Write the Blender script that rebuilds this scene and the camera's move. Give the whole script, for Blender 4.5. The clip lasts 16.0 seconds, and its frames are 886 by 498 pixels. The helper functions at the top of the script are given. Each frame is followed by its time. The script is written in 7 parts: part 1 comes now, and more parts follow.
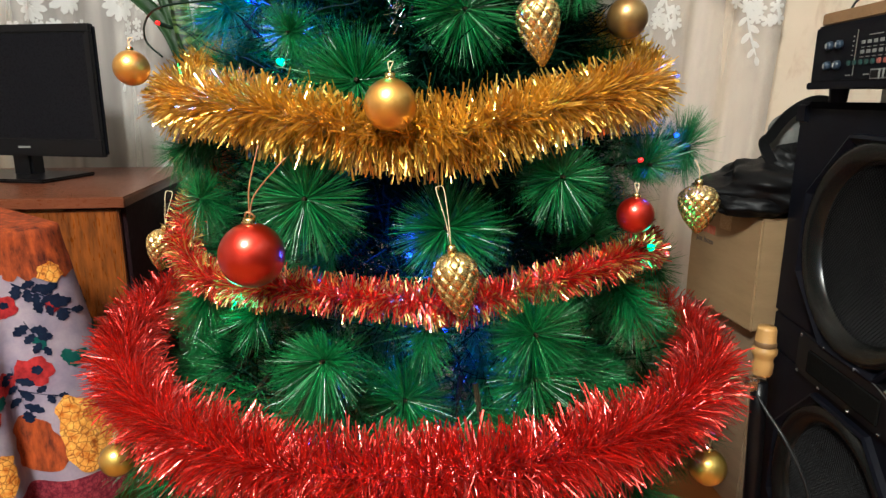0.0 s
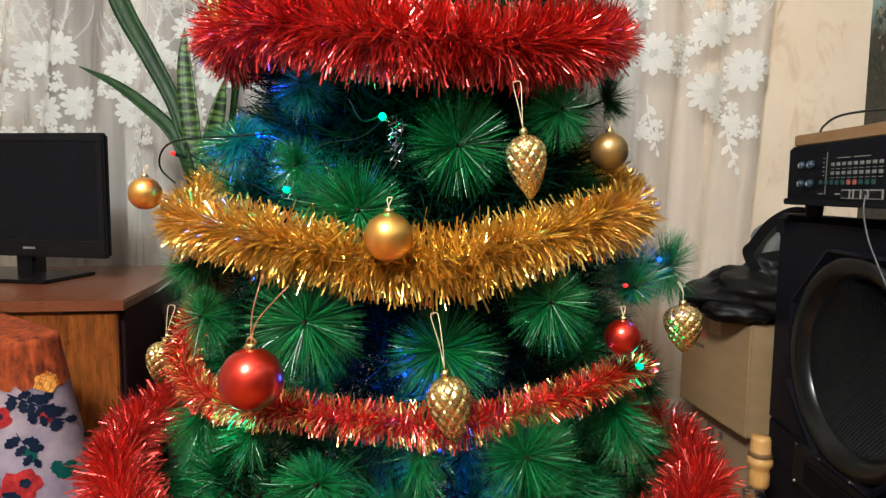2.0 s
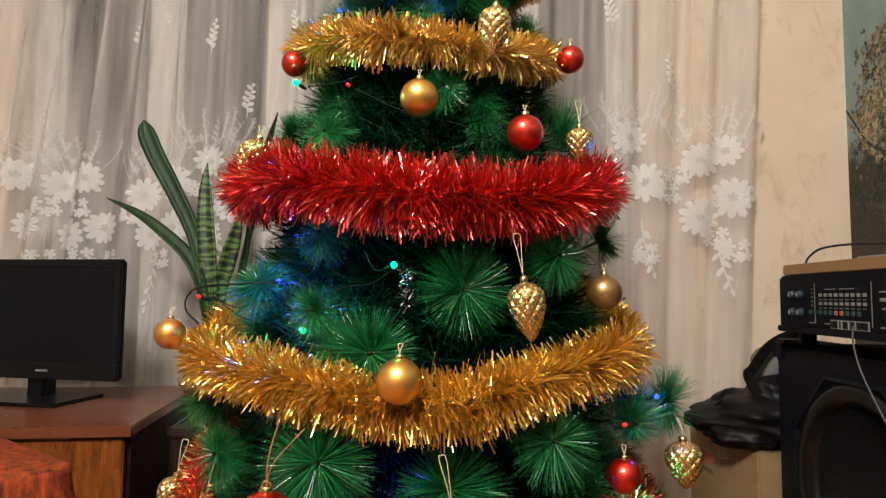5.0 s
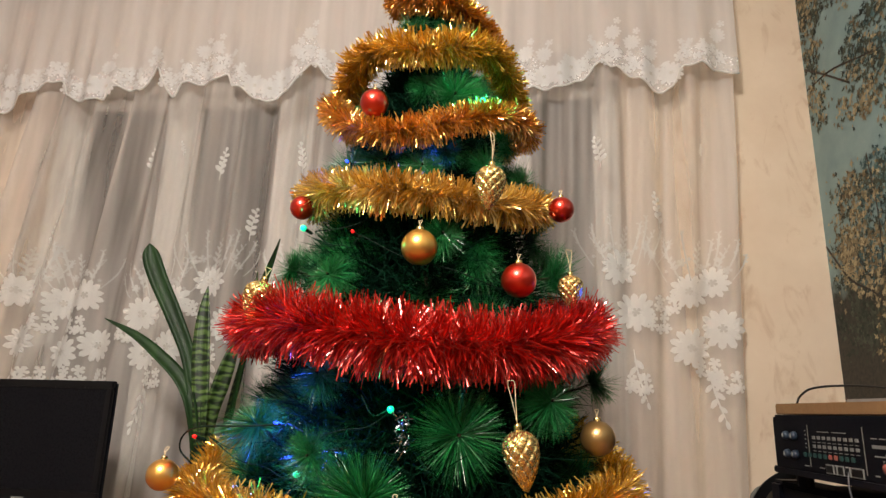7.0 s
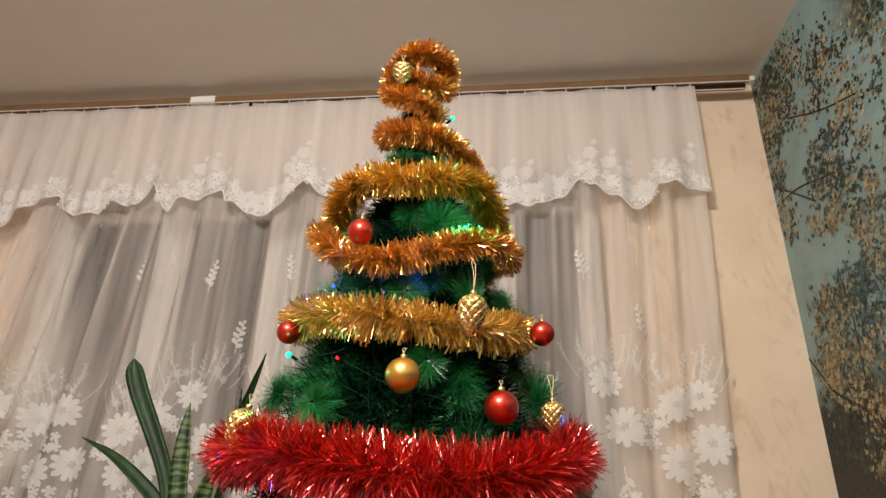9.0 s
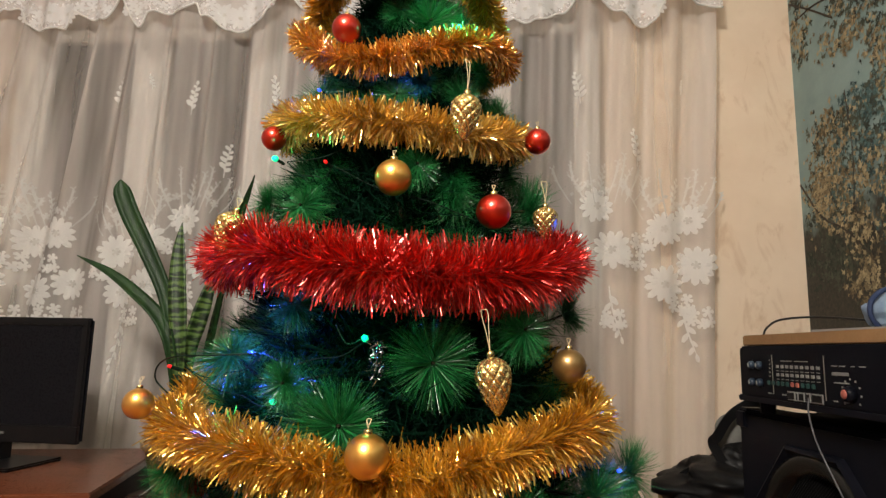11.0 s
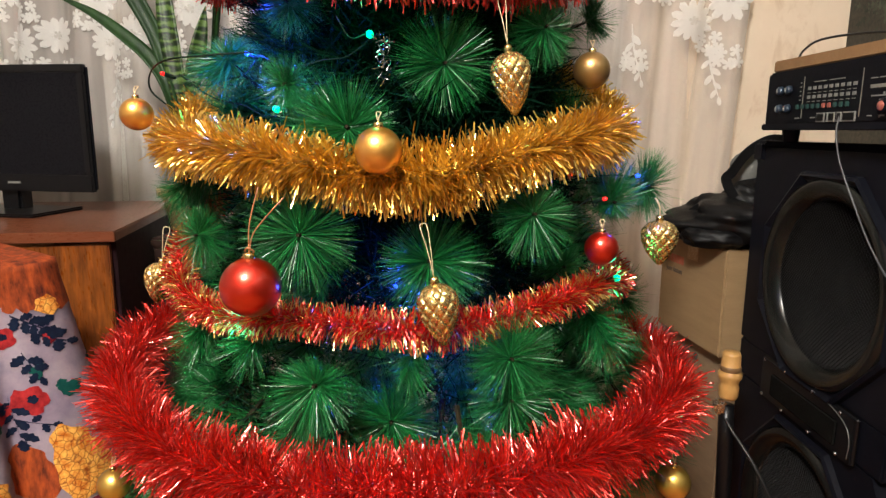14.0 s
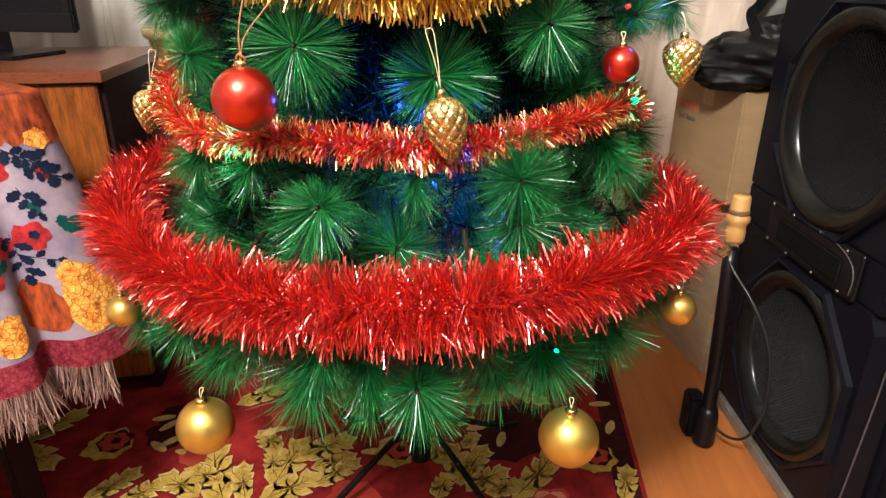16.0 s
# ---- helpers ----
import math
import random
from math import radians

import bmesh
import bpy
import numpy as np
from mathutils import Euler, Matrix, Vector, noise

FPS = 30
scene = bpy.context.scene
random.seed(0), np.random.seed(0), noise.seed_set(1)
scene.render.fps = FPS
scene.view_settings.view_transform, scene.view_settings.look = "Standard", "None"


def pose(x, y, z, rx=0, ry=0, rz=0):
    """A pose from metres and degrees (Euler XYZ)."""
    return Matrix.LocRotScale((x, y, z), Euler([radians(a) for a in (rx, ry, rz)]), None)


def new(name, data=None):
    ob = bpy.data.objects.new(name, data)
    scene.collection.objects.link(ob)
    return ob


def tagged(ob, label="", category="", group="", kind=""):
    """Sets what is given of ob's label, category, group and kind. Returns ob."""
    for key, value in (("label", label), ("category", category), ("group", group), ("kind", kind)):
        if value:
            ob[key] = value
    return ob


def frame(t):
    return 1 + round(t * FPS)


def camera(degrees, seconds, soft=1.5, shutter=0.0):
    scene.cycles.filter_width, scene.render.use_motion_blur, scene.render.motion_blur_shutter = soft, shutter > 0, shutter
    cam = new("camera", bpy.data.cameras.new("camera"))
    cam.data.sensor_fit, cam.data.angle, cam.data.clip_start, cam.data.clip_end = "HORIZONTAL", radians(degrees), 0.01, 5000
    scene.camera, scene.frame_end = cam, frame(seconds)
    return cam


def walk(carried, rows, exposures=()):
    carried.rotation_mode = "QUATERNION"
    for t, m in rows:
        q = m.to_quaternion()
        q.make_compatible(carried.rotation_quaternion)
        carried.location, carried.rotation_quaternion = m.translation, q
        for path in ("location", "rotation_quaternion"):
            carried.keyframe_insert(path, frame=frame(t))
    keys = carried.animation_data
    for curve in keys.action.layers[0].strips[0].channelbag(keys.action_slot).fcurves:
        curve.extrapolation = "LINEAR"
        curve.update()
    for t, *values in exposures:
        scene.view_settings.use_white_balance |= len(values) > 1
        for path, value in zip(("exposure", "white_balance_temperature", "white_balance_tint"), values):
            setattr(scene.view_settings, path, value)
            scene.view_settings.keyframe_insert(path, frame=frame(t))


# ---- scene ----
# ---- camera and its walk ----
cam = camera(69.9, 16.0, soft=1.4)
METRES, EYE, TILT, LEAN, TURN = 0.42, 0.962, -13.4, -0.2, 7.1
ROWS = [
    (0.0, 0.0, 0.0, 0.0, 0.0, 0.0, -0.0),
    (0.5, 0.0015, -0.0139, 0.0205, -0.32, 2.0, 0.03),
    (1.0, 0.0056, -0.0351, 0.0361, -0.32, 3.46, 0.09),
    (1.5, 0.003, -0.055, 0.0514, -0.59, 5.4, -0.1),
    (2.0, -0.0003, -0.0715, 0.0791, -0.52, 7.95, -0.35),
    (2.5, 0.0012, -0.0932, 0.0945, -0.89, 9.8, -0.19),
    (3.0, -0.0107, -0.1079, 0.1071, -0.46, 11.28, -0.23),
    (3.2, -0.0145, -0.1126, 0.1111, -0.39, 12.46, -0.19),
    (5.3, -0.0112, -0.2156, 0.1523, -0.1, 18.76, -0.3),
    (5.5, -0.0125, -0.2195, 0.1602, 0.2, 19.76, -0.46),
    (6.0, -0.0166, -0.2318, 0.185, -0.66, 22.77, -0.64),
    (6.5, -0.0204, -0.2654, 0.196, -0.86, 24.96, -1.02),
    (7.0, -0.0234, -0.3088, 0.202, -1.19, 27.77, -1.13),
    (7.5, -0.0195, -0.3465, 0.2177, -1.53, 30.46, -0.62),
    (8.0, -0.0141, -0.3798, 0.2295, -1.39, 33.24, -0.61),
    (8.2, -0.0124, -0.3905, 0.2333, -1.42, 34.54, -0.56),
    (9.2, -0.008, -0.405, 0.239, -2.2, 37.0, -0.56),
    (10.3, -0.0006, -0.3389, 0.2039, -3.0, 28.47, -0.57),
    (10.5, -0.001, -0.3258, 0.1971, -2.63, 26.43, -0.55),
    (11.0, -0.0041, -0.2849, 0.176, -2.79, 22.58, -0.4),
    (11.5, -0.0055, -0.2709, 0.1596, -2.48, 20.63, -0.34),
    (12.0, -0.0145, -0.2451, 0.126, -1.89, 16.44, -0.27),
    (12.5, -0.0202, -0.2229, 0.0935, -2.25, 12.56, -0.06),
    (13.0, -0.012, -0.1864, 0.0731, -2.13, 9.86, 0.38),
    (13.5, -0.0012, -0.1511, 0.0461, -2.13, 6.94, 0.56),
    (14.0, -0.0076, -0.1333, 0.0018, -1.79, 2.77, 0.31),
    (14.5, -0.0164, -0.1168, -0.033, -1.79, -0.64, -0.26),
    (15.0, -0.0171, -0.0935, -0.0637, -1.85, -3.97, -0.13),
    (15.5, -0.0177, -0.0857, -0.095, -2.1, -6.5, 0.07),
    (16.0, -0.0196, -0.0651, -0.1207, -1.64, -8.98, 0.4),
]
walk(cam, [(t, pose(0, 0, EYE, TILT, LEAN, TURN) @ pose(METRES * x, METRES * y, METRES * z, 90 + pitch, roll, yaw)) for t, x, y, z, yaw, pitch, roll in ROWS],
     exposures=[(0.0, 0.49, 5850, -1), (1.0, 0.43, 5800, -1), (2.5, 0.37, 5850, 0), (5.5, -0.03, 6500, 8), (6.5, -0.07, 6550, 8), (8.0, -0.03, 6550, 9), (11.0, -0.13, 6600, 7), (12.5, 0.19, 6400, 5), (14.5, 0.55, 6350, 7), (16.0, 0.97, 6250, 8)])

# ---- light ----
world = bpy.data.worlds.new("night")
world.use_nodes = True
world.node_tree.nodes["Background"].inputs[0].default_value = (0.02, 0.03, 0.06, 1)
world.node_tree.nodes["Background"].inputs[1].default_value = 0.3
scene.world = world
LAMP_AT = Vector((-0.46, -0.84, 2.36))
lamp_data = bpy.data.lights.new("ceiling_bulb", "POINT")
lamp_data.energy, lamp_data.color, lamp_data.shadow_soft_size = 200, (1.0, 0.925, 0.87), 0.16
lamp = new("ceiling_bulb", lamp_data)
lamp.location = LAMP_AT


# ---- builders ----
def ngon_mesh(name, verts, faces, mats, smooth=False, index=None):
    me = bpy.data.meshes.new(name)
    me.from_pydata([tuple(map(float, v)) for v in verts], [], [tuple(int(k) for k in f) for f in faces])
    for m in (mats if isinstance(mats, (list, tuple)) else [mats]):
        me.materials.append(m)
    if index is not None:
        me.polygons.foreach_set("material_index", np.asarray(index, dtype=np.int32))
    if smooth:
        me.polygons.foreach_set("use_smooth", [True] * len(me.polygons))
    me.update()
    return me


def part(name, bm, material, parent=None, label="", smooth=False):
    me = bpy.data.meshes.new(name)
    if smooth:
        for f in bm.faces:
            f.smooth = True
    bm.to_mesh(me)
    bm.free()
    me.materials.append(material)
    ob = new(name, me)
    if parent:
        ob.parent = parent
    return tagged(ob, label)


def piece(name, me, parent=None, label="", m=None):
    ob = new(name, me)
    if parent:
        ob.parent = parent
    if m is not None:
        ob.matrix_basis = m
    return tagged(ob, label)


def thing(name, label, category, at=(0, 0, 0), turn=0, group="", kind=""):
    ob = new(name)
    ob.empty_display_size = 0.05
    ob.matrix_basis = pose(*at, 0, 0, turn)
    return tagged(ob, label, category, group, kind)


def box(sx, sy, sz, at=(0, 0, 0), bevel=0.003, segs=2, bm=None, m=None):
    """A bevelled box with its centre at at."""
    b = bmesh.new()
    bmesh.ops.create_cube(b, size=1.0, matrix=Matrix.Translation(at) @ Matrix.Diagonal((sx, sy, sz, 1)))
    if bevel:
        bmesh.ops.bevel(b, geom=list(b.edges), offset=bevel, segments=segs, affect="EDGES", clamp_overlap=True)
    if m is not None:
        bmesh.ops.transform(b, matrix=m, verts=b.verts)
    if bm is None:
        return b
    me = bpy.data.meshes.new("t")
    b.to_mesh(me)
    b.free()
    bm.from_mesh(me)
    bpy.data.meshes.remove(me)
    return bm


def lathe(profile, n=32, m=None, bm=None):
    """A body of revolution about z from (radius, z) pairs."""
    b = bm or bmesh.new()
    m = m or Matrix()
    rings = []
    for r, z in profile:
        if r < 1e-6:
            rings.append([b.verts.new(m @ Vector((0, 0, z)))])
        else:
            rings.append([b.verts.new(m @ Vector((r * math.cos(2 * math.pi * k / n), r * math.sin(2 * math.pi * k / n), z))) for k in range(n)])
    for a, c in zip(rings, rings[1:]):
        for k in range(n):
            j = (k + 1) % n
            q = [a[k % len(a)], a[j % len(a)], c[j % len(c)], c[k % len(c)]]
            u = []
            for v in q:
                if v not in u:
                    u.append(v)
            if len(u) > 2:
                try:
                    b.faces.new(u)
                except ValueError:
                    pass
    bmesh.ops.recalc_face_normals(b, faces=b.faces)
    return b


def smooth_path(points, per=8):
    """Catmull-Rom through the points."""
    p = np.asarray(points, float)
    p = np.vstack([2 * p[0] - p[1], p, 2 * p[-1] - p[-2]])
    out = []
    for i in range(1, len(p) - 2):
        for s in np.arange(per) / per:
            a, b, c, d = p[i - 1], p[i], p[i + 1], p[i + 2]
            out.append(0.5 * (2 * b + (c - a) * s + (2 * a - 5 * b + 4 * c - d) * s * s + (3 * b - a - 3 * c + d) * s ** 3))
    out.append(p[-2])
    return np.array(out)


def tube(points, radius, n=8):
    """Vertices and faces of a round tube along the points; radius a number or one for each."""
    p = np.asarray(points, float)
    r = np.broadcast_to(np.asarray(radius, float), (len(p),))
    t = np.gradient(p, axis=0)
    t /= np.linalg.norm(t, axis=1)[:, None] + 1e-12
    verts, faces = [], []
    u = np.cross(t[0], (0.3, 0.2, 0.93))
    if np.linalg.norm(u) < 1e-3:
        u = np.cross(t[0], (1, 0, 0))
    for i in range(len(p)):
        u = u - t[i] * (u @ t[i])
        u /= np.linalg.norm(u) + 1e-12
        w = np.cross(t[i], u)
        for k in range(n):
            a = 2 * math.pi * k / n
            verts.append(p[i] + r[i] * (math.cos(a) * u + math.sin(a) * w))
    for i in range(len(p) - 1):
        for k in range(n):
            j = (k + 1) % n
            faces.append((i * n + k, i * n + j, (i + 1) * n + j, (i + 1) * n + k))
    faces.append(tuple(range(n))[::-1])
    faces.append(tuple((len(p) - 1) * n + k for k in range(n)))
    return verts, faces


def tube_part(name, points, radius, material, parent=None, label="", n=8, per=6):
    v, f = tube(smooth_path(points, per) if per else points, radius, n)
    return piece(name, ngon_mesh(name, v, f, material, True), parent, label)


def strands(base, way, length, width, droop, rng, tip=0.15, bend=0.55):
    """Thin two-step blades from base along way, bent by droop. Returns vertices, faces and which faces are the outer half."""
    n = len(base)
    way = way / (np.linalg.norm(way, axis=1)[:, None] + 1e-12)
    side = np.cross(way, rng.normal(size=(n, 3)))
    side /= np.linalg.norm(side, axis=1)[:, None] + 1e-12
    L, W = np.asarray(length)[:, None], np.asarray(width)[:, None]
    mid = base + way * L * bend + droop * L * bend ** 2
    end = base + way * L + droop * L
    v = np.stack([base - side * W * 0.5, base + side * W * 0.5, mid - side * W * 0.5, mid + side * W * 0.5, end - side * W * tip, end + side * W * tip], 1).reshape(-1, 3)
    k = np.arange(n)[:, None] * 6
    f = np.stack([k + np.array([0, 1, 3, 2]), k + np.array([2, 3, 5, 4])], 1).reshape(-1, 4)
    return v, f, np.tile([0, 1], n)


def quads_mesh(name, v, f, mats, smooth=False, index=None):
    """A mesh of quads from arrays, for the many thin strips."""
    v, f = np.asarray(v, dtype=np.float32), np.asarray(f, dtype=np.int32)
    me = bpy.data.meshes.new(name)
    me.vertices.add(len(v))
    me.vertices.foreach_set("co", v.ravel())
    me.loops.add(f.size)
    me.loops.foreach_set("vertex_index", f.ravel())
    me.polygons.add(len(f))
    me.polygons.foreach_set("loop_start", np.arange(0, f.size, 4, dtype=np.int32))
    for m in mats:
        me.materials.append(m)
    if index is not None:
        me.polygons.foreach_set("material_index", np.asarray(index, dtype=np.int32))
    me.polygons.foreach_set("use_smooth", np.full(len(f), smooth))
    me.update(calc_edges=True)
    return me


def twisted_strips(base, way, length, width, droop, twist, rng, rows=3, along=None):
    """Flat-ended foil strips from base along way, each turned about itself by twist. Returns vertices, quads, row of each quad."""
    n = len(base)
    way = way / (np.linalg.norm(way, axis=1)[:, None] + 1e-12)
    side = np.cross(way, rng.normal(size=(n, 3))) if along is None else along - way * np.sum(along * way, 1)[:, None]
    side /= np.linalg.norm(side, axis=1)[:, None] + 1e-12
    flat = np.cross(way, side)
    L, W = np.asarray(length)[:, None], np.asarray(width)[:, None]
    rings = []
    for k in range(rows):
        t = k / (rows - 1)
        c, w = np.cos(twist * t)[:, None], np.sin(twist * t)[:, None]
        e = (side * c + flat * w) * W * 0.5
        p = base + way * L * t + droop * L * t * t
        rings += [p - e, p + e]
    v = np.stack(rings, 1).reshape(-1, 3)
    k = np.arange(n)[:, None] * (2 * rows)
    f = np.stack([k + np.array([2 * r, 2 * r + 1, 2 * r + 3, 2 * r + 2]) for r in range(rows - 1)], 1).reshape(-1, 4)
    return v, f, np.tile(np.arange(rows - 1), n)


# ---- materials ----
def nodes_of(name):
    m = bpy.data.materials.new(name)
    m.use_nodes = True
    t = m.node_tree
    return m, t, t.nodes["Principled BSDF"]


def tex(t, scale, detail=4.0, rough=0.6, stretch=None, kind="ShaderNodeTexNoise"):
    co = t.nodes.new("ShaderNodeTexCoord")
    mp = t.nodes.new("ShaderNodeMapping")
    if stretch:
        mp.inputs["Scale"].default_value = stretch
    t.links.new(co.outputs["Object"], mp.inputs[0])
    n = t.nodes.new(kind)
    n.inputs["Scale"].default_value = scale
    if kind == "ShaderNodeTexNoise":
        n.inputs["Detail"].default_value, n.inputs["Roughness"].default_value = detail, rough
    t.links.new(mp.outputs[0], n.inputs["Vector"])
    return n


def ramp(t, source, stops):
    r = t.nodes.new("ShaderNodeValToRGB")
    e = r.color_ramp.elements
    while len(e) < len(stops):
        e.new(0.5)
    for k, (p, c) in enumerate(stops):
        e[k].position, e[k].color = p, (*c[:3], 1)
    t.links.new(source, r.inputs[0])
    return r


def bump(t, bsdf, source, strength, distance=0.002):
    b = t.nodes.new("ShaderNodeBump")
    b.inputs["Strength"].default_value, b.inputs["Distance"].default_value = strength, distance
    t.links.new(source, b.inputs["Height"])
    t.links.new(b.outputs[0], bsdf.inputs["Normal"])


def surface(name, c1, c2, scale=20, rough=0.6, metal=0.0, relief=0.15, stretch=None, fine=220, spread=0.1, coat=0.0, spec=0.5):
    """Two tones mixed at a coarse scale, grain in gloss and relief at a fine one."""
    m, t, b = nodes_of(name)
    big, small = tex(t, scale, 5, 0.65, stretch), tex(t, fine, 3, 0.6, stretch)
    col = ramp(t, big.outputs["Fac"], [(0.3, c1), (0.7, c2)])
    t.links.new(col.outputs[0], b.inputs["Base Color"])
    gl = ramp(t, small.outputs["Fac"], [(0.3, [max(0.02, rough - spread)] * 3), (0.7, [min(1, rough + spread)] * 3)])
    t.links.new(gl.outputs[0], b.inputs["Roughness"])
    b.inputs["Metallic"].default_value = metal
    b.inputs["Coat Weight"].default_value, b.inputs["Coat Roughness"].default_value = coat, 0.2
    b.inputs["Specular IOR Level"].default_value = spec
    if relief:
        bump(t, b, small.outputs["Fac"], relief, 0.001)
    return m


def strand_material(name, c1, c2, rough, metal, spec=0.5, coat=0.0, crinkle=0.0):
    """Blades, each a little different."""
    m, t, b = nodes_of(name)
    g = t.nodes.new("ShaderNodeNewGeometry")
    col = ramp(t, g.outputs["Random Per Island"], [(0.0, c1), (1.0, c2)])
    t.links.new(col.outputs[0], b.inputs["Base Color"])
    b.inputs["Roughness"].default_value, b.inputs["Metallic"].default_value = rough, metal
    b.inputs["Specular IOR Level"].default_value = spec
    b.inputs["Coat Weight"].default_value, b.inputs["Coat Roughness"].default_value = coat, 0.17
    if crinkle:
        n = tex(t, 70, 1, 0.5)
        bump(t, b, n.outputs["Fac"], crinkle, 0.006)
        b.inputs["Coat IOR"].default_value = 2.5
        t.links.new(b.inputs["Normal"].links[0].from_socket, b.inputs["Coat Normal"])
    return m


def sheer(name, cover, color, vary=0.1):
    """Thin cloth that lets part of the light straight through."""
    m, t, b = nodes_of(name)
    weave = tex(t, 900, 2, 0.5)
    col = ramp(t, weave.outputs["Fac"], [(0.3, [c * 0.9 for c in color]), (0.7, color)])
    d, s, a = t.nodes.new("ShaderNodeBsdfDiffuse"), t.nodes.new("ShaderNodeBsdfTranslucent"), t.nodes.new("ShaderNodeMixShader")
    a.inputs[0].default_value = 0.35
    t.links.new(col.outputs[0], d.inputs[0]), t.links.new(col.outputs[0], s.inputs[0])
    t.links.new(d.outputs[0], a.inputs[1]), t.links.new(s.outputs[0], a.inputs[2])
    clear, mix = t.nodes.new("ShaderNodeBsdfTransparent"), t.nodes.new("ShaderNodeMixShader")
    # upright bands of cover: doubled cloth, with the folds' shading put in
    thick = tex(t, 13, 2.5, 0.5, (1, 1, 0.03))
    r = ramp(t, thick.outputs["Fac"], [(0.32, [cover - vary] * 3), (0.68, [min(0.97, cover + vary)] * 3)])
    t.links.new(r.outputs[0], mix.inputs[0])
    t.links.new(clear.outputs[0], mix.inputs[1]), t.links.new(a.outputs[0], mix.inputs[2])
    t.links.new(mix.outputs[0], t.nodes["Material Output"].inputs[0])
    return m


def lace(name):
    """White thread in small eyes and petals over voile."""
    m, t, b = nodes_of(name)
    eyes, leafs = tex(t, 120, kind="ShaderNodeTexVoronoi"), tex(t, 55, 3, 0.6)
    r = ramp(t, eyes.outputs["Distance"], [(0.25, (1, 1, 1)), (0.42, (0.25, 0.25, 0.25))])
    r2 = ramp(t, leafs.outputs["Fac"], [(0.40, (0.30, 0.30, 0.30)), (0.52, (0.95, 0.95, 0.95))])
    mul = t.nodes.new("ShaderNodeMixRGB")
    mul.blend_type = "MULTIPLY"
    mul.inputs[0].default_value = 1.0
    t.links.new(r.outputs[0], mul.inputs[1]), t.links.new(r2.outputs[0], mul.inputs[2])
    b.inputs["Base Color"].default_value = (0.97, 0.95, 0.94, 1)
    b.inputs["Roughness"].default_value = 0.8
    clear, mix = t.nodes.new("ShaderNodeBsdfTransparent"), t.nodes.new("ShaderNodeMixShader")
    t.links.new(mul.outputs[0], mix.inputs[0])
    t.links.new(clear.outputs[0], mix.inputs[1]), t.links.new(b.outputs[0], mix.inputs[2])
    t.links.new(mix.outputs[0], t.nodes["Material Output"].inputs[0])
    return m


def glow(name, color, strength):
    m, t, b = nodes_of(name)
    b.inputs["Base Color"].default_value = (*color, 1)
    b.inputs["Emission Color"].default_value = (*color, 1)
    b.inputs["Emission Strength"].default_value = strength
    b.inputs["Roughness"].default_value = 0.2
    return m


def satin(name, c1, c2, metal, rough):
    """Sprayed pearl metal: a broad soft highlight under thin lacquer, faintly uneven."""
    m = surface(name, c1, c2, 14, rough, metal, 0.0, fine=500, spread=0.02, coat=0.85)
    b = m.node_tree.nodes["Principled BSDF"]
    b.inputs["Coat Roughness"].default_value = 0.20
    b.inputs["Coat IOR"].default_value = 1.65
    return m


NEEDLE = strand_material("pvc_needles", (0.004, 0.080, 0.018), (0.016, 0.194, 0.043), 0.29, 0.0, 0.60)
# needle green taken down to near-black: the shade inside the tree
NEEDLE_SHADED = strand_material("shaded_inner_needles", (0.0008, 0.010, 0.005), (0.002, 0.022, 0.010), 0.7, 0.0, 0.06)
WIRE_BRANCH = surface("branch_wire", (0.012, 0.012, 0.006), (0.03, 0.022, 0.012), 60, 0.8, spec=0.1)
TINSEL_RED = strand_material("red_foil", (0.44, 0.006, 0.006), (0.98, 0.040, 0.021), 0.28, 0.85, 0.5, 0.48, 0.16)
TINSEL_GOLD = strand_material("gold_foil", (0.62, 0.28, 0.008), (1.0, 0.70, 0.11), 0.28, 0.90, 0.6, 0.62, 0.16)
TINSEL_PALE = strand_material("pale_gold_foil", (0.64, 0.33, 0.026), (1.0, 0.76, 0.24), 0.28, 0.90, 0.6, 0.75, 0.16)
TINSEL_ORANGE = strand_material("orange_gold_foil", (0.56, 0.18, 0.006), (1.0, 0.55, 0.08), 0.29, 0.90, 0.6, 0.7, 0.16)
BALL_RED = satin("red_pearl", (0.64, 0.018, 0.004), (0.72, 0.026, 0.006), 0.90, 0.35)
BALL_GOLD = satin("gold_pearl", (0.80, 0.39, 0.065), (0.87, 0.45, 0.09), 0.90, 0.35)
BALL_OLIVE = satin("olive_gold_pearl", (0.70, 0.45, 0.08), (0.78, 0.52, 0.11), 0.90, 0.35)
# gold pearl browned for the bauble that hangs in the tinsel's shade
BALL_SHADED = satin("shaded_gold_pearl", (0.30, 0.17, 0.05), (0.38, 0.22, 0.07), 0.80, 0.42)
CONE_GOLD = surface("gold_cone", (0.70, 0.48, 0.17), (0.80, 0.57, 0.24), 30, 0.25, 0.86, 0.0, fine=300, spread=0.04)
CAP_GOLD = surface("gold_cap", (0.75, 0.55, 0.22), (0.82, 0.62, 0.28), 40, 0.25, 1.0, 0.05)
THREAD = surface("gold_thread", (0.62, 0.48, 0.28), (0.72, 0.58, 0.36), 90, 0.55, 0.2)
# for the unseen walls: beige kept low so that less light bounces back
HIDDEN_WALL = surface("bounce_cutting_beige", (0.23, 0.205, 0.175), (0.30, 0.27, 0.235), 7, 0.8, 0, 0.2, None, 90)
PLASTER = surface("ceiling_paint", (0.70, 0.65, 0.57), (0.76, 0.71, 0.63), 2.5, 0.8, 0, 0.1, None, 60)
SHEER = sheer("sheer_curtain", 0.46, (0.93, 0.865, 0.81), 0.20)
VALANCE = sheer("valance_voile", 0.66, (0.96, 0.91, 0.88), 0.14)
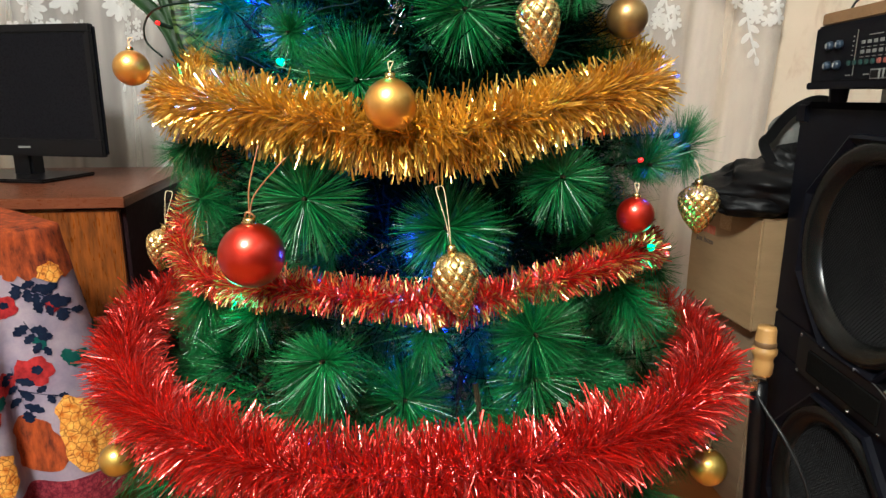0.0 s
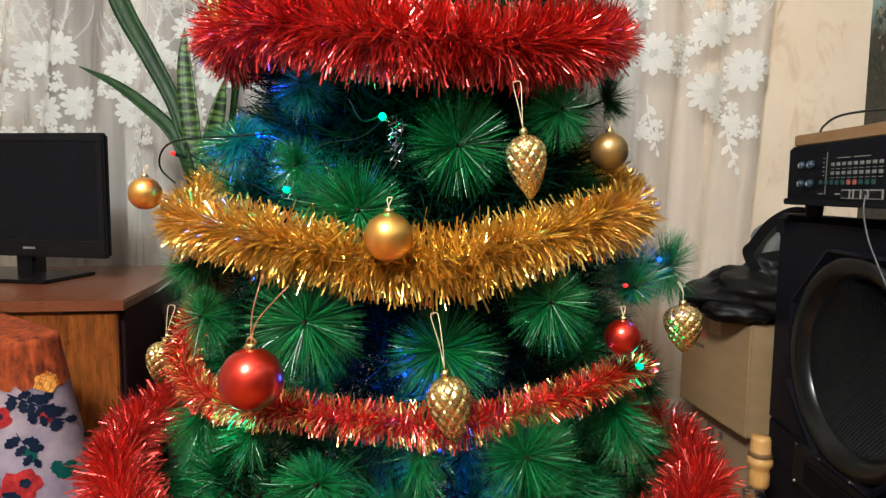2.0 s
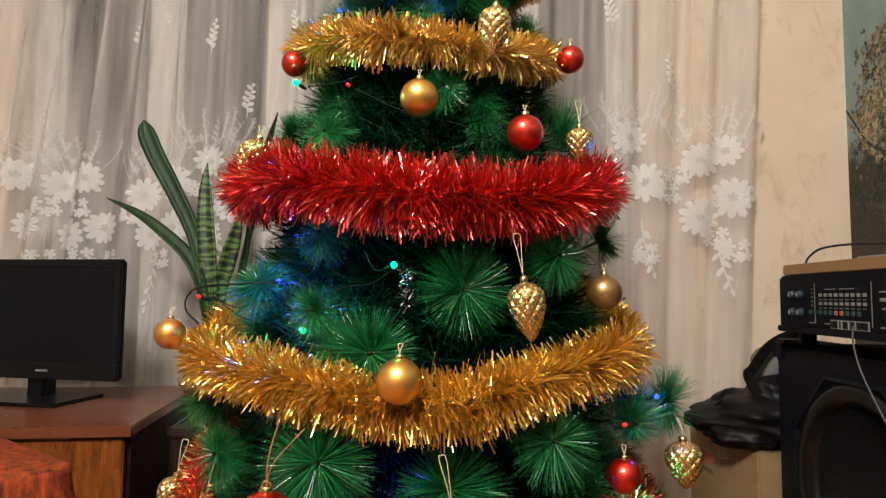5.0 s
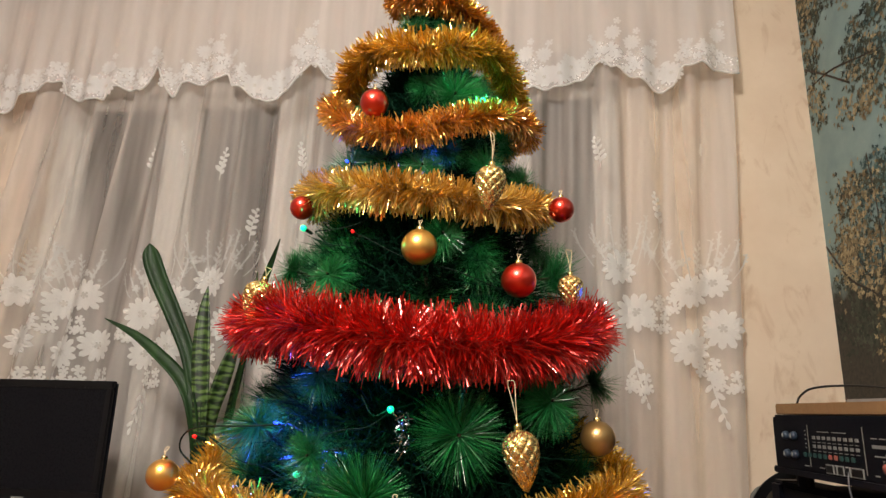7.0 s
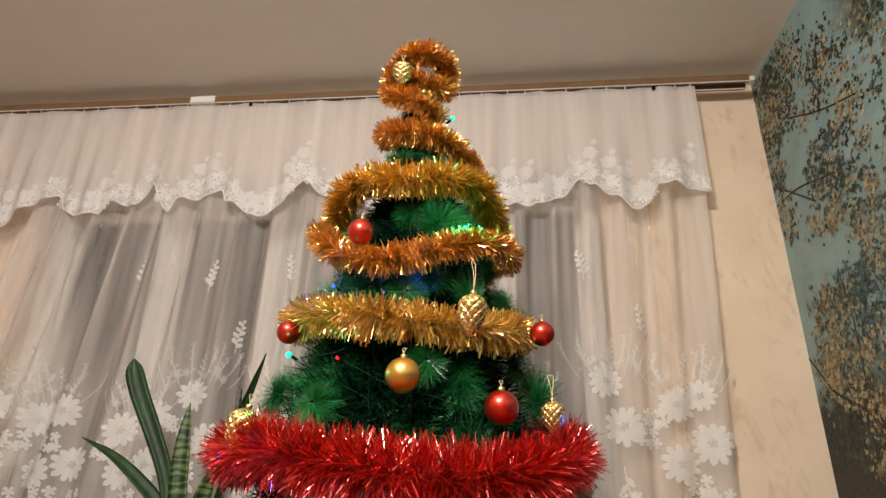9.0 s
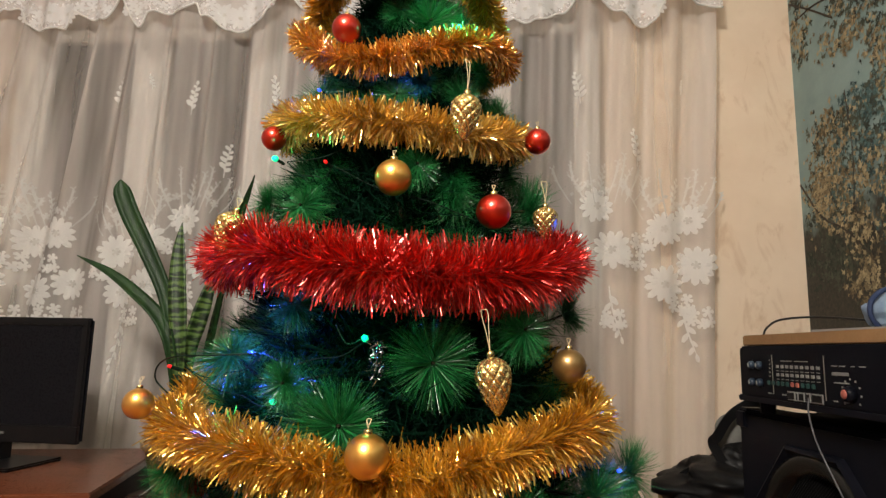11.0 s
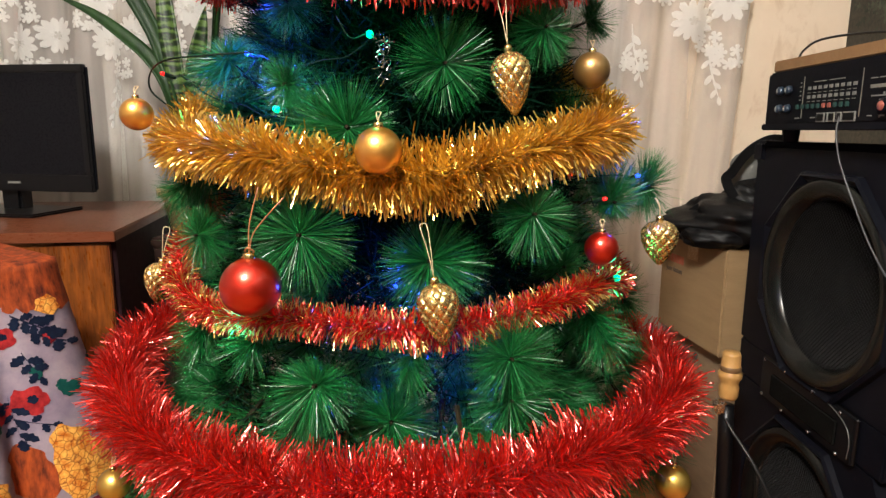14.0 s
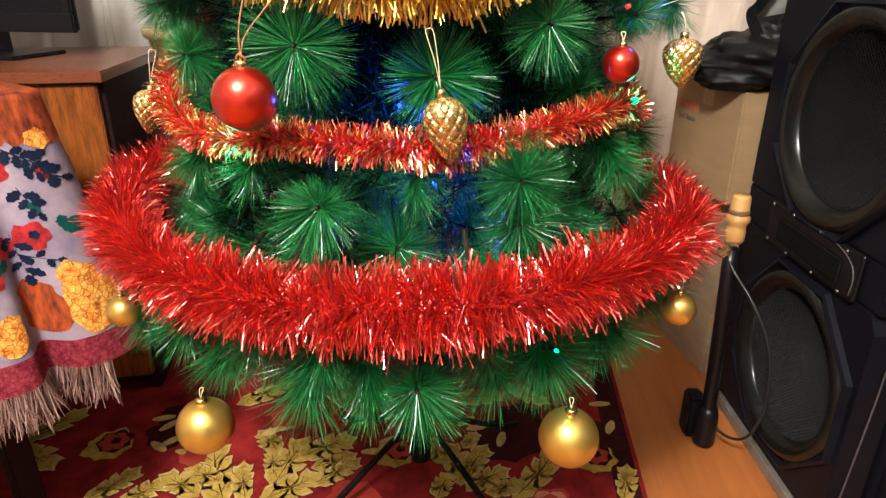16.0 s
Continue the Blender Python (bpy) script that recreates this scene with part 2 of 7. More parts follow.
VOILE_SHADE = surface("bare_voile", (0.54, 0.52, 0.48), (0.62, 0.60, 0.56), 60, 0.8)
SOFT_THREAD = sheer("soft_white_thread", 0.80, (0.96, 0.95, 0.94), 0.08)
EMBROIDERY = sheer("white_embroidery", 0.90, (0.96, 0.95, 0.92), 0.10)
SPRAY_THREAD = sheer("thin_white_thread", 0.58, (0.95, 0.94, 0.91), 0.20)
FRAME_WHITE = surface("white_window_paint", (0.70, 0.68, 0.63), (0.78, 0.76, 0.71), 12, 0.45)
FLOOR = surface("orange_brown_floor", (0.30, 0.095, 0.022), (0.40, 0.135, 0.035), 6, 0.42, 0, 0.08, (6, 0.7, 1), 150)
CARPET = surface("crimson_pile", (0.10, 0.007, 0.008), (0.30, 0.022, 0.020), 14, 0.95, 0, 0.8, None, 500, spec=0.05)
CARPET_GOLD = surface("gold_pile", (0.24, 0.145, 0.020), (0.54, 0.375, 0.085), 45, 0.95, 0, 0.8, None, 500, spec=0.05)
CARPET_DARK = surface("dark_pile", (0.022, 0.006, 0.006), (0.050, 0.010, 0.010), 40, 0.95, 0, 0.8, None, 500, spec=0.05)
CARPET_RIB = surface("brown_pile", (0.07, 0.032, 0.010), (0.12, 0.060, 0.016), 40, 0.95, 0, 0.8, None, 500, spec=0.05)
CARPET_CREAM = surface("cream_pile", (0.34, 0.22, 0.06), (0.62, 0.47, 0.20), 26, 0.95, 0, 0.8, None, 500, spec=0.05)
CARPET_ROSE = surface("rose_pile", (0.42, 0.12, 0.08), (0.55, 0.20, 0.13), 40, 0.95, 0, 0.8, None, 500, spec=0.05)
CARPET_RUST = surface("rust_pile", (0.30, 0.03, 0.02), (0.36, 0.05, 0.03), 40, 0.95, 0, 0.8, None, 500, spec=0.05)
OAK = surface("orange_veneer", (0.085, 0.018, 0.004), (0.31, 0.090, 0.012), 40, 0.33, 0, 0.35, (2.2, 2.2, 0.30), 120, coat=0.35)
CABINET_TOP = surface("red_brown_veneer", (0.125, 0.034, 0.014), (0.175, 0.052, 0.022), 6, 0.32, 0, 0.05, (0.6, 4, 4), 120, coat=0.2)
DARK_WOOD = surface("dark_side_veneer", (0.016, 0.007, 0.009), (0.026, 0.011, 0.013), 6, 0.55, 0, 0.05, (4, 4, 0.5), 120, spec=0.1)
BLACK_GLOSS = surface("black_gloss_plastic", (0.0040, 0.0040, 0.0050), (0.0055, 0.0055, 0.0066), 12, 0.30, 0, 0.0, spec=0.30, spread=0.015)
SCREEN = surface("tv_screen", (0.006, 0.006, 0.008), (0.008, 0.008, 0.010), 6, 0.30, 0, 0.0, spec=0.1)
BLACK_MATT = surface("black_plastic", (0.0033, 0.0037, 0.0064), (0.0058, 0.0064, 0.0105), 25, 0.42, 0, 0.08, None, 260, spread=0.04, spec=0.13)
BLACK_CARPETED = surface("speaker_covering", (0.0030, 0.0030, 0.0046), (0.0054, 0.0054, 0.0078), 30, 0.8, 0, 0.6, None, 420, spec=0.04)
BLACK_CLOTH = surface("black_leather", (0.002, 0.002, 0.0025), (0.005, 0.005, 0.0055), 18, 0.48, 0, 0.3, None, 350, spec=0.25)
GREY_CLOTH = surface("grey_lining", (0.10, 0.10, 0.09), (0.16, 0.16, 0.14), 18, 0.7, 0, 0.3, None, 400)
PORT_LIP = surface("worn_plastic_edge", (0.06, 0.06, 0.06), (0.12, 0.12, 0.11), 22, 0.4, 0.2)
RING_GREY = surface("grey_moulded_plastic", (0.006, 0.0065, 0.006), (0.009, 0.0095, 0.0085), 14, 0.24, 0, 0.0, spread=0.02, spec=0.5)
GREY_METAL = surface("worn_grey_metal", (0.22, 0.21, 0.18), (0.36, 0.35, 0.31), 22, 0.45, 0.6, 0.2)
STEEL = surface("bright_steel", (0.55, 0.55, 0.55), (0.65, 0.65, 0.65), 22, 0.25, 1.0, 0.05)
GRILLE = surface("steel_mesh", (0.010, 0.010, 0.010), (0.019, 0.018, 0.018), 30, 0.5, 0.5, 0.1, spec=0.2)
CONE_PAPER = surface("woofer_paper", (0.004, 0.004, 0.004), (0.007, 0.007, 0.006), 20, 0.8, 0, 0.3, spec=0.05)
CARDBOARD = surface("cardboard", (0.28, 0.185, 0.09), (0.34, 0.225, 0.112), 8, 0.8, 0, 0.2, (1, 1, 5), 160)
CARDBOARD_OLD = surface("old_cardboard", (0.25, 0.17, 0.10), (0.32, 0.22, 0.13), 8, 0.85, 0, 0.2, (1, 1, 5), 160)
TAPE = surface("packing_tape", (0.45, 0.32, 0.17), (0.50, 0.36, 0.20), 8, 0.25, 0, 0.05)
PRINT_RED = surface("red_print", (0.42, 0.10, 0.05), (0.48, 0.13, 0.07), 60, 0.8)
PRINT_DARK = surface("dark_print", (0.08, 0.06, 0.05), (0.13, 0.10, 0.08), 60, 0.8)
BOARD = surface("chipboard", (0.24, 0.13, 0.055), (0.33, 0.185, 0.08), 12, 0.6, 0, 0.2, (1, 5, 1), 180)
DOWEL = surface("turned_beech", (0.50, 0.27, 0.08), (0.60, 0.35, 0.13), 14, 0.4, 0, 0.05, (1, 1, 0.2), 160, coat=0.2)
PANEL_BLACK = surface("panel_black", (0.0022, 0.0026, 0.0048), (0.0038, 0.0042, 0.0072), 30, 0.5, 0, 0.0, spec=0.12, spread=0.03)
PANEL_WHITE = surface("panel_print", (0.18, 0.18, 0.165), (0.24, 0.24, 0.22), 60, 0.6)
PANEL_TEAL = surface("teal_button", (0.012, 0.050, 0.044), (0.020, 0.068, 0.060), 60, 0.5)
PANEL_BLUE = surface("blue_grey_knob", (0.020, 0.034, 0.055), (0.032, 0.050, 0.075), 60, 0.4)
PANEL_RED = surface("red_button", (0.34, 0.09, 0.07), (0.40, 0.12, 0.09), 60, 0.4)
CABLE_BLACK = surface("black_rubber", (0.008, 0.008, 0.008), (0.014, 0.014, 0.014), 40, 0.45)
CABLE_GREY = surface("grey_cord", (0.20, 0.19, 0.18), (0.27, 0.26, 0.25), 40, 0.5)
CABLE_SLATE = surface("slate_cord", (0.05, 0.05, 0.055), (0.08, 0.08, 0.085), 40, 0.4)
CABLE_GREEN = surface("dark_green_cord", (0.002, 0.010, 0.006), (0.005, 0.016, 0.009), 40, 0.6, spec=0.15)
POT = surface("brass_glaze", (0.36, 0.27, 0.13), (0.44, 0.34, 0.18), 14, 0.3, 0.4)
SOIL = surface("soil", (0.03, 0.02, 0.012), (0.06, 0.04, 0.025), 60, 0.95, 0, 0.8)
WHITE_PLASTIC = surface("white_plastic", (0.72, 0.70, 0.66), (0.80, 0.78, 0.74), 20, 0.4)
RAIL_BROWN = surface("brown_rail", (0.16, 0.09, 0.04), (0.22, 0.125, 0.06), 10, 0.4)
# near-black wood: the shade below the pot is in this colour
STOOL_SHADED = surface("shaded_stool_wood", (0.022, 0.010, 0.008), (0.036, 0.016, 0.012), 10, 0.5, 0, 0.1, (4, 4, 0.5))
LAMP_GLASS = glow("lit_lamp_glass", (1.0, 0.82, 0.60), 6.0)


def leaf_green():
    m, t, b = nodes_of("banded_leaf")
    w = tex(t, 9, 3, 0.6, (1, 1, 0.5))
    s = tex(t, 17, stretch=(0.45, 0.45, 1), kind="ShaderNodeTexWave")
    s.bands_direction = "Z"
    s.inputs["Distortion"].default_value, s.inputs["Detail"].default_value, s.inputs["Detail Scale"].default_value = 7.0, 4.0, 3.0
    mix = t.nodes.new("ShaderNodeMath")
    mix.operation = "ADD"
    t.links.new(w.outputs["Fac"], mix.inputs[0]), t.links.new(s.outputs["Fac"], mix.inputs[1])
    r = ramp(t, mix.outputs[0], [(0.28, (0.004, 0.014, 0.004)), (0.46, (0.020, 0.050, 0.010)), (0.72, (0.085, 0.150, 0.034))])
    mr = t.nodes.new("ShaderNodeMath")
    mr.operation = "MULTIPLY"
    mr.inputs[1].default_value = 0.5
    t.links.new(mix.outputs[0], mr.inputs[0]), t.links.new(mr.outputs[0], r.inputs[0])
    t.links.new(r.outputs[0], b.inputs["Base Color"])
    b.inputs["Roughness"].default_value = 0.42
    return m


def mural_paint():
    """A printed forest: pale sky, tree masses, leaf flecks, dark undergrowth."""
    m, t, b = nodes_of("forest_mural")
    L = t.links.new
    co = t.nodes.new("ShaderNodeTexCoord")
    sep = t.nodes.new("ShaderNodeSeparateXYZ")
    L(co.outputs["Object"], sep.inputs[0])

    def math_node(op, a, c=None, value=None):
        n = t.nodes.new("ShaderNodeMath")
        n.operation = op
        L(a, n.inputs[0])
        if c is not None:
            L(c, n.inputs[1])
        if value is not None:
            n.inputs[1].default_value = value
        return n.outputs[0]

    def mixed(fac, a, c):
        n = t.nodes.new("ShaderNodeMixRGB")
        L(fac, n.inputs[0])
        for k, v in ((1, a), (2, c)):
            if isinstance(v, tuple):
                n.inputs[k].default_value = (*v, 1)
            else:
                L(v, n.inputs[k])
        return n.outputs[0]

    masses, clumps, flecks, fine = tex(t, 2.3, 3, 0.5), tex(t, 9, 4, 0.6), tex(t, 26, 5, 0.75), tex(t, 85, 3, 0.7)
    sky = ramp(t, clumps.outputs["Fac"], [(0.3, (0.19, 0.29, 0.29)), (0.7, (0.26, 0.37, 0.36))]).outputs[0]
    z = math_node("MULTIPLY_ADD", sep.outputs[2], None, -0.22)
    z.node.inputs[2].default_value = 0.43
    up = math_node("MULTIPLY_ADD", sep.outputs[2], None, 0.55)
    up.node.inputs[2].default_value = -1.22
    up = math_node("MAXIMUM", up, None, -0.05)
    low = math_node("MAXIMUM", z, None, -0.06)
    base = math_node("ADD", math_node("MULTIPLY", masses.outputs["Fac"], None, 0.9), math_node("MULTIPLY", clumps.outputs["Fac"], None, 0.45))
    base = math_node("ADD", base, math_node("MULTIPLY", flecks.outputs["Fac"], None, 0.5))
    base = math_node("ADD", math_node("ADD", base, low), up)
    tree = ramp(t, base, [(0.93, (0, 0, 0)), (0.975, (1, 1, 1))]).outputs[0]
    side = ramp(t, math_node("MULTIPLY", sep.outputs[1], None, 0.5), [(0.78, (1, 1, 1)), (0.86, (0, 0, 0))]).outputs[0]
    tree = math_node("MULTIPLY", tree, side)
    leaf = ramp(t, flecks.outputs["Fac"], [(0.38, (0.008, 0.018, 0.018)), (0.47, (0.025, 0.045, 0.040)), (0.55, (0.09, 0.09, 0.055)), (0.64, (0.32, 0.25, 0.12))]).outputs[0]
    tint = ramp(t, masses.outputs["Fac"], [(0.42, (0.75, 1.0, 1.0)), (0.58, (1.25, 1.0, 0.7))]).outputs[0]
    mul = t.nodes.new("ShaderNodeMixRGB")
    mul.blend_type = "MULTIPLY"
    mul.inputs[0].default_value = 1.0
    L(leaf, mul.inputs[1]), L(tint, mul.inputs[2])
    body = mixed(tree, sky, mul.outputs[0])
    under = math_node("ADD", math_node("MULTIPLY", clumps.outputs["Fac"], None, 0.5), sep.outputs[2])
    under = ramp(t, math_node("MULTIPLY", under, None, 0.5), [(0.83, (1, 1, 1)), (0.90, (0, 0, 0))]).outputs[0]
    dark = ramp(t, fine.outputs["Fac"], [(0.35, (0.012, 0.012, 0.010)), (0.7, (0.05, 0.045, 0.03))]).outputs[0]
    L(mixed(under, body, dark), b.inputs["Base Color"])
    b.inputs["Roughness"].default_value = 0.6
    bump(t, b, fine.outputs["Fac"], 0.1, 0.001)
    return m


def brushed_wallpaper():
    """Cream paper with faint slanting brush marks."""
    m, t, b = nodes_of("cream_wallpaper")
    soft, grain = tex(t, 5, 5, 0.6), tex(t, 110, 3, 0.6)
    marks = tex(t, 11, 5, 0.65, (1, 1, 0.42))
    marks.inputs["Distortion"].default_value = 1.1
    marks.inputs["Vector"].links[0].from_node.inputs["Rotation"].default_value = (0, 0.75, 0)
    ground = ramp(t, soft.outputs["Fac"], [(0.3, (0.72, 0.575, 0.425)), (0.7, (0.80, 0.66, 0.505))])
    where = ramp(t, marks.outputs["Fac"], [(0.53, (0, 0, 0)), (0.74, (1, 1, 1))])
    mix = t.nodes.new("ShaderNodeMixRGB")
    t.links.new(where.outputs[0], mix.inputs[0]), t.links.new(ground.outputs[0], mix.inputs[1])
    mix.inputs[2].default_value = (0.56, 0.39, 0.25, 1)
    t.links.new(mix.outputs[0], b.inputs["Base Color"])
    b.inputs["Roughness"].default_value = 0.75
    bump(t, b, grain.outputs["Fac"], 0.25, 0.001)
    return m


LACE = lace("lace_thread")
LEAF_PLAIN = surface("dark_leaf", (0.006, 0.020, 0.006), (0.020, 0.058, 0.013), 16, 0.5, 0, 0.1, (2, 2, 0.3), 120, spec=0.25)
WALLPAPER = brushed_wallpaper()
LEAF = leaf_green()
MURAL = mural_paint()

# ---- the room ----
WALL_Y, WALL_X, CEIL = 1.88, 0.95, 2.63
WEST, SOUTH = -2.75, -2.6


def slab(name, lo, hi, material, label, kind="structure"):
    c = [(a + b) / 2 for a, b in zip(lo, hi)]
    s = [b - a for a, b in zip(lo, hi)]
    ob = part(name, box(*s, at=(0, 0, 0), bevel=0), material)
    ob.location = c
    return tagged(ob, label, name.split("_")[0], "", kind)


slab("floor", (WEST, SOUTH, -0.12), (WALL_X, WALL_Y, 0.0), FLOOR, "orange-brown painted floor beside the carpet")
slab("ceiling", (WEST - 0.15, SOUTH - 0.15, CEIL), (WALL_X + 0.15, WALL_Y + 0.35, CEIL + 0.15), PLASTER, "plain off-white painted ceiling")
slab("wall_south", (WEST, SOUTH - 0.15, 0), (WALL_X, SOUTH, CEIL), HIDDEN_WALL, "unseen wall behind the viewer, beige toned to cut bounce")
slab("wall_west", (WEST - 0.15, SOUTH, 0), (WEST, WALL_Y, CEIL), HIDDEN_WALL, "unseen side wall, beige toned to cut bounce")
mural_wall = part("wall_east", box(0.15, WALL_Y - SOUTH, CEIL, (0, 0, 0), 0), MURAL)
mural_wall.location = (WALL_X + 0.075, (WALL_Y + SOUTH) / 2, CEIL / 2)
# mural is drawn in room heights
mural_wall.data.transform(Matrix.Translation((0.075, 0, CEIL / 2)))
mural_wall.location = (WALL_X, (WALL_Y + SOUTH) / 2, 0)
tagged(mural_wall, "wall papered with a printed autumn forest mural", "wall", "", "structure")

MURAL_DARK = strand_material("printed_dark_leaves", (0.016, 0.024, 0.020), (0.085, 0.100, 0.070), 0.6, 0.0, 0.3)
MURAL_TAN = strand_material("printed_tan_leaves", (0.10, 0.075, 0.040), (0.50, 0.41, 0.24), 0.6, 0.0, 0.3)
MURAL_TEAL = strand_material("printed_teal_leaves", (0.020, 0.055, 0.062), (0.10, 0.19, 0.19), 0.6, 0.0, 0.3)
MURAL_BARK = surface("printed_bark", (0.018, 0.014, 0.010), (0.045, 0.034, 0.022), 40, 0.6)
# printed foliage: middle y and z, half width and half height, dark, tan and teal leaves
FOLIAGE = ((1.79, 2.46, 0.10, 0.17, 280, 80, 0), (1.72, 2.50, 0.18, 0.12, 240, 120, 0), (1.50, 2.35, 0.20, 0.10, 150, 110, 0), (1.84, 2.30, 0.05, 0.16, 70, 60, 0), (1.83, 2.07, 0.06, 0.10, 45, 60, 0),
           (1.53, 2.06, 0.11, 0.10, 170, 25, 30), (1.60, 1.94, 0.10, 0.05, 8, 75, 0), (1.42, 1.87, 0.09, 0.12, 40, 90, 0), (1.40, 2.15, 0.08, 0.05, 10, 45, 0),
           (1.56, 1.64, 0.11, 0.14, 150, 30, 170), (1.72, 1.64, 0.06, 0.12, 50, 150, 0), (1.80, 1.55, 0.07, 0.07, 40, 80, 0), (1.66, 1.49, 0.11, 0.08, 70, 120, 20),
           (1.58, 1.34, 0.07, 0.12, 30, 130, 0), (1.40, 1.55, 0.10, 0.35, 160, 170, 120), (1.76, 1.34, 0.13, 0.10, 150, 0, 0), (1.20, 1.90, 0.15, 0.60, 160, 160, 80))
q = np.random.default_rng(17)
for key, (nm, mat, size) in enumerate((("printed_dark_leaves", MURAL_DARK, 0.0150), ("printed_teal_leaves", MURAL_TEAL, 0.0125), ("printed_tan_leaves", MURAL_TAN, 0.0135))):
    v, f, clump = [], [], []
    for row in FOLIAGE:
        count = row[(4, 6, 5)[key]]
        for c in range(int(count / 5.5) + (count > 0)):
            a, rr = q.uniform(0, 2 * math.pi), math.sqrt(q.uniform(0, 1)) * q.uniform(0.9, 1.25)
            cy, cz = row[0] + row[2] * rr * math.cos(a), row[1] + row[3] * rr * math.sin(a)
            wide, tall, slant = q.uniform(0.016, 0.042), q.uniform(0.010, 0.024), q.uniform(-0.8, 0.8)
            for _ in range(q.integers(7, 16)):
                e1, e2 = q.normal(0, wide), q.normal(0, tall)
                clump.append((cy + e1 * math.cos(slant) - e2 * math.sin(slant), cz + e1 * math.sin(slant) + e2 * math.cos(slant)))
    for y, z in clump:
        if y > 1.874 or z > CEIL - 0.02:
            continue
        k, s, turn, x = len(v), size * q.uniform(0.55, 1.25), q.uniform(0, 6.28), WALL_X - 0.0008 - 0.0004 * key - q.uniform(0, 0.0014)
        squeeze = q.uniform(0.5, 1.0)
        v.append((x, y, z))
        for e in range(15):
            lobe = (0.38, 1.0, 0.55)[e % 3] * (1.15 if e // 3 == 0 else 0.85 if e // 3 in (1, 4) else 0.6) * q.uniform(0.85, 1.15)
            b = 2 * math.pi * e / 15
            py, pz = s * lobe * math.cos(b), s * lobe * math.sin(b) * squeeze
            yy, zz = y + math.cos(turn) * py - math.sin(turn) * pz, z + math.sin(turn) * py + math.cos(turn) * pz
            v.append((x, min(1.876, yy), min(CEIL - 0.003, zz)))
        f += [(k, k + 1 + (e + 1) % 15, k + 1 + e) for e in range(15)]
    leaves = ngon_mesh(nm, v, f, mat)
    leaves.transform(mural_wall.matrix_basis.inverted())
    piece(nm, leaves, mural_wall)["kind"] = "stuff"
for pts, r in ((((1.876, 1.592), (1.765, 1.47), (1.656, 1.413), (1.56, 1.34), (1.50, 1.27)), 0.0055), (((1.66, 1.414), (1.61, 1.445), (1.55, 1.43)), 0.003), (((1.872, 2.19), (1.76, 2.11), (1.63, 2.01)), 0.005),
               (((1.872, 2.115), (1.72, 2.10), (1.56, 2.05), (1.46, 2.02)), 0.004), (((1.68, 2.34), (1.50, 2.24), (1.32, 2.165)), 0.004), (((1.74, 1.58), (1.69, 1.50), (1.66, 1.45)), 0.002), (((1.60, 1.78), (1.585, 1.60), (1.60, 1.45)), 0.003)):
    tv, tf = tube(smooth_path([(0, y, z) for y, z in pts], 6), r * 0.65, 6)
    twig = ngon_mesh("printed_branch", [(WALL_X - 0.0026, p[1], p[2]) if p[0] <= 0 else (WALL_X - 0.0014, p[1], p[2]) for p in tv], tf, MURAL_BARK)
    twig.transform(mural_wall.matrix_basis.inverted())
    piece("printed_branch", twig, mural_wall)

# window wall with one wide opening
WIN = (-1.74, 0.36, 0.60, 2.29)
north = tagged(new("wall_north"), "cream wallpapered window wall with faint brushed marks", "wall", "", "structure")
for nm, lo, hi in (("wall_pier", (WEST, WALL_Y, 0), (WIN[0], WALL_Y + 0.3, CEIL)), ("wall_pier", (WIN[1], WALL_Y, 0), (WALL_X, WALL_Y + 0.3, CEIL)),
                   ("wall_apron", (WIN[0], WALL_Y, 0), (WIN[1], WALL_Y + 0.3, WIN[2])), ("wall_lintel", (WIN[0], WALL_Y, WIN[3]), (WIN[1], WALL_Y + 0.3, CEIL))):
    c = [(a + b) / 2 for a, b in zip(lo, hi)]
    ob = part(nm, box(*[b - a for a, b in zip(lo, hi)], at=c, bevel=0), WALLPAPER, north)

window = tagged(new("window_1"), "white painted casement window, dark with night behind", "window", "", "structure")


def bar(name, x0, x1, z0, z1, y=WALL_Y + 0.12, d=0.06, parent=None, mat=FRAME_WHITE):
    return part(name, box(x1 - x0, d, z1 - z0, ((x0 + x1) / 2, y, (z0 + z1) / 2), 0.006), mat, parent)


# opaque panes: the darkness outside is put into the glass colour
NIGHT, nt, nb = nodes_of("night_glass")
nb.inputs["Base Color"].default_value = (0.020, 0.016, 0.013, 1)
nb.inputs["Roughness"].default_value = 0.06
x0, x1, z0, z1 = WIN
bar("frame_head", x0, x1, z1 - 0.07, z1, parent=window), bar("frame_foot", x0, x1, z0, z0 + 0.07, parent=window)
for a, b in ((x0, x0 + 0.09), (-1.29, -1.20), (-0.85, -0.76), (-0.05, 0.04), (x1 - 0.06, x1)):
    bar("mullion", a, b, z0 + 0.07, z1 - 0.07, parent=window)
bar("sill", x0 + 0.004, x1 - 0.004, z0 + 0.001, z0 + 0.024, WALL_Y + 0.045, 0.085, window)
for a, b in ((x0 + 0.09, -1.29), (-1.20, -0.85), (-0.76, -0.05), (0.04, x1 - 0.06)):
    bar("sash", a, b, z0 + 0.07, z0 + 0.12, WALL_Y + 0.13, 0.045, window)
    bar("sash", a, b, z1 - 0.12, z1 - 0.07, WALL_Y + 0.13, 0.045, window)
    bar("sash", a, a + 0.022, z0 + 0.12, z1 - 0.12, WALL_Y + 0.13, 0.045, window)
    bar("sash", b - 0.022, b, z0 + 0.12, z1 - 0.12, WALL_Y + 0.13, 0.045, window)
    bar("pane", a + 0.022, b - 0.022, z0 + 0.12, z1 - 0.12, WALL_Y + 0.14, 0.006, window, NIGHT)
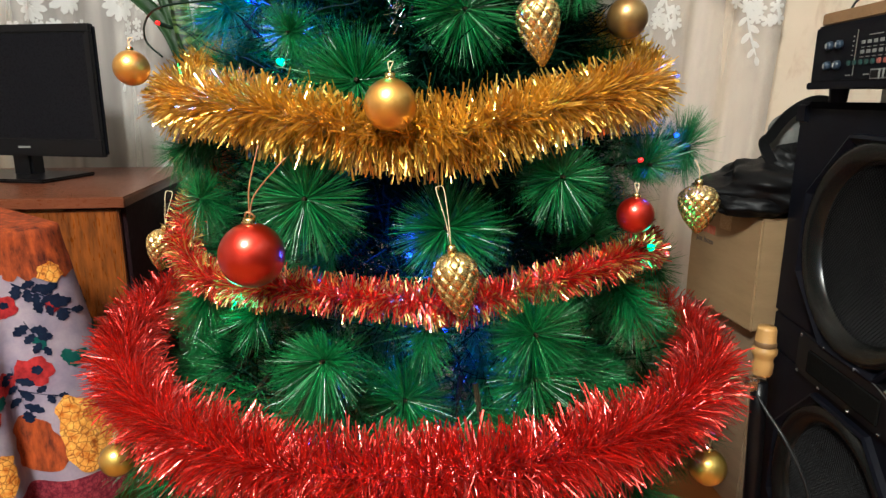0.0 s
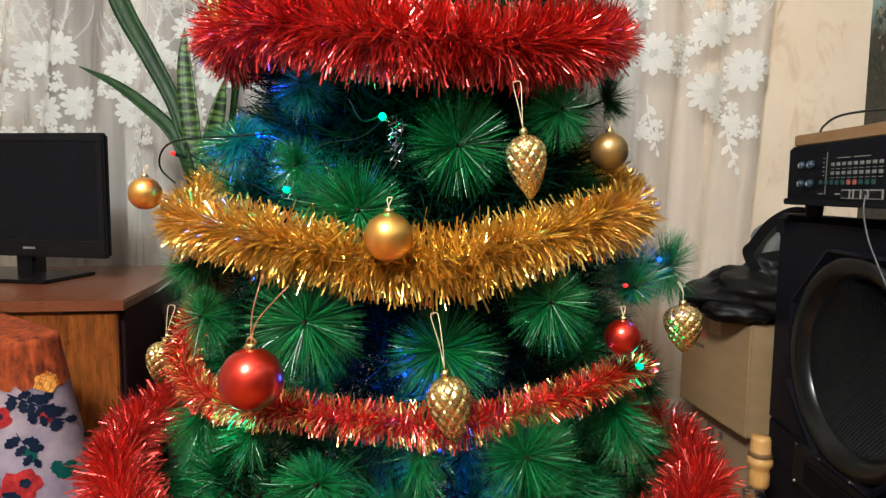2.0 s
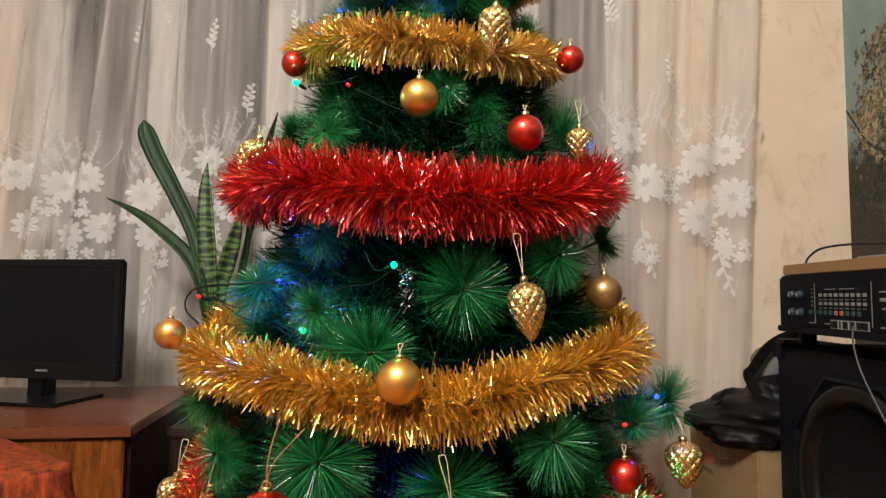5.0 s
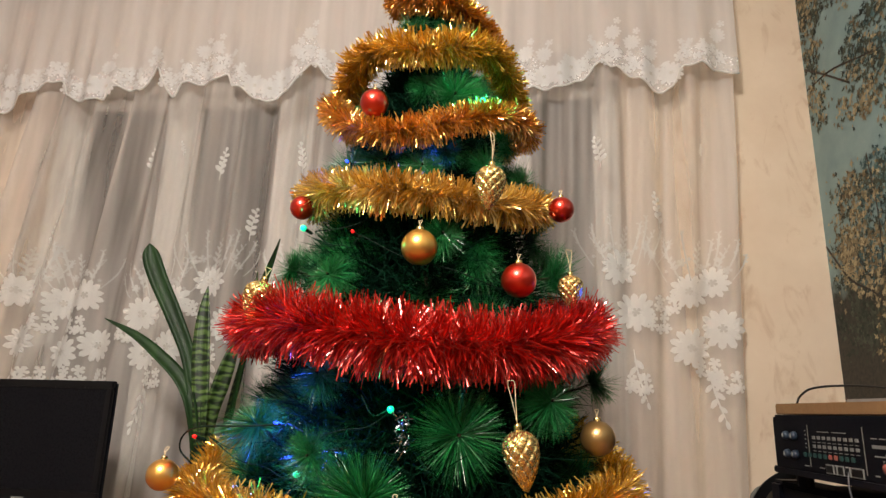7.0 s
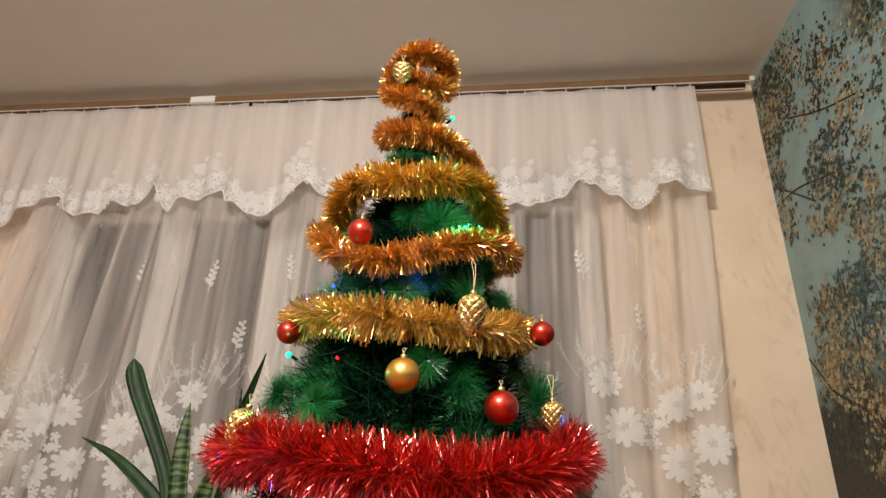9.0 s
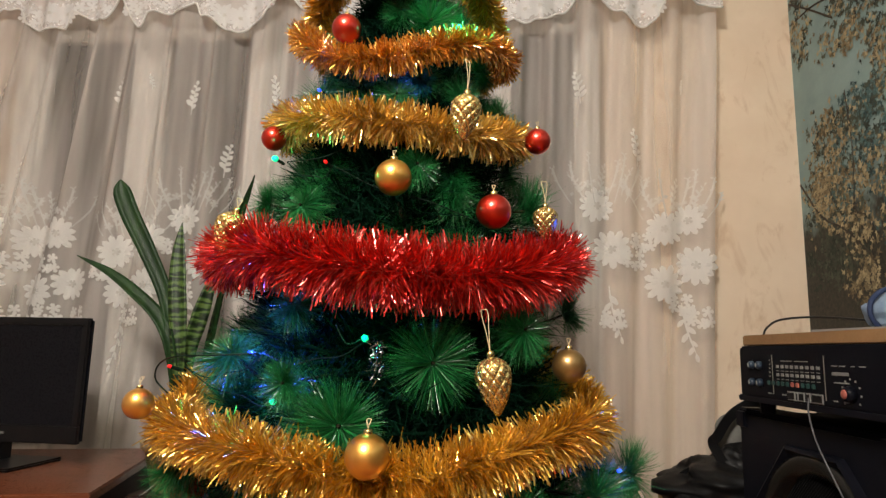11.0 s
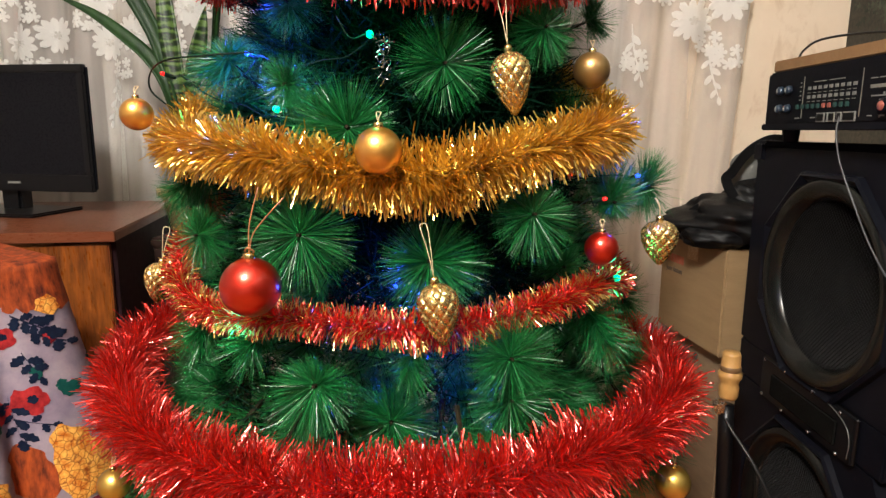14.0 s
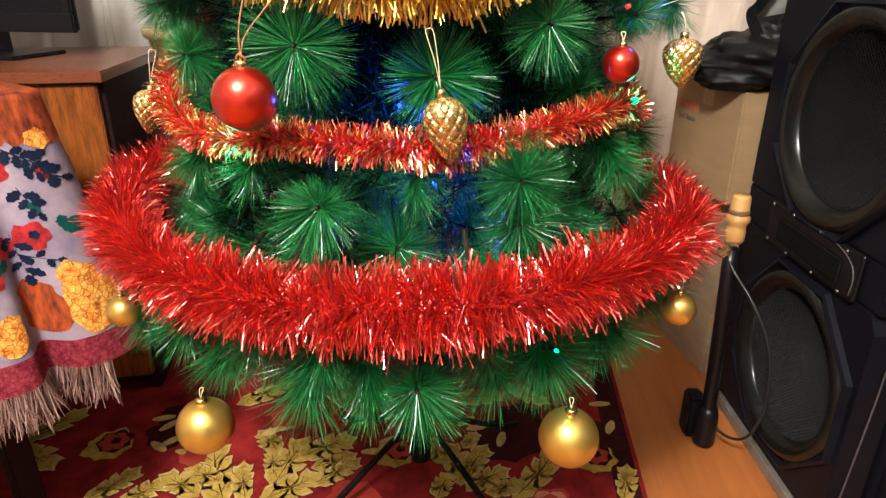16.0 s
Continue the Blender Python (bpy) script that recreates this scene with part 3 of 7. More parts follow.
# black sheet added behind the window in place of the night
slab("wall_outside", (x0 - 0.2, WALL_Y + 0.31, z0 - 0.2), (x1 + 0.2, WALL_Y + 0.34, z1 + 0.2), BLACK_MATT, "added black sheet for the night behind the window panes")

# ceiling lamp behind the viewer: the room's light
lamp_thing = thing("ceiling_lamp", "lit ceiling lamp with a frosted glass ring shade", "lamp", (LAMP_AT.x, LAMP_AT.y, 0))
part("rose", lathe([(0, CEIL), (0.06, CEIL), (0.055, CEIL - 0.03), (0, CEIL - 0.03)], 24), CAP_GOLD, lamp_thing)
tube_part("rod", [(0, 0, CEIL - 0.03), (0, 0, CEIL - 0.10), (0, 0, 2.46)], 0.008, CAP_GOLD, lamp_thing)
part("shade", lathe([(0.012, 2.500), (0.050, 2.496), (0.060, 2.486), (0.050, 2.489), (0.012, 2.492)], 32), LAMP_GLASS, lamp_thing, "glowing frosted glass", True)

# ---- curtains ----
rng = np.random.default_rng(4)


def fold_y(x, z):
    """The front of the sheer curtain at x, z; the folds fan out to the far side."""
    up = np.clip((z - 1.45) * 3, 0, 1)
    x = x + 0.11 * (2.15 - z) * min(1.0, max(0.0, (-1.0 - x) / 0.5)) + 0.03 * (2.15 - z)
    far = 1.0 + 0.9 * min(1.0, max(0.0, (-0.85 - x) / 0.5))
    q = 1.812 + far * (0.012 + 0.008 * up) * np.sin(2 * np.pi * x / 0.125 + 1.6 * np.sin(3.1 * x)) + (0.0025 + 0.004 * up) * np.sin(2 * np.pi * x / 0.055 + 2 * np.sin(5 * x))
    return q + 0.011 * np.sin(2 * np.pi * x / 0.47)


def drape(name, xs, zs, yf, material, parent, bottom=None, lean=None):
    v, f = [], []
    for x in xs:
        b = zs[0] if bottom is None else bottom(x)
        for k in range(len(zs)):
            z = b + (zs[-1] - b) * (zs[k] - zs[0]) / (zs[-1] - zs[0])
            v.append((x + (lean(x, z) if lean else 0), yf(x, z), z))
    n = len(zs)
    for i in range(len(xs) - 1):
        for k in range(n - 1):
            f.append((i * n + k, (i + 1) * n + k, (i + 1) * n + k + 1, i * n + k + 1))
    return piece(name, ngon_mesh(name, v, f, material, True), parent)


curtain = thing("sheer_curtain", "long sheer off-white curtain embroidered with white daisies", "curtain")


def lean(x, z):
    return -0.05 * max(0, (2.3 - z) / 1.2) * max(0.0, min(1.0, (x - 0.1) / 0.6))


drape("cloth", np.linspace(-2.6, 0.70, 480), np.linspace(0.03, 2.556, 26), fold_y, SHEER, curtain, lean=lean)


def cloth_y(x, z):
    return fold_y(x - lean(x, z), z)


def flat_shape(outlines, at, yf, lift=0.004, stemmed=False):
    """Closed outlines in the curtain's plane laid on its folds, in rings round their middle; stemmed: the rest grow out of the first."""
    v, f, stem = [], [], None
    for o in outlines:
        o = np.asarray(o) + np.array(at)
        c, n, k = o.mean(0), len(o), len(v)
        v.append((c[0], yf(c[0], c[1]) - lift, c[1]))
        rings = (0.4, 0.72, 1.0) if np.ptp(o[:, 0]) > 0.03 else (1.0,)
        for t in rings:
            v += [(p[0], yf(p[0], p[1]) - lift, p[1]) for p in c + (o - c) * t]
        for i in range(n):
            e = (i + 1) % n
            f.append((k, k + 1 + e, k + 1 + i))
            for r in range(len(rings) - 1):
                a = k + 1 + r * n
                f.append((a + i, a + e, a + n + e, a + n + i))
        if stemmed and stem is not None:
            foot = min(stem, key=lambda t: (v[t][0] - o[0][0]) ** 2 + (v[t][2] - o[0][1]) ** 2)
            f.append((foot, len(v) - 1, len(v) - n))
        if stem is None:
            stem = range(len(v) - n, len(v))
    return v, f


def petal(a, r0, r1, w, n=5):
    """A pointed-oval petal from r0 to r1 along the angle a."""
    u, s = np.array([math.cos(a), math.sin(a)]), np.array([-math.sin(a), math.cos(a)])
    side = [u * (r0 + (r1 - r0) * t) + s * w * math.sin(math.pi * min(1, t * 0.75 + 0.12)) for t in np.linspace(0, 1, n)]
    back = [u * (r0 + (r1 - r0) * t) - s * w * math.sin(math.pi * min(1, t * 0.75 + 0.12)) for t in np.linspace(1, 0, n)]
    return side + back


def blossom(r, n, inner, seed):
    """One flower as a single lobed outline."""
    q = np.random.default_rng(seed)
    size, out = q.uniform(0.88, 1.06, n), []
    turn = q.uniform(0, 6)
    for k in range(n):
        for t, w in ((0.0, inner), (0.17, 0.88), (0.5, 1.0), (0.83, 0.88)):
            a = turn + 2 * math.pi * (k + t) / n
            rr = r * (w if w == inner else w * size[k])
            out.append((rr * math.cos(a), rr * math.sin(a)))
    return [out]


def daisy(r, seed):
    return blossom(r, 12, 0.66, seed)


def posy(r, seed):
    return blossom(r, 5, 0.35, seed)


def sprig(h, bend, seed, leaves=7, plump=0.24):
    """A stem with paired leaves."""
    q = np.random.default_rng(seed)
    line = [np.array([bend * h * (t ** 2), h * t]) for t in np.linspace(0, 1, 9)]
    out = [[p + np.array([-0.0009, 0]) for p in line] + [p + np.array([0.0009, 0]) for p in line[::-1]]]
    for k in range(leaves):
        t = 0.2 + 0.8 * k / (leaves - 1)
        p = np.array([bend * h * t * t, h * t])
        sd = 1 if k % 2 else -1
        a = math.pi / 2 - bend * t + (sd * q.uniform(0.5, 0.8) if k < leaves - 1 else 0)
        s = h * 0.20 * (1.15 - 0.45 * t) * q.uniform(0.85, 1.15)
        out.append([p + w for w in petal(a, 0.001, s, s * plump, 5)])
    return out


def frond(h, bend, seed=0):
    """A thin arching stalk with a row of small seeds towards its end."""
    q = np.random.default_rng(seed)
    line = [np.array([bend * h * math.sin(1.9 * t), h * math.sin(1.5 * t)]) for t in np.linspace(0, 1, 12)]
    w = [0.0018 * math.sin(math.pi * min(1, 0.15 + t * 0.85)) + 0.0007 for t in np.linspace(0, 1, 12)]
    out = [[p - np.array([k, 0]) for p, k in zip(line, w)] + [p + np.array([k, 0]) for p, k in zip(line[::-1], w[::-1])]]
    for k in range(5, 12):
        d = line[k] - line[k - 1]
        a = math.atan2(d[1], d[0]) + (0.7 if k % 2 else -0.7)
        out.append([line[k] + p for p in petal(a, 0.001, q.uniform(0.007, 0.012), 0.0022, 4)])
    return out


def sew(name, outlines, x, z, yf=cloth_y, parent=None, lift=0.005, mat=EMBROIDERY):
    v, f = flat_shape(outlines, (x, z), yf, lift, name in ("embroidered_sprig", "embroidered_frond"))
    return piece(name, ngon_mesh(name, v, f, mat), parent)


# bouquets along the hem band: daisies (x, z, radius), clusters of small blossoms, leafy sprays above them
DAISIES = ((0.318, 1.507, 0.056), (0.360, 1.374, 0.060), (0.517, 1.438, 0.058), (0.590, 1.467, 0.050), (0.606, 1.330, 0.062), (0.514, 1.272, 0.060), (-1.483, 1.387, 0.060), (-1.392, 1.410, 0.058), (-1.448, 1.224, 0.060),
           (-1.341, 1.252, 0.058), (-1.187, 1.352, 0.056), (-1.078, 1.389, 0.058), (-1.165, 1.227, 0.056), (-1.636, 1.424, 0.060), (-0.974, 1.462, 0.054), (-1.075, 1.246, 0.056), (-1.596, 1.258, 0.060), (-0.908, 1.318, 0.058))
HIDDEN_DAISIES = ((-0.66, 1.43, 0.058), (-0.72, 1.28, 0.060), (-0.56, 1.33, 0.056), (-0.28, 1.42, 0.058), (-0.20, 1.27, 0.060), (0.02, 1.43, 0.056), (0.09, 1.28, 0.058), (-1.90, 1.40, 0.060), (-1.82, 1.25, 0.058), (-2.15, 1.42, 0.058), (-2.05, 1.26, 0.060))
for n, (dx, dz, r) in enumerate(DAISIES + HIDDEN_DAISIES):
    sew("embroidered_daisy", daisy(r, n * 10), dx, dz, parent=curtain, lift=0.0045 + 0.0015 * (n % 2))
    sew("flower_heart", posy(0.0135, n), dx, dz, parent=curtain, lift=0.0065 + 0.0015 * (n % 2), mat=VOILE_SHADE)
for n, (cx, cz) in enumerate(((0.425, 1.345), (0.359, 1.165), (0.610, 1.175), (0.452, 1.400), (-1.412, 1.314), (-1.400, 1.155), (-1.224, 1.289), (0.560, 1.215), (-1.300, 1.150), (-1.000, 1.370), (-0.960, 1.230), (-1.120, 1.150), (-1.530, 1.320), (-1.540, 1.150), (-0.62, 1.21), (-0.25, 1.17), (0.05, 1.19))):
    for e, f_ in ((-0.019, 0.012), (0.018, 0.016), (0.003, -0.018), (0.024, -0.014), (-0.024, -0.010)):
        sew("embroidered_blossom", posy(0.0175, n * 7), cx + e, cz + f_, parent=curtain, lift=0.0075)
for n, (cx, cz, flip) in enumerate(((0.330, 1.535, 1), (0.545, 1.490, 1), (-1.440, 1.450, -1), (-1.620, 1.470, 1), (-1.130, 1.420, -1), (-0.965, 1.500, 1), (-0.66, 1.47, 1), (-0.26, 1.46, -1), (0.03, 1.47, 1), (-1.90, 1.45, -1), (-2.14, 1.46, 1))):
    for dx, h, b in ((-0.060, 0.075, -0.45), (0.000, 0.095, 0.15), (0.060, 0.080, 0.40)):
        sew("embroidered_sprig", sprig(h, flip * b, n * 5 + int(dx * 100) + 20, 9), cx + flip * dx, cz, parent=curtain, mat=SPRAY_THREAD)
    for k, (dx, h, b) in enumerate(((-0.085, 0.11, -0.55), (-0.050, 0.13, -0.30), (-0.020, 0.15, -0.12), (0.015, 0.13, 0.30), (0.040, 0.15, 0.22), (0.070, 0.12, 0.42), (0.095, 0.08, 0.65))):
        sew("embroidered_frond", frond(h, flip * b, n * 9 + k), cx + flip * dx, cz - 0.02, parent=curtain, mat=SPRAY_THREAD)
    for k in range(9):
        sew("embroidered_blossom", posy(0.0065 + 0.0035 * ((k * 7) % 3), n * 11 + k), cx + flip * (-0.085 + 0.021 * k), cz + 0.012 + 0.034 * ((k * 5) % 4) / 3, parent=curtain, lift=0.006, mat=SPRAY_THREAD)
    sew("embroidered_sprig", [[(p[0], -p[1]) for p in o] for o in sprig(0.15, flip * 0.2, n + 90, 7)], cx + 0.02 * flip, cz - 0.27, parent=curtain)
for n, (sx, sz) in enumerate(((-1.568, 1.570), (-1.631, 1.840), (-1.263, 1.843), (-1.130, 1.905), (-0.989, 1.812), (-0.702, 1.830), (-0.863, 1.600), (0.273, 1.830), (0.587, 1.870), (0.444, 1.630), (-1.90, 1.85), (-0.30, 1.66), (-0.05, 1.87))):
    sew("embroidered_sprig", sprig(0.105 if n not in (3, 8) else 0.045, 0.12 * (-1) ** n, n + 40, 9, 0.34), sx, sz, parent=curtain, lift=0.006)

# short valance with a scalloped, embroidered edge
HEM_X = (-2.6, -2.2, -1.95, -1.86, -1.793, -1.72, -1.632, -1.605, -1.563, -1.498, -1.415, -1.395, -1.369, -1.293, -1.233, -1.162, -1.133, -1.057, -0.978, -0.940, -0.834, -0.758, -0.676, -0.612,
         -0.50, -0.30, -0.10, 0.05, 0.141, 0.215, 0.288, 0.317, 0.396, 0.464, 0.493, 0.542, 0.581, 0.628, 0.705)
HEM_Z = (2.10, 2.10, 2.16, 2.08, 2.061, 2.122, 2.168, 2.188, 2.121, 2.092, 2.098, 2.160, 2.146, 2.135, 2.213, 2.099, 2.151, 2.157, 2.181, 2.127, 2.078, 2.117, 2.210, 2.159,
         2.10, 2.08, 2.19, 2.102, 2.089, 2.119, 2.198, 2.157, 2.115, 2.074, 2.089, 2.163, 2.161, 2.143, 2.132)


def hem(x):
    k = max(0, min(len(HEM_X) - 2, int(np.searchsorted(HEM_X, x)) - 1))
    t = (x - HEM_X[k]) / (HEM_X[k + 1] - HEM_X[k])
    t = min(1, max(0, t))
    return HEM_Z[k] + (HEM_Z[k + 1] - HEM_Z[k]) * (3 * t * t - 2 * t ** 3) - 0.007 * abs(math.sin(x * 48))


def val_y(x, z):
    a = max(0.25, min(1, (2.52 - z) / 0.35))
    return 1.762 + a * (0.013 * np.sin(2 * np.pi * x / 0.23 + 1.5 * np.sin(2.3 * x)) + 0.009 * np.sin(2 * np.pi * x / 0.09 + np.sin(4 * x)))


valance = thing("valance", "short white voile valance with a scalloped embroidered hem", "valance")
drape("cloth", np.linspace(-2.6, 0.705, 420), np.linspace(2.06, 2.548, 14), val_y, VALANCE, valance, hem)
edge = [(x, val_y(x, hem(x)) - 0.002, hem(x)) for x in np.linspace(-2.6, 0.705, 420)]
v, f = tube(edge, 0.0035, 5)
piece("hem_cord", ngon_mesh("hem_cord", v, f, EMBROIDERY, True), valance)


def lace_top(x):
    """How far the lace reaches above the hem."""
    return 0.064 + 0.012 * math.sin(x * 23) + 0.010 * math.sin(x * 61 + 1) + 0.045 * max(0, math.sin(x * 17 + 0.7)) ** 4


def lace_y(x, z):
    return val_y(x, z) - 0.0022


xs = np.linspace(-2.6, 0.705, 520)
v, f = [], []
for x in xs:
    for k in range(5):
        z = hem(x) + lace_top(x) * k / 4
        v.append((x, lace_y(x, z), z))
for i in range(len(xs) - 1):
    for k in range(4):
        f.append((i * 5 + k, i * 5 + 5 + k, i * 5 + 6 + k, i * 5 + k + 1))
piece("lace_band", ngon_mesh("lace_band", v, f, LACE, True), valance, "white embroidered lace edge")
q = np.random.default_rng(8)
x = -2.52
while x < 0.66:
    z = hem(x) + q.uniform(0.022, 0.034)
    if hem(x) < 2.11 and q.random() < 0.8:
        sew("embroidered_daisy", daisy(0.042, int(x * 100) + 900), x, z + 0.022, val_y, valance, 0.0032, SOFT_THREAD)
        sew("flower_heart", posy(0.008, 3), x, z + 0.022, val_y, valance, 0.0040, VOILE_SHADE)
    else:
        for e, f_ in ((-0.018, 0.0), (0.010, 0.010), (-0.004, 0.030)):
            sew("embroidered_blossom", posy(q.uniform(0.015, 0.022), int(x * 80) + 700), x + e, z + f_, val_y, valance, 0.0032, SOFT_THREAD)
    if lace_top(x) > 0.075:
        sew("embroidered_daisy", daisy(0.029, int(x * 70) + 600), x, hem(x) + 0.125, val_y, valance, 0.0032, SOFT_THREAD)
        sew("embroidered_blossom", posy(0.014, int(x * 70) + 601), x + 0.016, hem(x) + 0.165, val_y, valance, 0.0032, SOFT_THREAD)
    for k in range(3):
        sew("embroidered_blossom", posy(q.uniform(0.008, 0.013), int(x * 60) + 500 + k), x + q.uniform(-0.03, 0.03), z + q.uniform(0.03, 0.06), val_y, valance, 0.0028, SOFT_THREAD)
    x += q.uniform(0.040, 0.062)

rail = thing("curtain_rail", "brown double-track ceiling curtain rail with white sliders", "curtain rail")
part("track", box(3.5, 0.016, 0.030, (-0.85, 1.772, 2.578), 0.003), RAIL_BROWN, rail)
part("track", box(3.5, 0.016, 0.030, (-0.85, 1.815, 2.578), 0.003), RAIL_BROWN, rail)
part("lip", box(3.5, 0.006, 0.0032, (-0.85, 1.762, 2.560), 0.001), WHITE_PLASTIC, rail, "white plastic lip")
part("lip", box(3.5, 0.006, 0.0032, (-0.85, 1.805, 2.560), 0.001), WHITE_PLASTIC, rail, "white plastic lip")
part("joint_clip", box(0.105, 0.062, 0.034, (-1.12, 1.793, 2.579), 0.004), WHITE_PLASTIC, rail, "white joint clip")
part("end_stop", lathe([(0, -0.010), (0.010, -0.010), (0.010, 0.010), (0, 0.010)], 14, pose(0.905, 1.772, 2.572, 90)), WHITE_PLASTIC, rail)
for k in range(44):
    xs = -2.5 + 3.2 * k / 43 + 0.015 * math.sin(k * 1.7)
    part("slider", box(0.005, 0.004, 0.022, (xs, 1.760, 2.546), 0.002), WHITE_PLASTIC, rail)
for xs in (0.56, -0.92, -2.1):
    part("hook", box(0.014, 0.004, 0.016, (xs, 1.754, 2.540), 0.002, m=None), BLACK_MATT, rail, "dark wire hook")

# ---- the carpet ----
carpet = thing("carpet", "deep red carpet with gold leaf scrolls", "carpet")
part("rug", box(2.6, 3.6, 0.010, (0.305 - 1.3, 1.62 - 1.8, 0.005), 0.003), CARPET, carpet)


def acanthus(length, width, pairs, seed, curl=0.5, grow=0.0):
    """One curling leaf with pointed lobes on both sides, as a single outline; curl: how far it bends."""
    q = np.random.default_rng(seed)

    def at(t, off):
        a = curl * t
        p = np.array([length * t * math.cos(0.5 * a), length * t * math.sin(0.5 * a)])
        return p + off * np.array([-math.sin(a), math.cos(a)])

    sides = []
    for sd in (1, -1):
        line = []
        for k in range(pairs):
            t0, t1 = 0.06 + 0.78 * k / pairs, 0.06 + 0.78 * (k + 1) / pairs
            w = width * (0.62 + 0.75 * math.sin(math.pi * (0.15 + 0.7 * (k + 0.5) / pairs))) * q.uniform(0.85, 1.12) * 0.5
            line += [at(t0, sd * (0.38 * w + grow)), at(t0 + 0.45 * (t1 - t0), sd * (0.88 * w + grow)), at(t1 + 0.03, sd * (w + grow)), at(t1 + 0.02, sd * (0.62 * w + grow))]
        sides.append(line)
    return [[at(-0.02, 0)] + sides[0] + [at(0.93, 0.12 * width), at(1.0 + grow / length, 0), at(0.93, -0.12 * width)] + sides[1][::-1]]


def ribs(length, width, pairs, curl):
    """The drawn veins of such a leaf: a middle one and short ones to its lobes."""
    def at(t, off):
        a = curl * t
        return np.array([length * t * math.cos(0.5 * a), length * t * math.sin(0.5 * a)]) + off * np.array([-math.sin(a), math.cos(a)])

    out = [[at(0.08, 0.0007), at(0.5, 0.0009), at(0.80, 0.0003), at(0.80, -0.0003), at(0.5, -0.0009), at(0.08, -0.0007)]]
    for k in range(pairs):
        t = 0.16 + 0.66 * k / pairs
        for sd in (1, -1):
            out.append([at(t, sd * 0.04 * width), at(t + 0.10, sd * 0.26 * width), at(t + 0.11, sd * 0.25 * width), at(t + 0.018, sd * 0.04 * width)])
    return out


def lay(outlines, x, y, turn, z, rise=0.00005):
    """Woven shapes turned and set down at x, y, each a hair above the last, cut off at the carpet's edge."""
    v, f = [], []
    z += 0.00004 * abs(math.sin(x * 37 + y * 53))
    c, s = math.cos(radians(turn)), math.sin(radians(turn))
    for o in outlines:
        o = np.asarray(o)
        o = np.stack([x + c * o[:, 0] - s * o[:, 1], y + s * o[:, 0] + c * o[:, 1]], 1)
        o[:, 0] = np.minimum(o[:, 0], 0.299)
        m = o.mean(0)
        k = len(v)
        v.append((*m, z))
        v += [(*p, z) for p in o]
        z += rise
        for i in range(len(o)):
            f.append((k, k + 1 + i, k + 1 + (i + 1) % len(o)))
    return v, f


WOVEN = {"dark_ground": (CARPET_DARK, [], []), "gold_leaf_pattern": (CARPET_GOLD, [], []), "rust_flower_pattern": (CARPET_RUST, [], []), "dark_rib_pattern": (CARPET_RIB, [], []),
         "pale_edge_pattern": (CARPET_CREAM, [], []), "rose_edge_pattern": (CARPET_ROSE, [], [])}


def weave(layer, outlines, x, y, turn, z):
    v, f = lay(outlines, x, y, turn, z)
    k = len(WOVEN[layer][1])
    WOVEN[layer][1].extend(v)
    WOVEN[layer][2].extend(tuple(i + k for i in t) for t in f)


def scroll(bx, by, tx, ty, width, bend, seed, level=0):
    """One acanthus leaf from its root to its tip: dark edge, gold body, short dark veins."""
    ln, turn = math.hypot(tx - bx, ty - by), math.degrees(math.atan2(ty - by, tx - bx) - 0.45 * bend)
    ln *= 1.08
    up = 0.0005 * level
    ln *= 1.22
    width *= 1.15
    weave("dark_ground", acanthus(ln, width, 4, seed, bend, 0.0015), bx, by, turn, 0.0106 + up)
    weave("pale_edge_pattern", acanthus(ln, width, 4, seed, bend), bx, by, turn, 0.0110 + up)
    weave("gold_leaf_pattern", acanthus(ln * 0.95, width * 0.80, 4, seed, bend), bx, by, turn, 0.0113 + up)
    weave("dark_rib_pattern", ribs(ln * 0.95, width, 4, bend), bx, by, turn, 0.0117 + up)


q = np.random.default_rng(21)
for gx in range(9):
    for gy in range(-12, 9):
        cx, cy = 0.16 - 0.30 * gx + 0.15 * (gy % 2), 0.30 + 0.165 * gy
        if cy > 1.5 or (cx > -0.95 and cy > 0.78):
            continue
        turn = q.uniform(0, 6.28)
        for k in range(3):
            a = turn + 1.3 * k + q.normal(0, 0.15)
            ln = (0.17, 0.13, 0.14)[k]
            scroll(cx, cy, cx + ln * math.cos(a), cy + ln * math.sin(a), 0.045, 0.55 * (-1) ** k, 900 + gx * 150 + gy * 5 + k, k)
        odd = (gx + gy) % 2
        weave("gold_leaf_pattern" if odd else "rust_flower_pattern", daisy(0.042, 40 + gx + gy), cx - 0.13, cy + 0.06, 0, 0.0132)
        weave("rust_flower_pattern" if odd else "gold_leaf_pattern", daisy(0.026, 60 + gx + gy), cx - 0.13, cy + 0.06, 20, 0.0135)
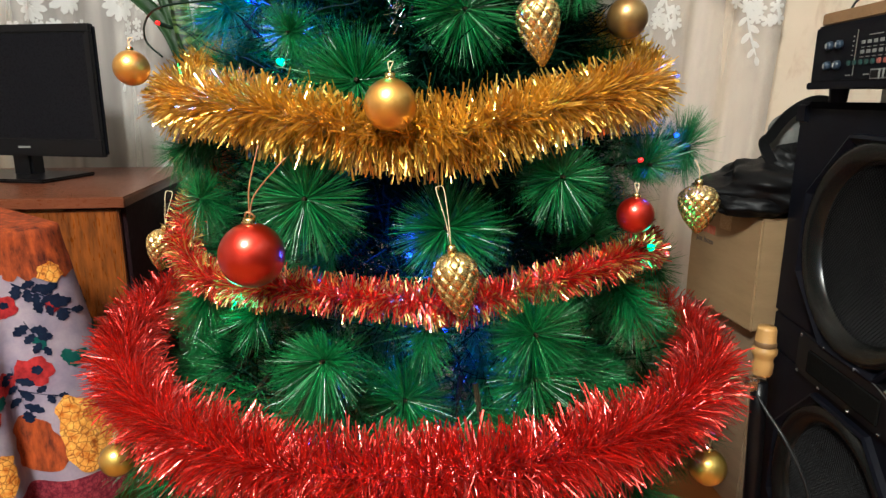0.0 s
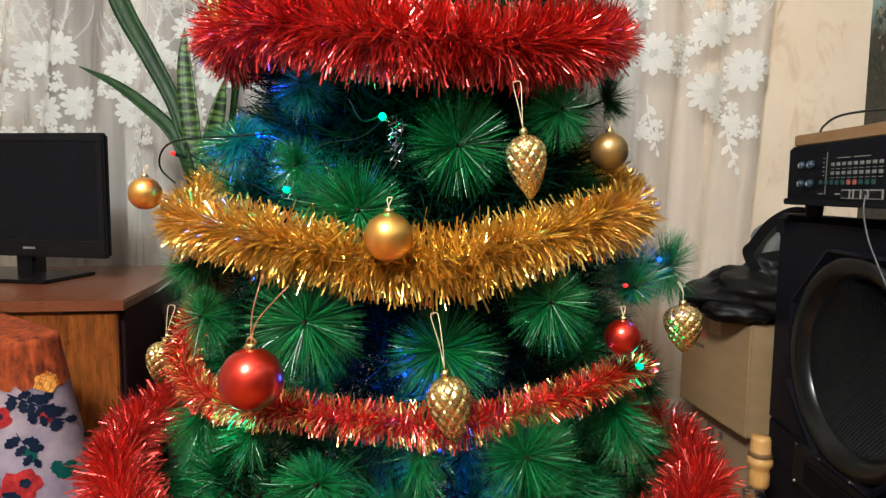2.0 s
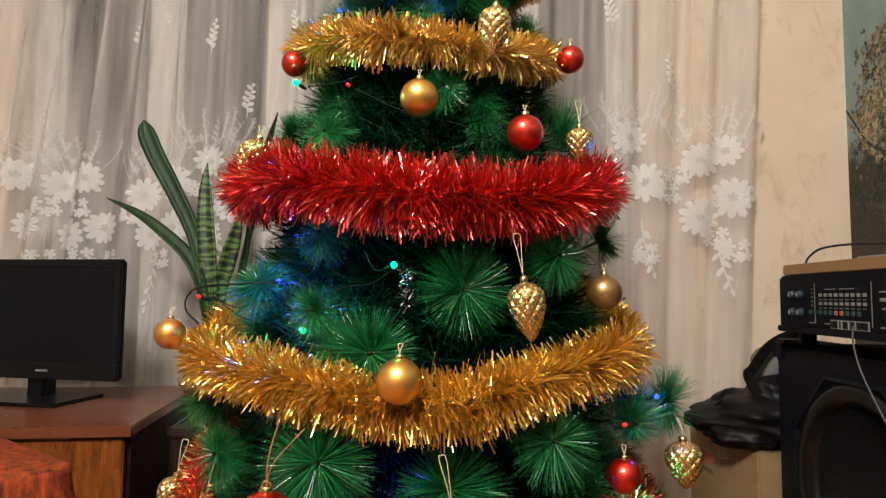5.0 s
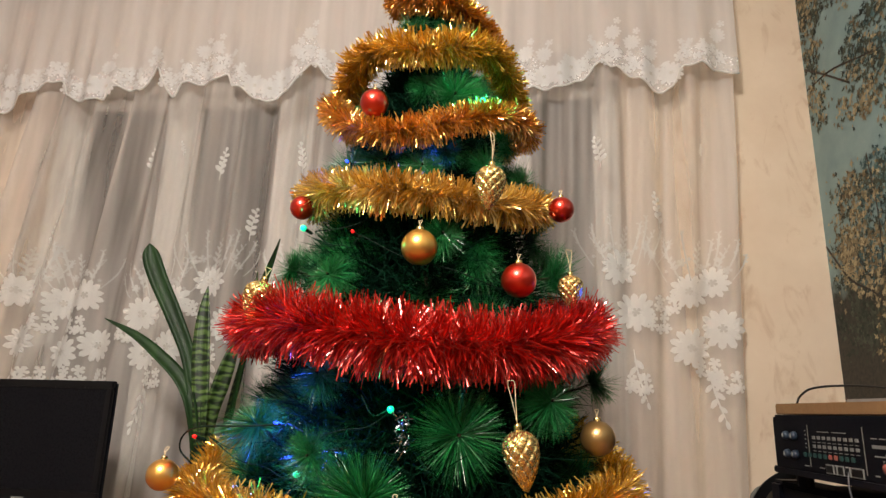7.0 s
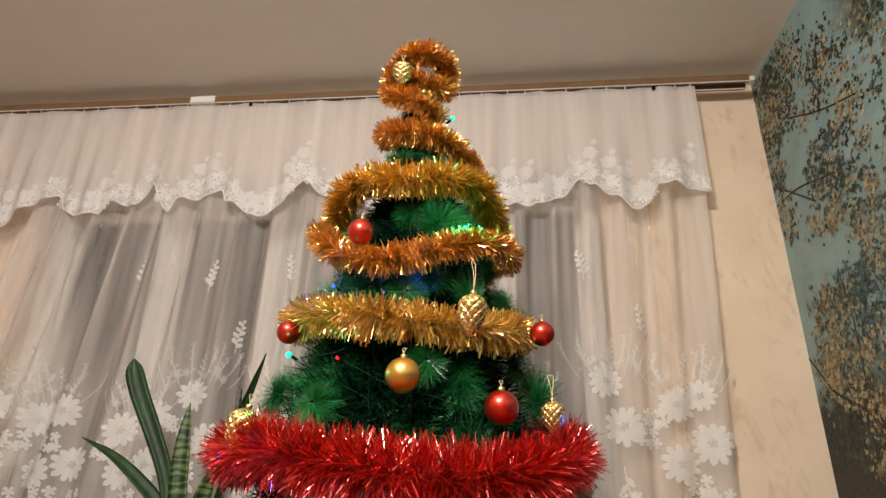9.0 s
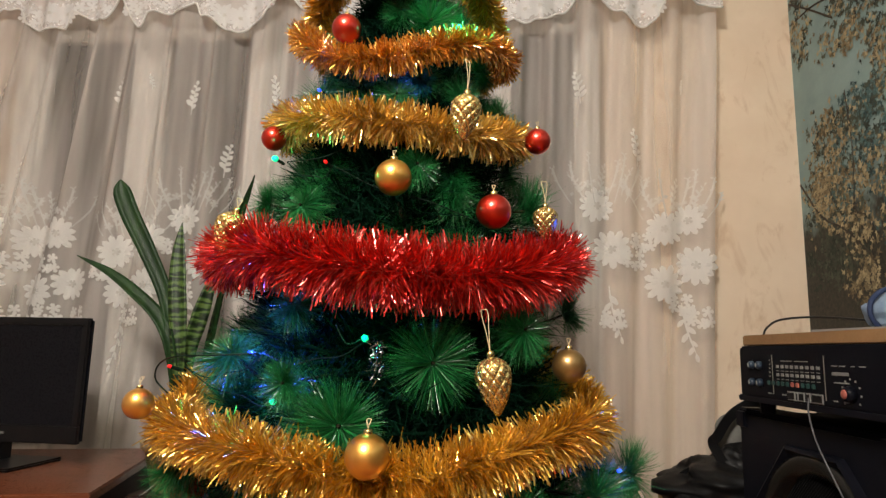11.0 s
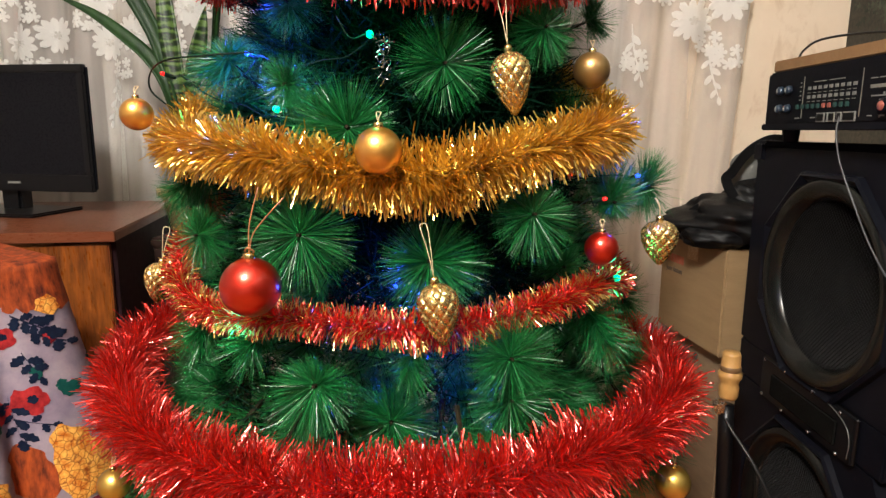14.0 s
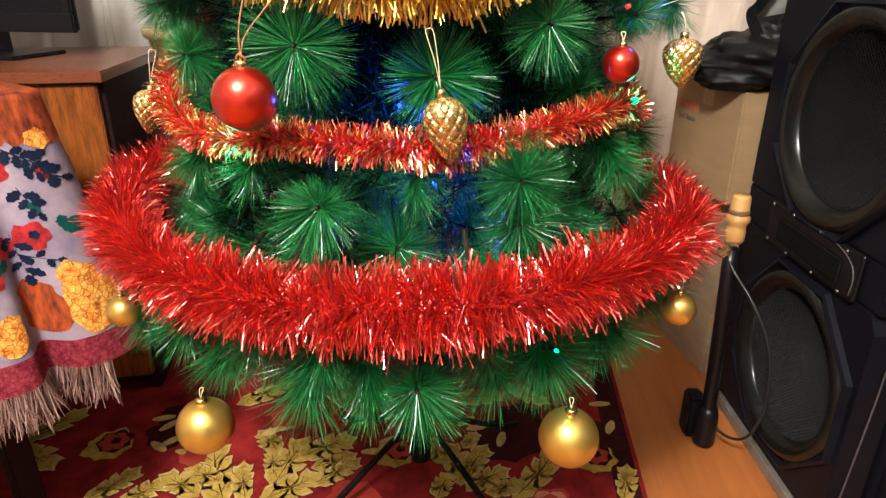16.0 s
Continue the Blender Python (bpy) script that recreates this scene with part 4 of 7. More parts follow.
# the leaf sprays and rosettes under the tree: root, tip, width, bend
for k, row in enumerate(((-0.500, 0.850, -0.578, 0.985, 0.052, -0.5), (-0.462, 0.855, -0.500, 0.940, 0.030, -0.3), (-0.440, 0.860, -0.360, 0.928, 0.050, 0.4), (-0.425, 0.900, -0.405, 1.020, 0.050, -0.3), (-0.400, 0.985, -0.318, 1.045, 0.046, -0.4),
                         (-0.350, 0.915, -0.288, 0.978, 0.034, 0.4), (-0.435, 0.930, -0.460, 0.990, 0.030, 0.4), (-0.775, 0.825, -0.725, 0.905, 0.036, 0.4), (-0.70, 0.82, -0.65, 0.88, 0.036, -0.4), (-0.058, 0.940, -0.090, 1.040, 0.036, 0.5),
                         (-0.052, 0.945, -0.020, 1.040, 0.040, -0.4), (-0.045, 0.925, 0.020, 0.982, 0.036, -0.5), (0.045, 0.915, 0.122, 1.042, 0.040, 0.4), (-0.110, 1.225, 0.000, 1.250, 0.044, 0.4), (-0.100, 0.900, -0.085, 0.958, 0.030, -0.4),
                         (-0.06, 1.05, -0.04, 1.095, 0.024, 0.3), (-0.60, 1.15, -0.52, 1.24, 0.040, 0.4), (0.03, 1.30, 0.11, 1.24, 0.036, 0.4), (-0.33, 0.80, -0.24, 0.86, 0.045, -0.4), (0.03, 0.85, 0.11, 0.89, 0.04, 0.4), (-0.53, 0.90, -0.60, 0.925, 0.034, 0.4), (-0.365, 0.960, -0.300, 1.000, 0.034, 0.3),
                         (-0.01, 0.925, 0.050, 0.955, 0.034, 0.3), (-0.085, 1.00, -0.135, 1.06, 0.034, -0.3), (-0.45, 1.00, -0.50, 1.05, 0.034, 0.4), (0.255, 0.930, 0.275, 1.010, 0.030, 0.3), (-0.56, 0.86, -0.64, 0.90, 0.040, 0.4))):
    scroll(*row, 300 + 7 * k, k % 3)
for cx, cy, r in ((0.030, 1.090, 0.085), (0.060, 1.165, 0.060), (-0.700, 1.040, 0.060), (0.240, 1.130, 0.050), (-0.72, 1.10, 0.05)):
    weave("dark_ground", blossom(r, 7, 0.8, int(abs(cx) * 100)), cx, cy, 0, 0.0103)
for cx, cy, r in ((-0.815, 0.985, 0.056), (0.212, 1.045, 0.052), (-0.20, 1.02, 0.05)):
    weave("gold_leaf_pattern", blossom(r, 8, 0.82, int(abs(cx) * 90)), cx, cy, 0, 0.0124)
    weave("dark_ground", blossom(r * 0.74, 7, 0.8, 5), cx + 0.006, cy + 0.010, 0, 0.0127)
    weave("rust_flower_pattern", blossom(r * 0.60, 6, 0.7, 6), cx + 0.006, cy + 0.010, 0, 0.0130)
    weave("dark_ground", blossom(r * 0.22, 5, 0.7, 7), cx + 0.008, cy + 0.012, 0, 0.0133)
for cx, cy, r in ((0.118, 0.905, 0.050), (-0.62, 0.97, 0.035), (-0.46, 1.12, 0.05), (-0.26, 0.88, 0.06)):
    weave("rust_flower_pattern", blossom(r, 6, 0.8, int(abs(cx) * 70)), cx, cy, 0, 0.0121)
    weave("rose_edge_pattern" if cx > 0 else "rust_flower_pattern", blossom(r * 0.8, 5, 0.75, 8), cx, cy, 30, 0.0124)
    weave("rust_flower_pattern", blossom(r * 0.62, 5, 0.75, 9), cx, cy, 30, 0.0127)
for cx, cy, turn in ((-0.745, 1.084, 20), (-0.720, 1.060, 60), (-0.709, 0.991, -30), (-0.690, 1.010, 50), (-0.641, 0.980, 0), (0.249, 1.236, 10), (0.262, 1.150, 70), (-0.486, 1.060, 40), (-0.466, 1.075, 20), (-0.060, 1.140, 50), (-0.035, 1.120, 20), (0.020, 1.085, 80), (-0.22, 1.06, 30), (-0.25, 1.02, 10)):
    weave("pale_edge_pattern", [petal(0, -0.024, 0.026, 0.010, 6)], cx, cy, turn, 0.0122)
for nm, (mat, v, f) in WOVEN.items():
    piece(nm, ngon_mesh(nm, v, f, mat), carpet)["kind"] = "stuff"
v, f = lay([[(0.0, -1.9), (0.05, -1.9), (0.05, 1.7), (0.0, 1.7)]], 0.245, -0.1, 0, 0.0104)
piece("border", ngon_mesh("border", v, f, CARPET_DARK), carpet)

# ---- garland runs: angle, radius, height ----
GARLANDS = (
    ("thick red foil tinsel round the bottom of the tree", ((-150, .34, .65), (-110, .38, .655), (-84, .395, .656), (-66, .395, .653), (-56, .395, .648), (-46, .395, .641), (-28, .395, .638), (-15, .395, .634), (-2, .395, .635), (14, .395, .639), (27, .395, .641), (40, .395, .643),
     (55, .395, .643), (68, .395, .642), (82, .385, .640), (100, .37, .640), (125, .35, .645), (150, .34, .65)), 0.047, 17500, [TINSEL_RED], 0.0014, 1, 0.05, False),
    ("thin red and gold foil tinsel round the tree", ((-150, .24, .90), (-110, .262, .89), (-85, .280, .868), (-68, .308, .822), (-56, .318, .785), (-48, .318, .775), (-31, .318, .770), (-16, .318, .779), (1, .318, .777), (15, .318, .771), (28, .318, .782), (44, .318, .791),
     (60, .318, .795), (80, .31, .770), (100, .30, .80), (140, .27, .84)), 0.023, 11000, [TINSEL_RED, TINSEL_PALE], 0.0014, 2, 0.1, True),
    ("wide gold foil tinsel across the middle of the tree", ((-150, .24, 1.06), (-100, .28, 1.02), (-75, .305, .975), (-62, .305, .962), (-36, .305, .956), (-14, .305, .945), (2, .305, .931), (18, .305, .934), (32, .305, .953), (47, .305, .967),
     (62, .303, .976), (75, .288, .988), (86, .258, 1.015), (100, .235, 1.04), (140, .20, 1.06)), 0.0385, 15500, [TINSEL_GOLD], 0.0018, 3, 0.32, False),
    ("thick red foil tinsel round the upper half of the tree", ((-150, .21, 1.24), (-110, .24, 1.21), (-85, .255, 1.195), (-65, .255, 1.190), (-40, .255, 1.185), (-14, .255, 1.165), (5, .255, 1.154), (19, .255, 1.153), (34, .255, 1.154), (55, .255, 1.170), (70, .255, 1.184),
     (86, .250, 1.205), (120, .23, 1.23), (150, .21, 1.24)), 0.047, 16000, [TINSEL_RED], 0.0016, 4, 0.15, False),
    ("pale gold foil tinsel round the upper tree", ((-150, .16, 1.43), (-100, .18, 1.41), (-71, .185, 1.40), (-31, .185, 1.377), (-2, .185, 1.363), (22, .185, 1.357), (46, .185, 1.360), (70, .185, 1.375), (95, .18, 1.395), (140, .16, 1.43)), 0.033, 7000, [TINSEL_PALE, TINSEL_GOLD], 0.0021, 5, 0.2, False),
    ("orange-gold foil tinsel spiralling near the tree top", ((-140, .14, 1.60), (-100, .16, 1.58), (-71, .165, 1.555), (-34, .165, 1.483), (-5, .165, 1.460), (24, .165, 1.483), (54, .165, 1.512), (89, .165, 1.525), (140, .15, 1.56)), 0.027, 6500, [TINSEL_ORANGE, TINSEL_GOLD], 0.0019, 6, 0.15, False),
    ("gold foil tinsel below the tree top", ((-150, .12, 1.56), (-110, .138, 1.555), (-84, .140, 1.575), (-66, .134, 1.618), (-34, .128, 1.628), (1, .128, 1.616), (31, .128, 1.628), (66, .130, 1.634), (88, .138, 1.600), (106, .145, 1.555), (130, .14, 1.53)), 0.032, 7200, [TINSEL_GOLD, TINSEL_PALE], 0.0020, 7, 0.15, False),
    ("orange-gold foil tinsel wound round the tree top", ((-120, .055, 1.80), (-77, .064, 1.778), (-15, .066, 1.752), (40, .066, 1.745), (80, .085, 1.725), (96, .105, 1.695), (110, .125, 1.655), (130, .13, 1.62)), 0.027, 4800, [TINSEL_ORANGE, TINSEL_GOLD], 0.0019, 8, 0.12, False),
    ("orange-gold foil tinsel looped over the tree top", ((60, .045, 1.80), (20, .048, 1.822), (-30, .050, 1.845), (-75, .060, 1.872), (-85, .062, 1.905), (-40, .045, 1.940), (40, .045, 1.950), (85, .055, 1.925), (80, .05, 1.885), (30, .05, 1.865), (-20, .045, 1.885), (-50, .035, 1.915)), 0.025, 6200, [TINSEL_ORANGE, TINSEL_GOLD], 0.0019, 9, 0.1, False),
)


def under_tinsel(az, z, r, margin):
    """Keeps a branch end behind the tinsel that lies across it."""
    for g in GARLANDS[:8]:
        c = g[1]
        gz, gr = np.interp(az, [k[0] for k in c], [k[2] for k in c]), np.interp(az, [k[0] for k in c], [k[1] for k in c])
        if abs(z - gz) < g[2] + 0.012:
            r = min(r, gr - margin)
    p = round_tree(az, r, z)
    for o in (*BAUBLES, *CONES):
        hang = math.hypot(o[0][0] - AX, o[0][1] - AY)
        if (p - Vector(o[0])).length < 0.055 + o[1] / 2:
            r = min(r, hang - 0.055)
    return max(0.02, r)


# ---- where the ornaments hang ----
BAUBLES = (
    ((-0.416, 0.655, 0.992), 0.037, BALL_GOLD, "small pearly gold bauble beside the wide gold tinsel"),
    ((-0.115, 0.554, 0.956), 0.046, BALL_GOLD, "pearly gold bauble hanging over the wide gold tinsel"),
    ((0.108, 0.745, 1.047), 0.044, BALL_SHADED, "small dull gold bauble half hidden in the needles"),
    ((-0.235, 0.520, 0.826), 0.058, BALL_RED, "large pearly red bauble with a tied ribbon", 0),
    ((0.117, 0.660, 0.846), 0.038, BALL_RED, "small dark red bauble under a branch end"),
    ((-0.327, 0.525, 0.457), 0.064, BALL_OLIVE, "large pearly gold bauble hanging near the carpet"),
    ((0.084, 0.549, 0.454), 0.067, BALL_OLIVE, "large pearly gold bauble hanging lowest on the tree"),
    ((-0.445, 0.594, 0.562), 0.038, BALL_OLIVE, "small gold bauble half hidden behind red tinsel"),
    ((0.215, 0.660, 0.565), 0.041, BALL_OLIVE, "gold bauble hanging below the thick red tinsel"),
    ((-0.115, 0.654, 1.273), 0.046, BALL_GOLD, "pearly gold bauble in the upper tree"),
    ((0.009, 0.706, 1.242), 0.046, BALL_RED, "pearly red bauble above the upper red tinsel"),
    ((0.072, 0.799, 1.368), 0.038, BALL_RED, "pearly red bauble at the end of pale gold tinsel"),
    ((-0.311, 0.765, 1.363), 0.036, BALL_RED, "red bauble tucked behind pale gold tinsel"),
    ((-0.198, 0.713, 1.504), 0.041, BALL_RED, "small pearly red bauble near the tree top"),
)
CONES = (
    ((0.012, 0.638, 1.024), 0.042, 0.066, "gold pine-cone ornament with diamond scales", 10, 0.045, -8),
    ((-0.055, 0.552, 0.795), 0.042, 0.064, "gold pine-cone ornament hanging over thin red tinsel", 40, 0.05, -9),
    ((0.200, 0.741, 0.840), 0.045, 0.056, "gold pine-cone ornament lit green from beside", 70, 0.02, -3),
    ((-0.451, 0.735, 0.772), 0.040, 0.056, "gold pine-cone ornament half behind tinsel", 20, 0.04, 12),
    ((-0.028, 0.666, 1.355), 0.040, 0.060, "pale gold pine-cone ornament in front of pale gold tinsel", 55, 0.04, 4),
    ((0.078, 0.740, 1.233), 0.034, 0.046, "small pale gold pine-cone ornament beside a blue light", 15, 0.03, 0),
    ((-0.333, 0.687, 1.207), 0.043, 0.058, "gold pine-cone ornament half sunk in red tinsel", 33, 0.012, 14),
    ((-0.166, 0.806, 1.874), 0.040, 0.046, "small gold cone ornament at the very tree top", 5, 0.02, 0),
)


# ---- the tree ----
AX, AY = -0.14, 0.88
PROFILE_Z = (0.30, 0.45, 0.56, 0.72, 0.85, 0.98, 1.10, 1.25, 1.33, 1.42, 1.54, 1.62, 1.70, 1.85, 1.93)
PROFILE_R = (0.40, 0.41, 0.41, 0.36, 0.335, 0.32, 0.275, 0.235, 0.20, 0.170, 0.125, 0.100, 0.060, 0.022, 0.006)


def tip_radius(z):
    return float(np.interp(z, PROFILE_Z, PROFILE_R))


def round_tree(az, r, z):
    """A point round the trunk: az 0 faces the viewer, positive towards the speaker."""
    a = radians(az)
    return Vector((AX + r * math.sin(a), AY - r * math.cos(a), z))


FOOT_BLACK = surface("foot_black", (0.006, 0.006, 0.006), (0.012, 0.011, 0.010), 30, 0.75, 0, 0.1, spec=0.1)
tree = thing("christmas_tree", "artificial green pine tree with long soft needles on a metal foot", "christmas tree", (AX, AY, 0))


def tuft_mesh(seed, wide=0.057, n=760, stem=230, hanging=False):
    """A branch end along +z: a burst of needles at the tip and a brush of them down the stem; hanging: all lie forward, like a broom."""
    q = np.random.default_rng(seed)
    a = q.uniform(0, 2 * np.pi, n)
    middle = 40 if hanging else (80, 66, 86, 72)[seed % 4]
    th = np.radians(np.clip(q.normal(middle, 16 if hanging else 19, n), 6, 122))
    way = np.stack([np.sin(th) * np.cos(a), np.sin(th) * np.sin(a), np.cos(th)], 1)
    base = np.stack([0.003 * np.cos(a), 0.003 * np.sin(a), q.uniform(-0.075 if hanging else -0.012, 0.002, n)], 1)
    lop = 0.30 * (seed % 4) / 3
    ln = wide * q.uniform(0.86, 1.06, n) * (1 - lop + lop * np.cos(a - 1.0))
    a2 = q.uniform(0, 2 * np.pi, stem)
    th2 = np.radians(q.uniform(38, 80, stem))
    way2 = np.stack([np.sin(th2) * np.cos(a2), np.sin(th2) * np.sin(a2), np.cos(th2)], 1)
    base2 = np.stack([0 * a2, 0 * a2, -q.uniform(0.01, 0.14, stem)], 1)
    base, way = np.vstack([base, base2]), np.vstack([way, way2])
    ln = np.concatenate([ln, wide * q.uniform(0.7, 1.0, stem)])
    droop = q.normal(0, 0.07, (n + stem, 3))
    v, f, _ = strands(base, way, ln, np.full(n + stem, 0.00064), droop, q, 0.16)
    tv, tf = tube([(0, 0, -0.16), (0, 0, -0.08), (0, 0, 0.005)], [0.0035, 0.003, 0.0019], 5)
    k = len(v)
    faces = [tuple(x) for x in f] + [tuple(i + k for i in x) for x in tf]
    return ngon_mesh("branch", np.vstack([v, np.array(tv)]), faces, [NEEDLE, WIRE_BRANCH], False, [0] * len(f) + [1] * len(tf))


TUFTS = [tuft_mesh(50 + k) for k in range(8)]
BROOMS = [tuft_mesh(70 + k, 0.060, 620, 260, True) for k in range(4)]
# branch ends that stand out: angle, height, radius, size, and 1 where the end hangs
HERO = ((35, 0.888, 0.312, 0.95, 0), (58, 0.893, 0.325, 0.88, 0), (20, 1.048, 0.274, 1.0, 0), (-4, 0.978, 0.297, 1.10, 0), (-28, 1.118, 0.251, 0.85, 0), (-40, 1.056, 0.271, 1.0, 0), (-12, 0.868, 0.309, 1.05, 0),
        (14, 0.838, 0.311, 1.10, 0), (47, 1.091, 0.259, 0.88, 0), (81, 1.121, 0.263, 0.85, 0), (78, 0.904, 0.345, 0.85, 0), (-18, 1.023, 0.278, 0.65, 0), (-46, 0.850, 0.305, 0.86, 0), (-7, 0.718, 0.340, 1.05, 0),
        (28, 0.740, 0.336, 0.92, 0), (55, 0.727, 0.333, 0.91, 1), (-25, 0.735, 0.315, 0.85, 1), (9, 0.725, 0.320, 0.75, 1), (29, 0.690, 0.330, 0.85, 0), (-43, 0.730, 0.320, 0.85, 1), (-60, 0.897, 0.315, 0.77, 1),
        (-14, 0.770, 0.300, 0.70, 1), (-21, 1.435, 0.153, 0.85, 0), (27, 1.550, 0.115, 0.91, 0), (82, 1.506, 0.130, 0.90, 0), (-28, 1.246, 0.215, 0.85, 0), (83, 1.338, 0.190, 0.85, 0), (-65, 1.316, 0.199, 0.90, 0),
        (-70, 1.748, 0.050, 0.55, 0), (16, 1.309, 0.190, 0.80, 0), (34, 1.262, 0.205, 0.75, 1), (19, 1.447, 0.140, 0.65, 0), (4, 1.574, 0.100, 0.70, 0), (9, 0.540, 0.385, 1.05, 0), (34, 0.540, 0.385, 1.2, 0),
        (-33, 0.505, 0.395, 0.95, 1), (-6, 0.555, 0.375, 1.0, 1), (-20, 0.560, 0.370, 0.9, 1), (47, 0.548, 0.375, 0.9, 1), (-56, 0.520, 0.390, 0.95, 1), (20, 0.562, 0.370, 0.85, 1), (-45, 0.550, 0.370, 0.9, 1),
        (2, 0.552, 0.350, 0.85, 1), (62, 0.560, 0.370, 0.9, 1), (-75, 0.550, 0.370, 0.9, 1), (-72, 0.875, 0.300, 0.9, 1), (-82, 0.800, 0.300, 0.95, 1), (-66, 0.740, 0.310, 0.9, 1),
        (76, 1.425, 0.165, 0.85, 0), (-76, 1.425, 0.165, 0.85, 0), (98, 1.440, 0.160, 0.8, 0), (-98, 1.440, 0.160, 0.8, 0), (-80, 1.285, 0.212, 0.9, 0), (76, 1.270, 0.212, 0.9, 0), (100, 1.300, 0.205, 0.9, 0), (-102, 1.300, 0.205, 0.9, 0),
        (62, 1.560, 0.110, 0.8, 0), (-62, 1.560, 0.110, 0.8, 0), (40, 1.700, 0.055, 0.6, 0), (-30, 1.705, 0.055, 0.6, 0), (5, 1.415, 0.150, 0.7, 0), (45, 1.425, 0.150, 0.75, 0), (-45, 1.425, 0.150, 0.75, 0))
# dark hollows between the branches: angle, height
HOLLOWS = ((6, 1.105), (2, 1.055), (22, 0.955), (24, 0.905), (2, 0.905), (20, 1.235), (-2, 1.240), (10, 1.500), (42, 0.960), (12, 0.775), (46, 0.840), (-6, 1.330), (50, 1.40))
spots = list(HERO)
for k, az in enumerate(range(-86, 87, 11)):
    spots.append((az, 0.528 + 0.012 * math.sin(k * 2.3), 0.360 + 0.02 * math.cos(k * 1.7), 0.98, 1))
q = np.random.default_rng(3)
z, row = 0.545, 0
while z < 1.90:
    r = tip_radius(z)
    n = max(4, int(round(2 * math.pi * r / (0.118 if z < 1.2 else 0.095))))
    for k in range(n):
        az = (360 * (k + 0.5 * (row % 2)) / n + q.normal(0, 4) + 180) % 360 - 180
        zz, rr = z + q.normal(0, 0.014), r * (q.uniform(0.60, 0.80) if abs(az) < 80 else q.uniform(0.74, 0.95))
        p = round_tree(az, rr, zz)
        near = all((round_tree(h[0], h[2], h[1]) - p).length > 0.070 for h in HERO)
        clear = all((round_tree(a2, rr, z2) - p).length > 0.055 for a2, z2 in HOLLOWS)
        through_gap = abs(az) > 110 and zz < 0.74
        if near and clear and not through_gap:
            spots.append((az, zz, rr, q.uniform(0.85, 1.05) * (1.0 if z < 1.2 else 0.9 if z < 1.5 else 0.72 if z < 1.66 else 0.48), int(q.random() < 0.3)))
    z += 0.088 if z < 1.2 else 0.075
    row += 1
for k, (az, z, r, s, hangs) in enumerate(spots):
    r = under_tinsel(az, z, r, 0.035) if k >= len(HERO) or az < 36 or not 0.88 < z < 0.94 else r
    p = round_tree(az, r, z)
    rise = (q.uniform(-1.5, -0.7) if hangs else q.uniform(0.0, 0.45)) if z < 1.7 else 0.9
    way = Vector((math.sin(radians(az)), -math.cos(radians(az)) - (0.45 if abs(az) < 75 and not hangs else 0.0), rise)).normalized()
    m = Matrix.Translation(p - Vector((AX, AY, 0))) @ way.to_track_quat("Z", "Y").to_matrix().to_4x4() @ pose(0, 0, 0, q.normal(0, 7), q.normal(0, 7), q.uniform(0, 360)) @ Matrix.Diagonal((s, s, s, 1))
    piece("branch", BROOMS[k % 4] if hangs else TUFTS[k % 8], tree, m=m)
tube_part("trunk", [(0, 0.09, 0.06), (0, 0.085, 0.25), (0, 0.05, 0.55), (0, 0, 0.95), (0, 0, 1.45), (0, 0, 1.91)], 0.012, WIRE_BRANCH, tree, "", 12, 5)
# branches from the trunk to the tips; needles near the trunk painted shade-dark
vv, ff, k = [], [], 0
q = np.random.default_rng(11)
for az, z, r, s, hangs in spots:
    a = radians(az)
    u = np.array([math.sin(a), -math.cos(a), 0])
    end, root = u * max(0.02, r - 0.13) + np.array([0, 0, z - 0.01]), u * 0.008 + np.array([0, 0, max(0.35, z - 0.25 * r)])
    tv, tf = tube([root, (root + end) / 2, end], [0.004, 0.004, 0.0035], 5)
    vv += tv
    ff += [tuple(i + k for i in x) for x in tf]
    k = len(vv)
piece("inner_wire", ngon_mesh("inner_wire", vv, ff, WIRE_BRANCH), tree)["kind"] = "stuff"
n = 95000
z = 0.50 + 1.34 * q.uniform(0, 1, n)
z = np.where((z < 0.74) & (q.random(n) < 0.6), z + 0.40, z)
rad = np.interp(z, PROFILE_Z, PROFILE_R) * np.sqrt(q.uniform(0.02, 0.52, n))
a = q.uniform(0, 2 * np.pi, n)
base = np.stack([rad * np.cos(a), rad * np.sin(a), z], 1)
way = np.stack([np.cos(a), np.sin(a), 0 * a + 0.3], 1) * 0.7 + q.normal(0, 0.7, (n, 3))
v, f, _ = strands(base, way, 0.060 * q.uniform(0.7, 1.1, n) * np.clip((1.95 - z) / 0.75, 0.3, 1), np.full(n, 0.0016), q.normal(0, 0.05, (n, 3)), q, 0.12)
piece("shaded_inner_needles", quads_mesh("shaded_inner_needles", v, f, [NEEDLE_SHADED]), tree)["kind"] = "stuff"
for ex, ey in ((-0.155, -0.055), (0.15, -0.035), (0.155, 0.22), (-0.16, 0.21)):
    tube_part("foot_leg", [(0, 0.09, 0.15), (0.35 * ex, 0.09 + 0.35 * (ey - 0.09), 0.115), (ex, ey, 0.035), (1.25 * ex, 0.09 + 1.25 * (ey - 0.09), 0.021)], 0.0060, FOOT_BLACK, tree, "black metal leg")
part("foot_sleeve", lathe([(0, 0.05), (0.020, 0.05), (0.020, 0.22), (0, 0.22)], 16, pose(0, 0.09, 0)), FOOT_BLACK, tree, "black metal sleeve")


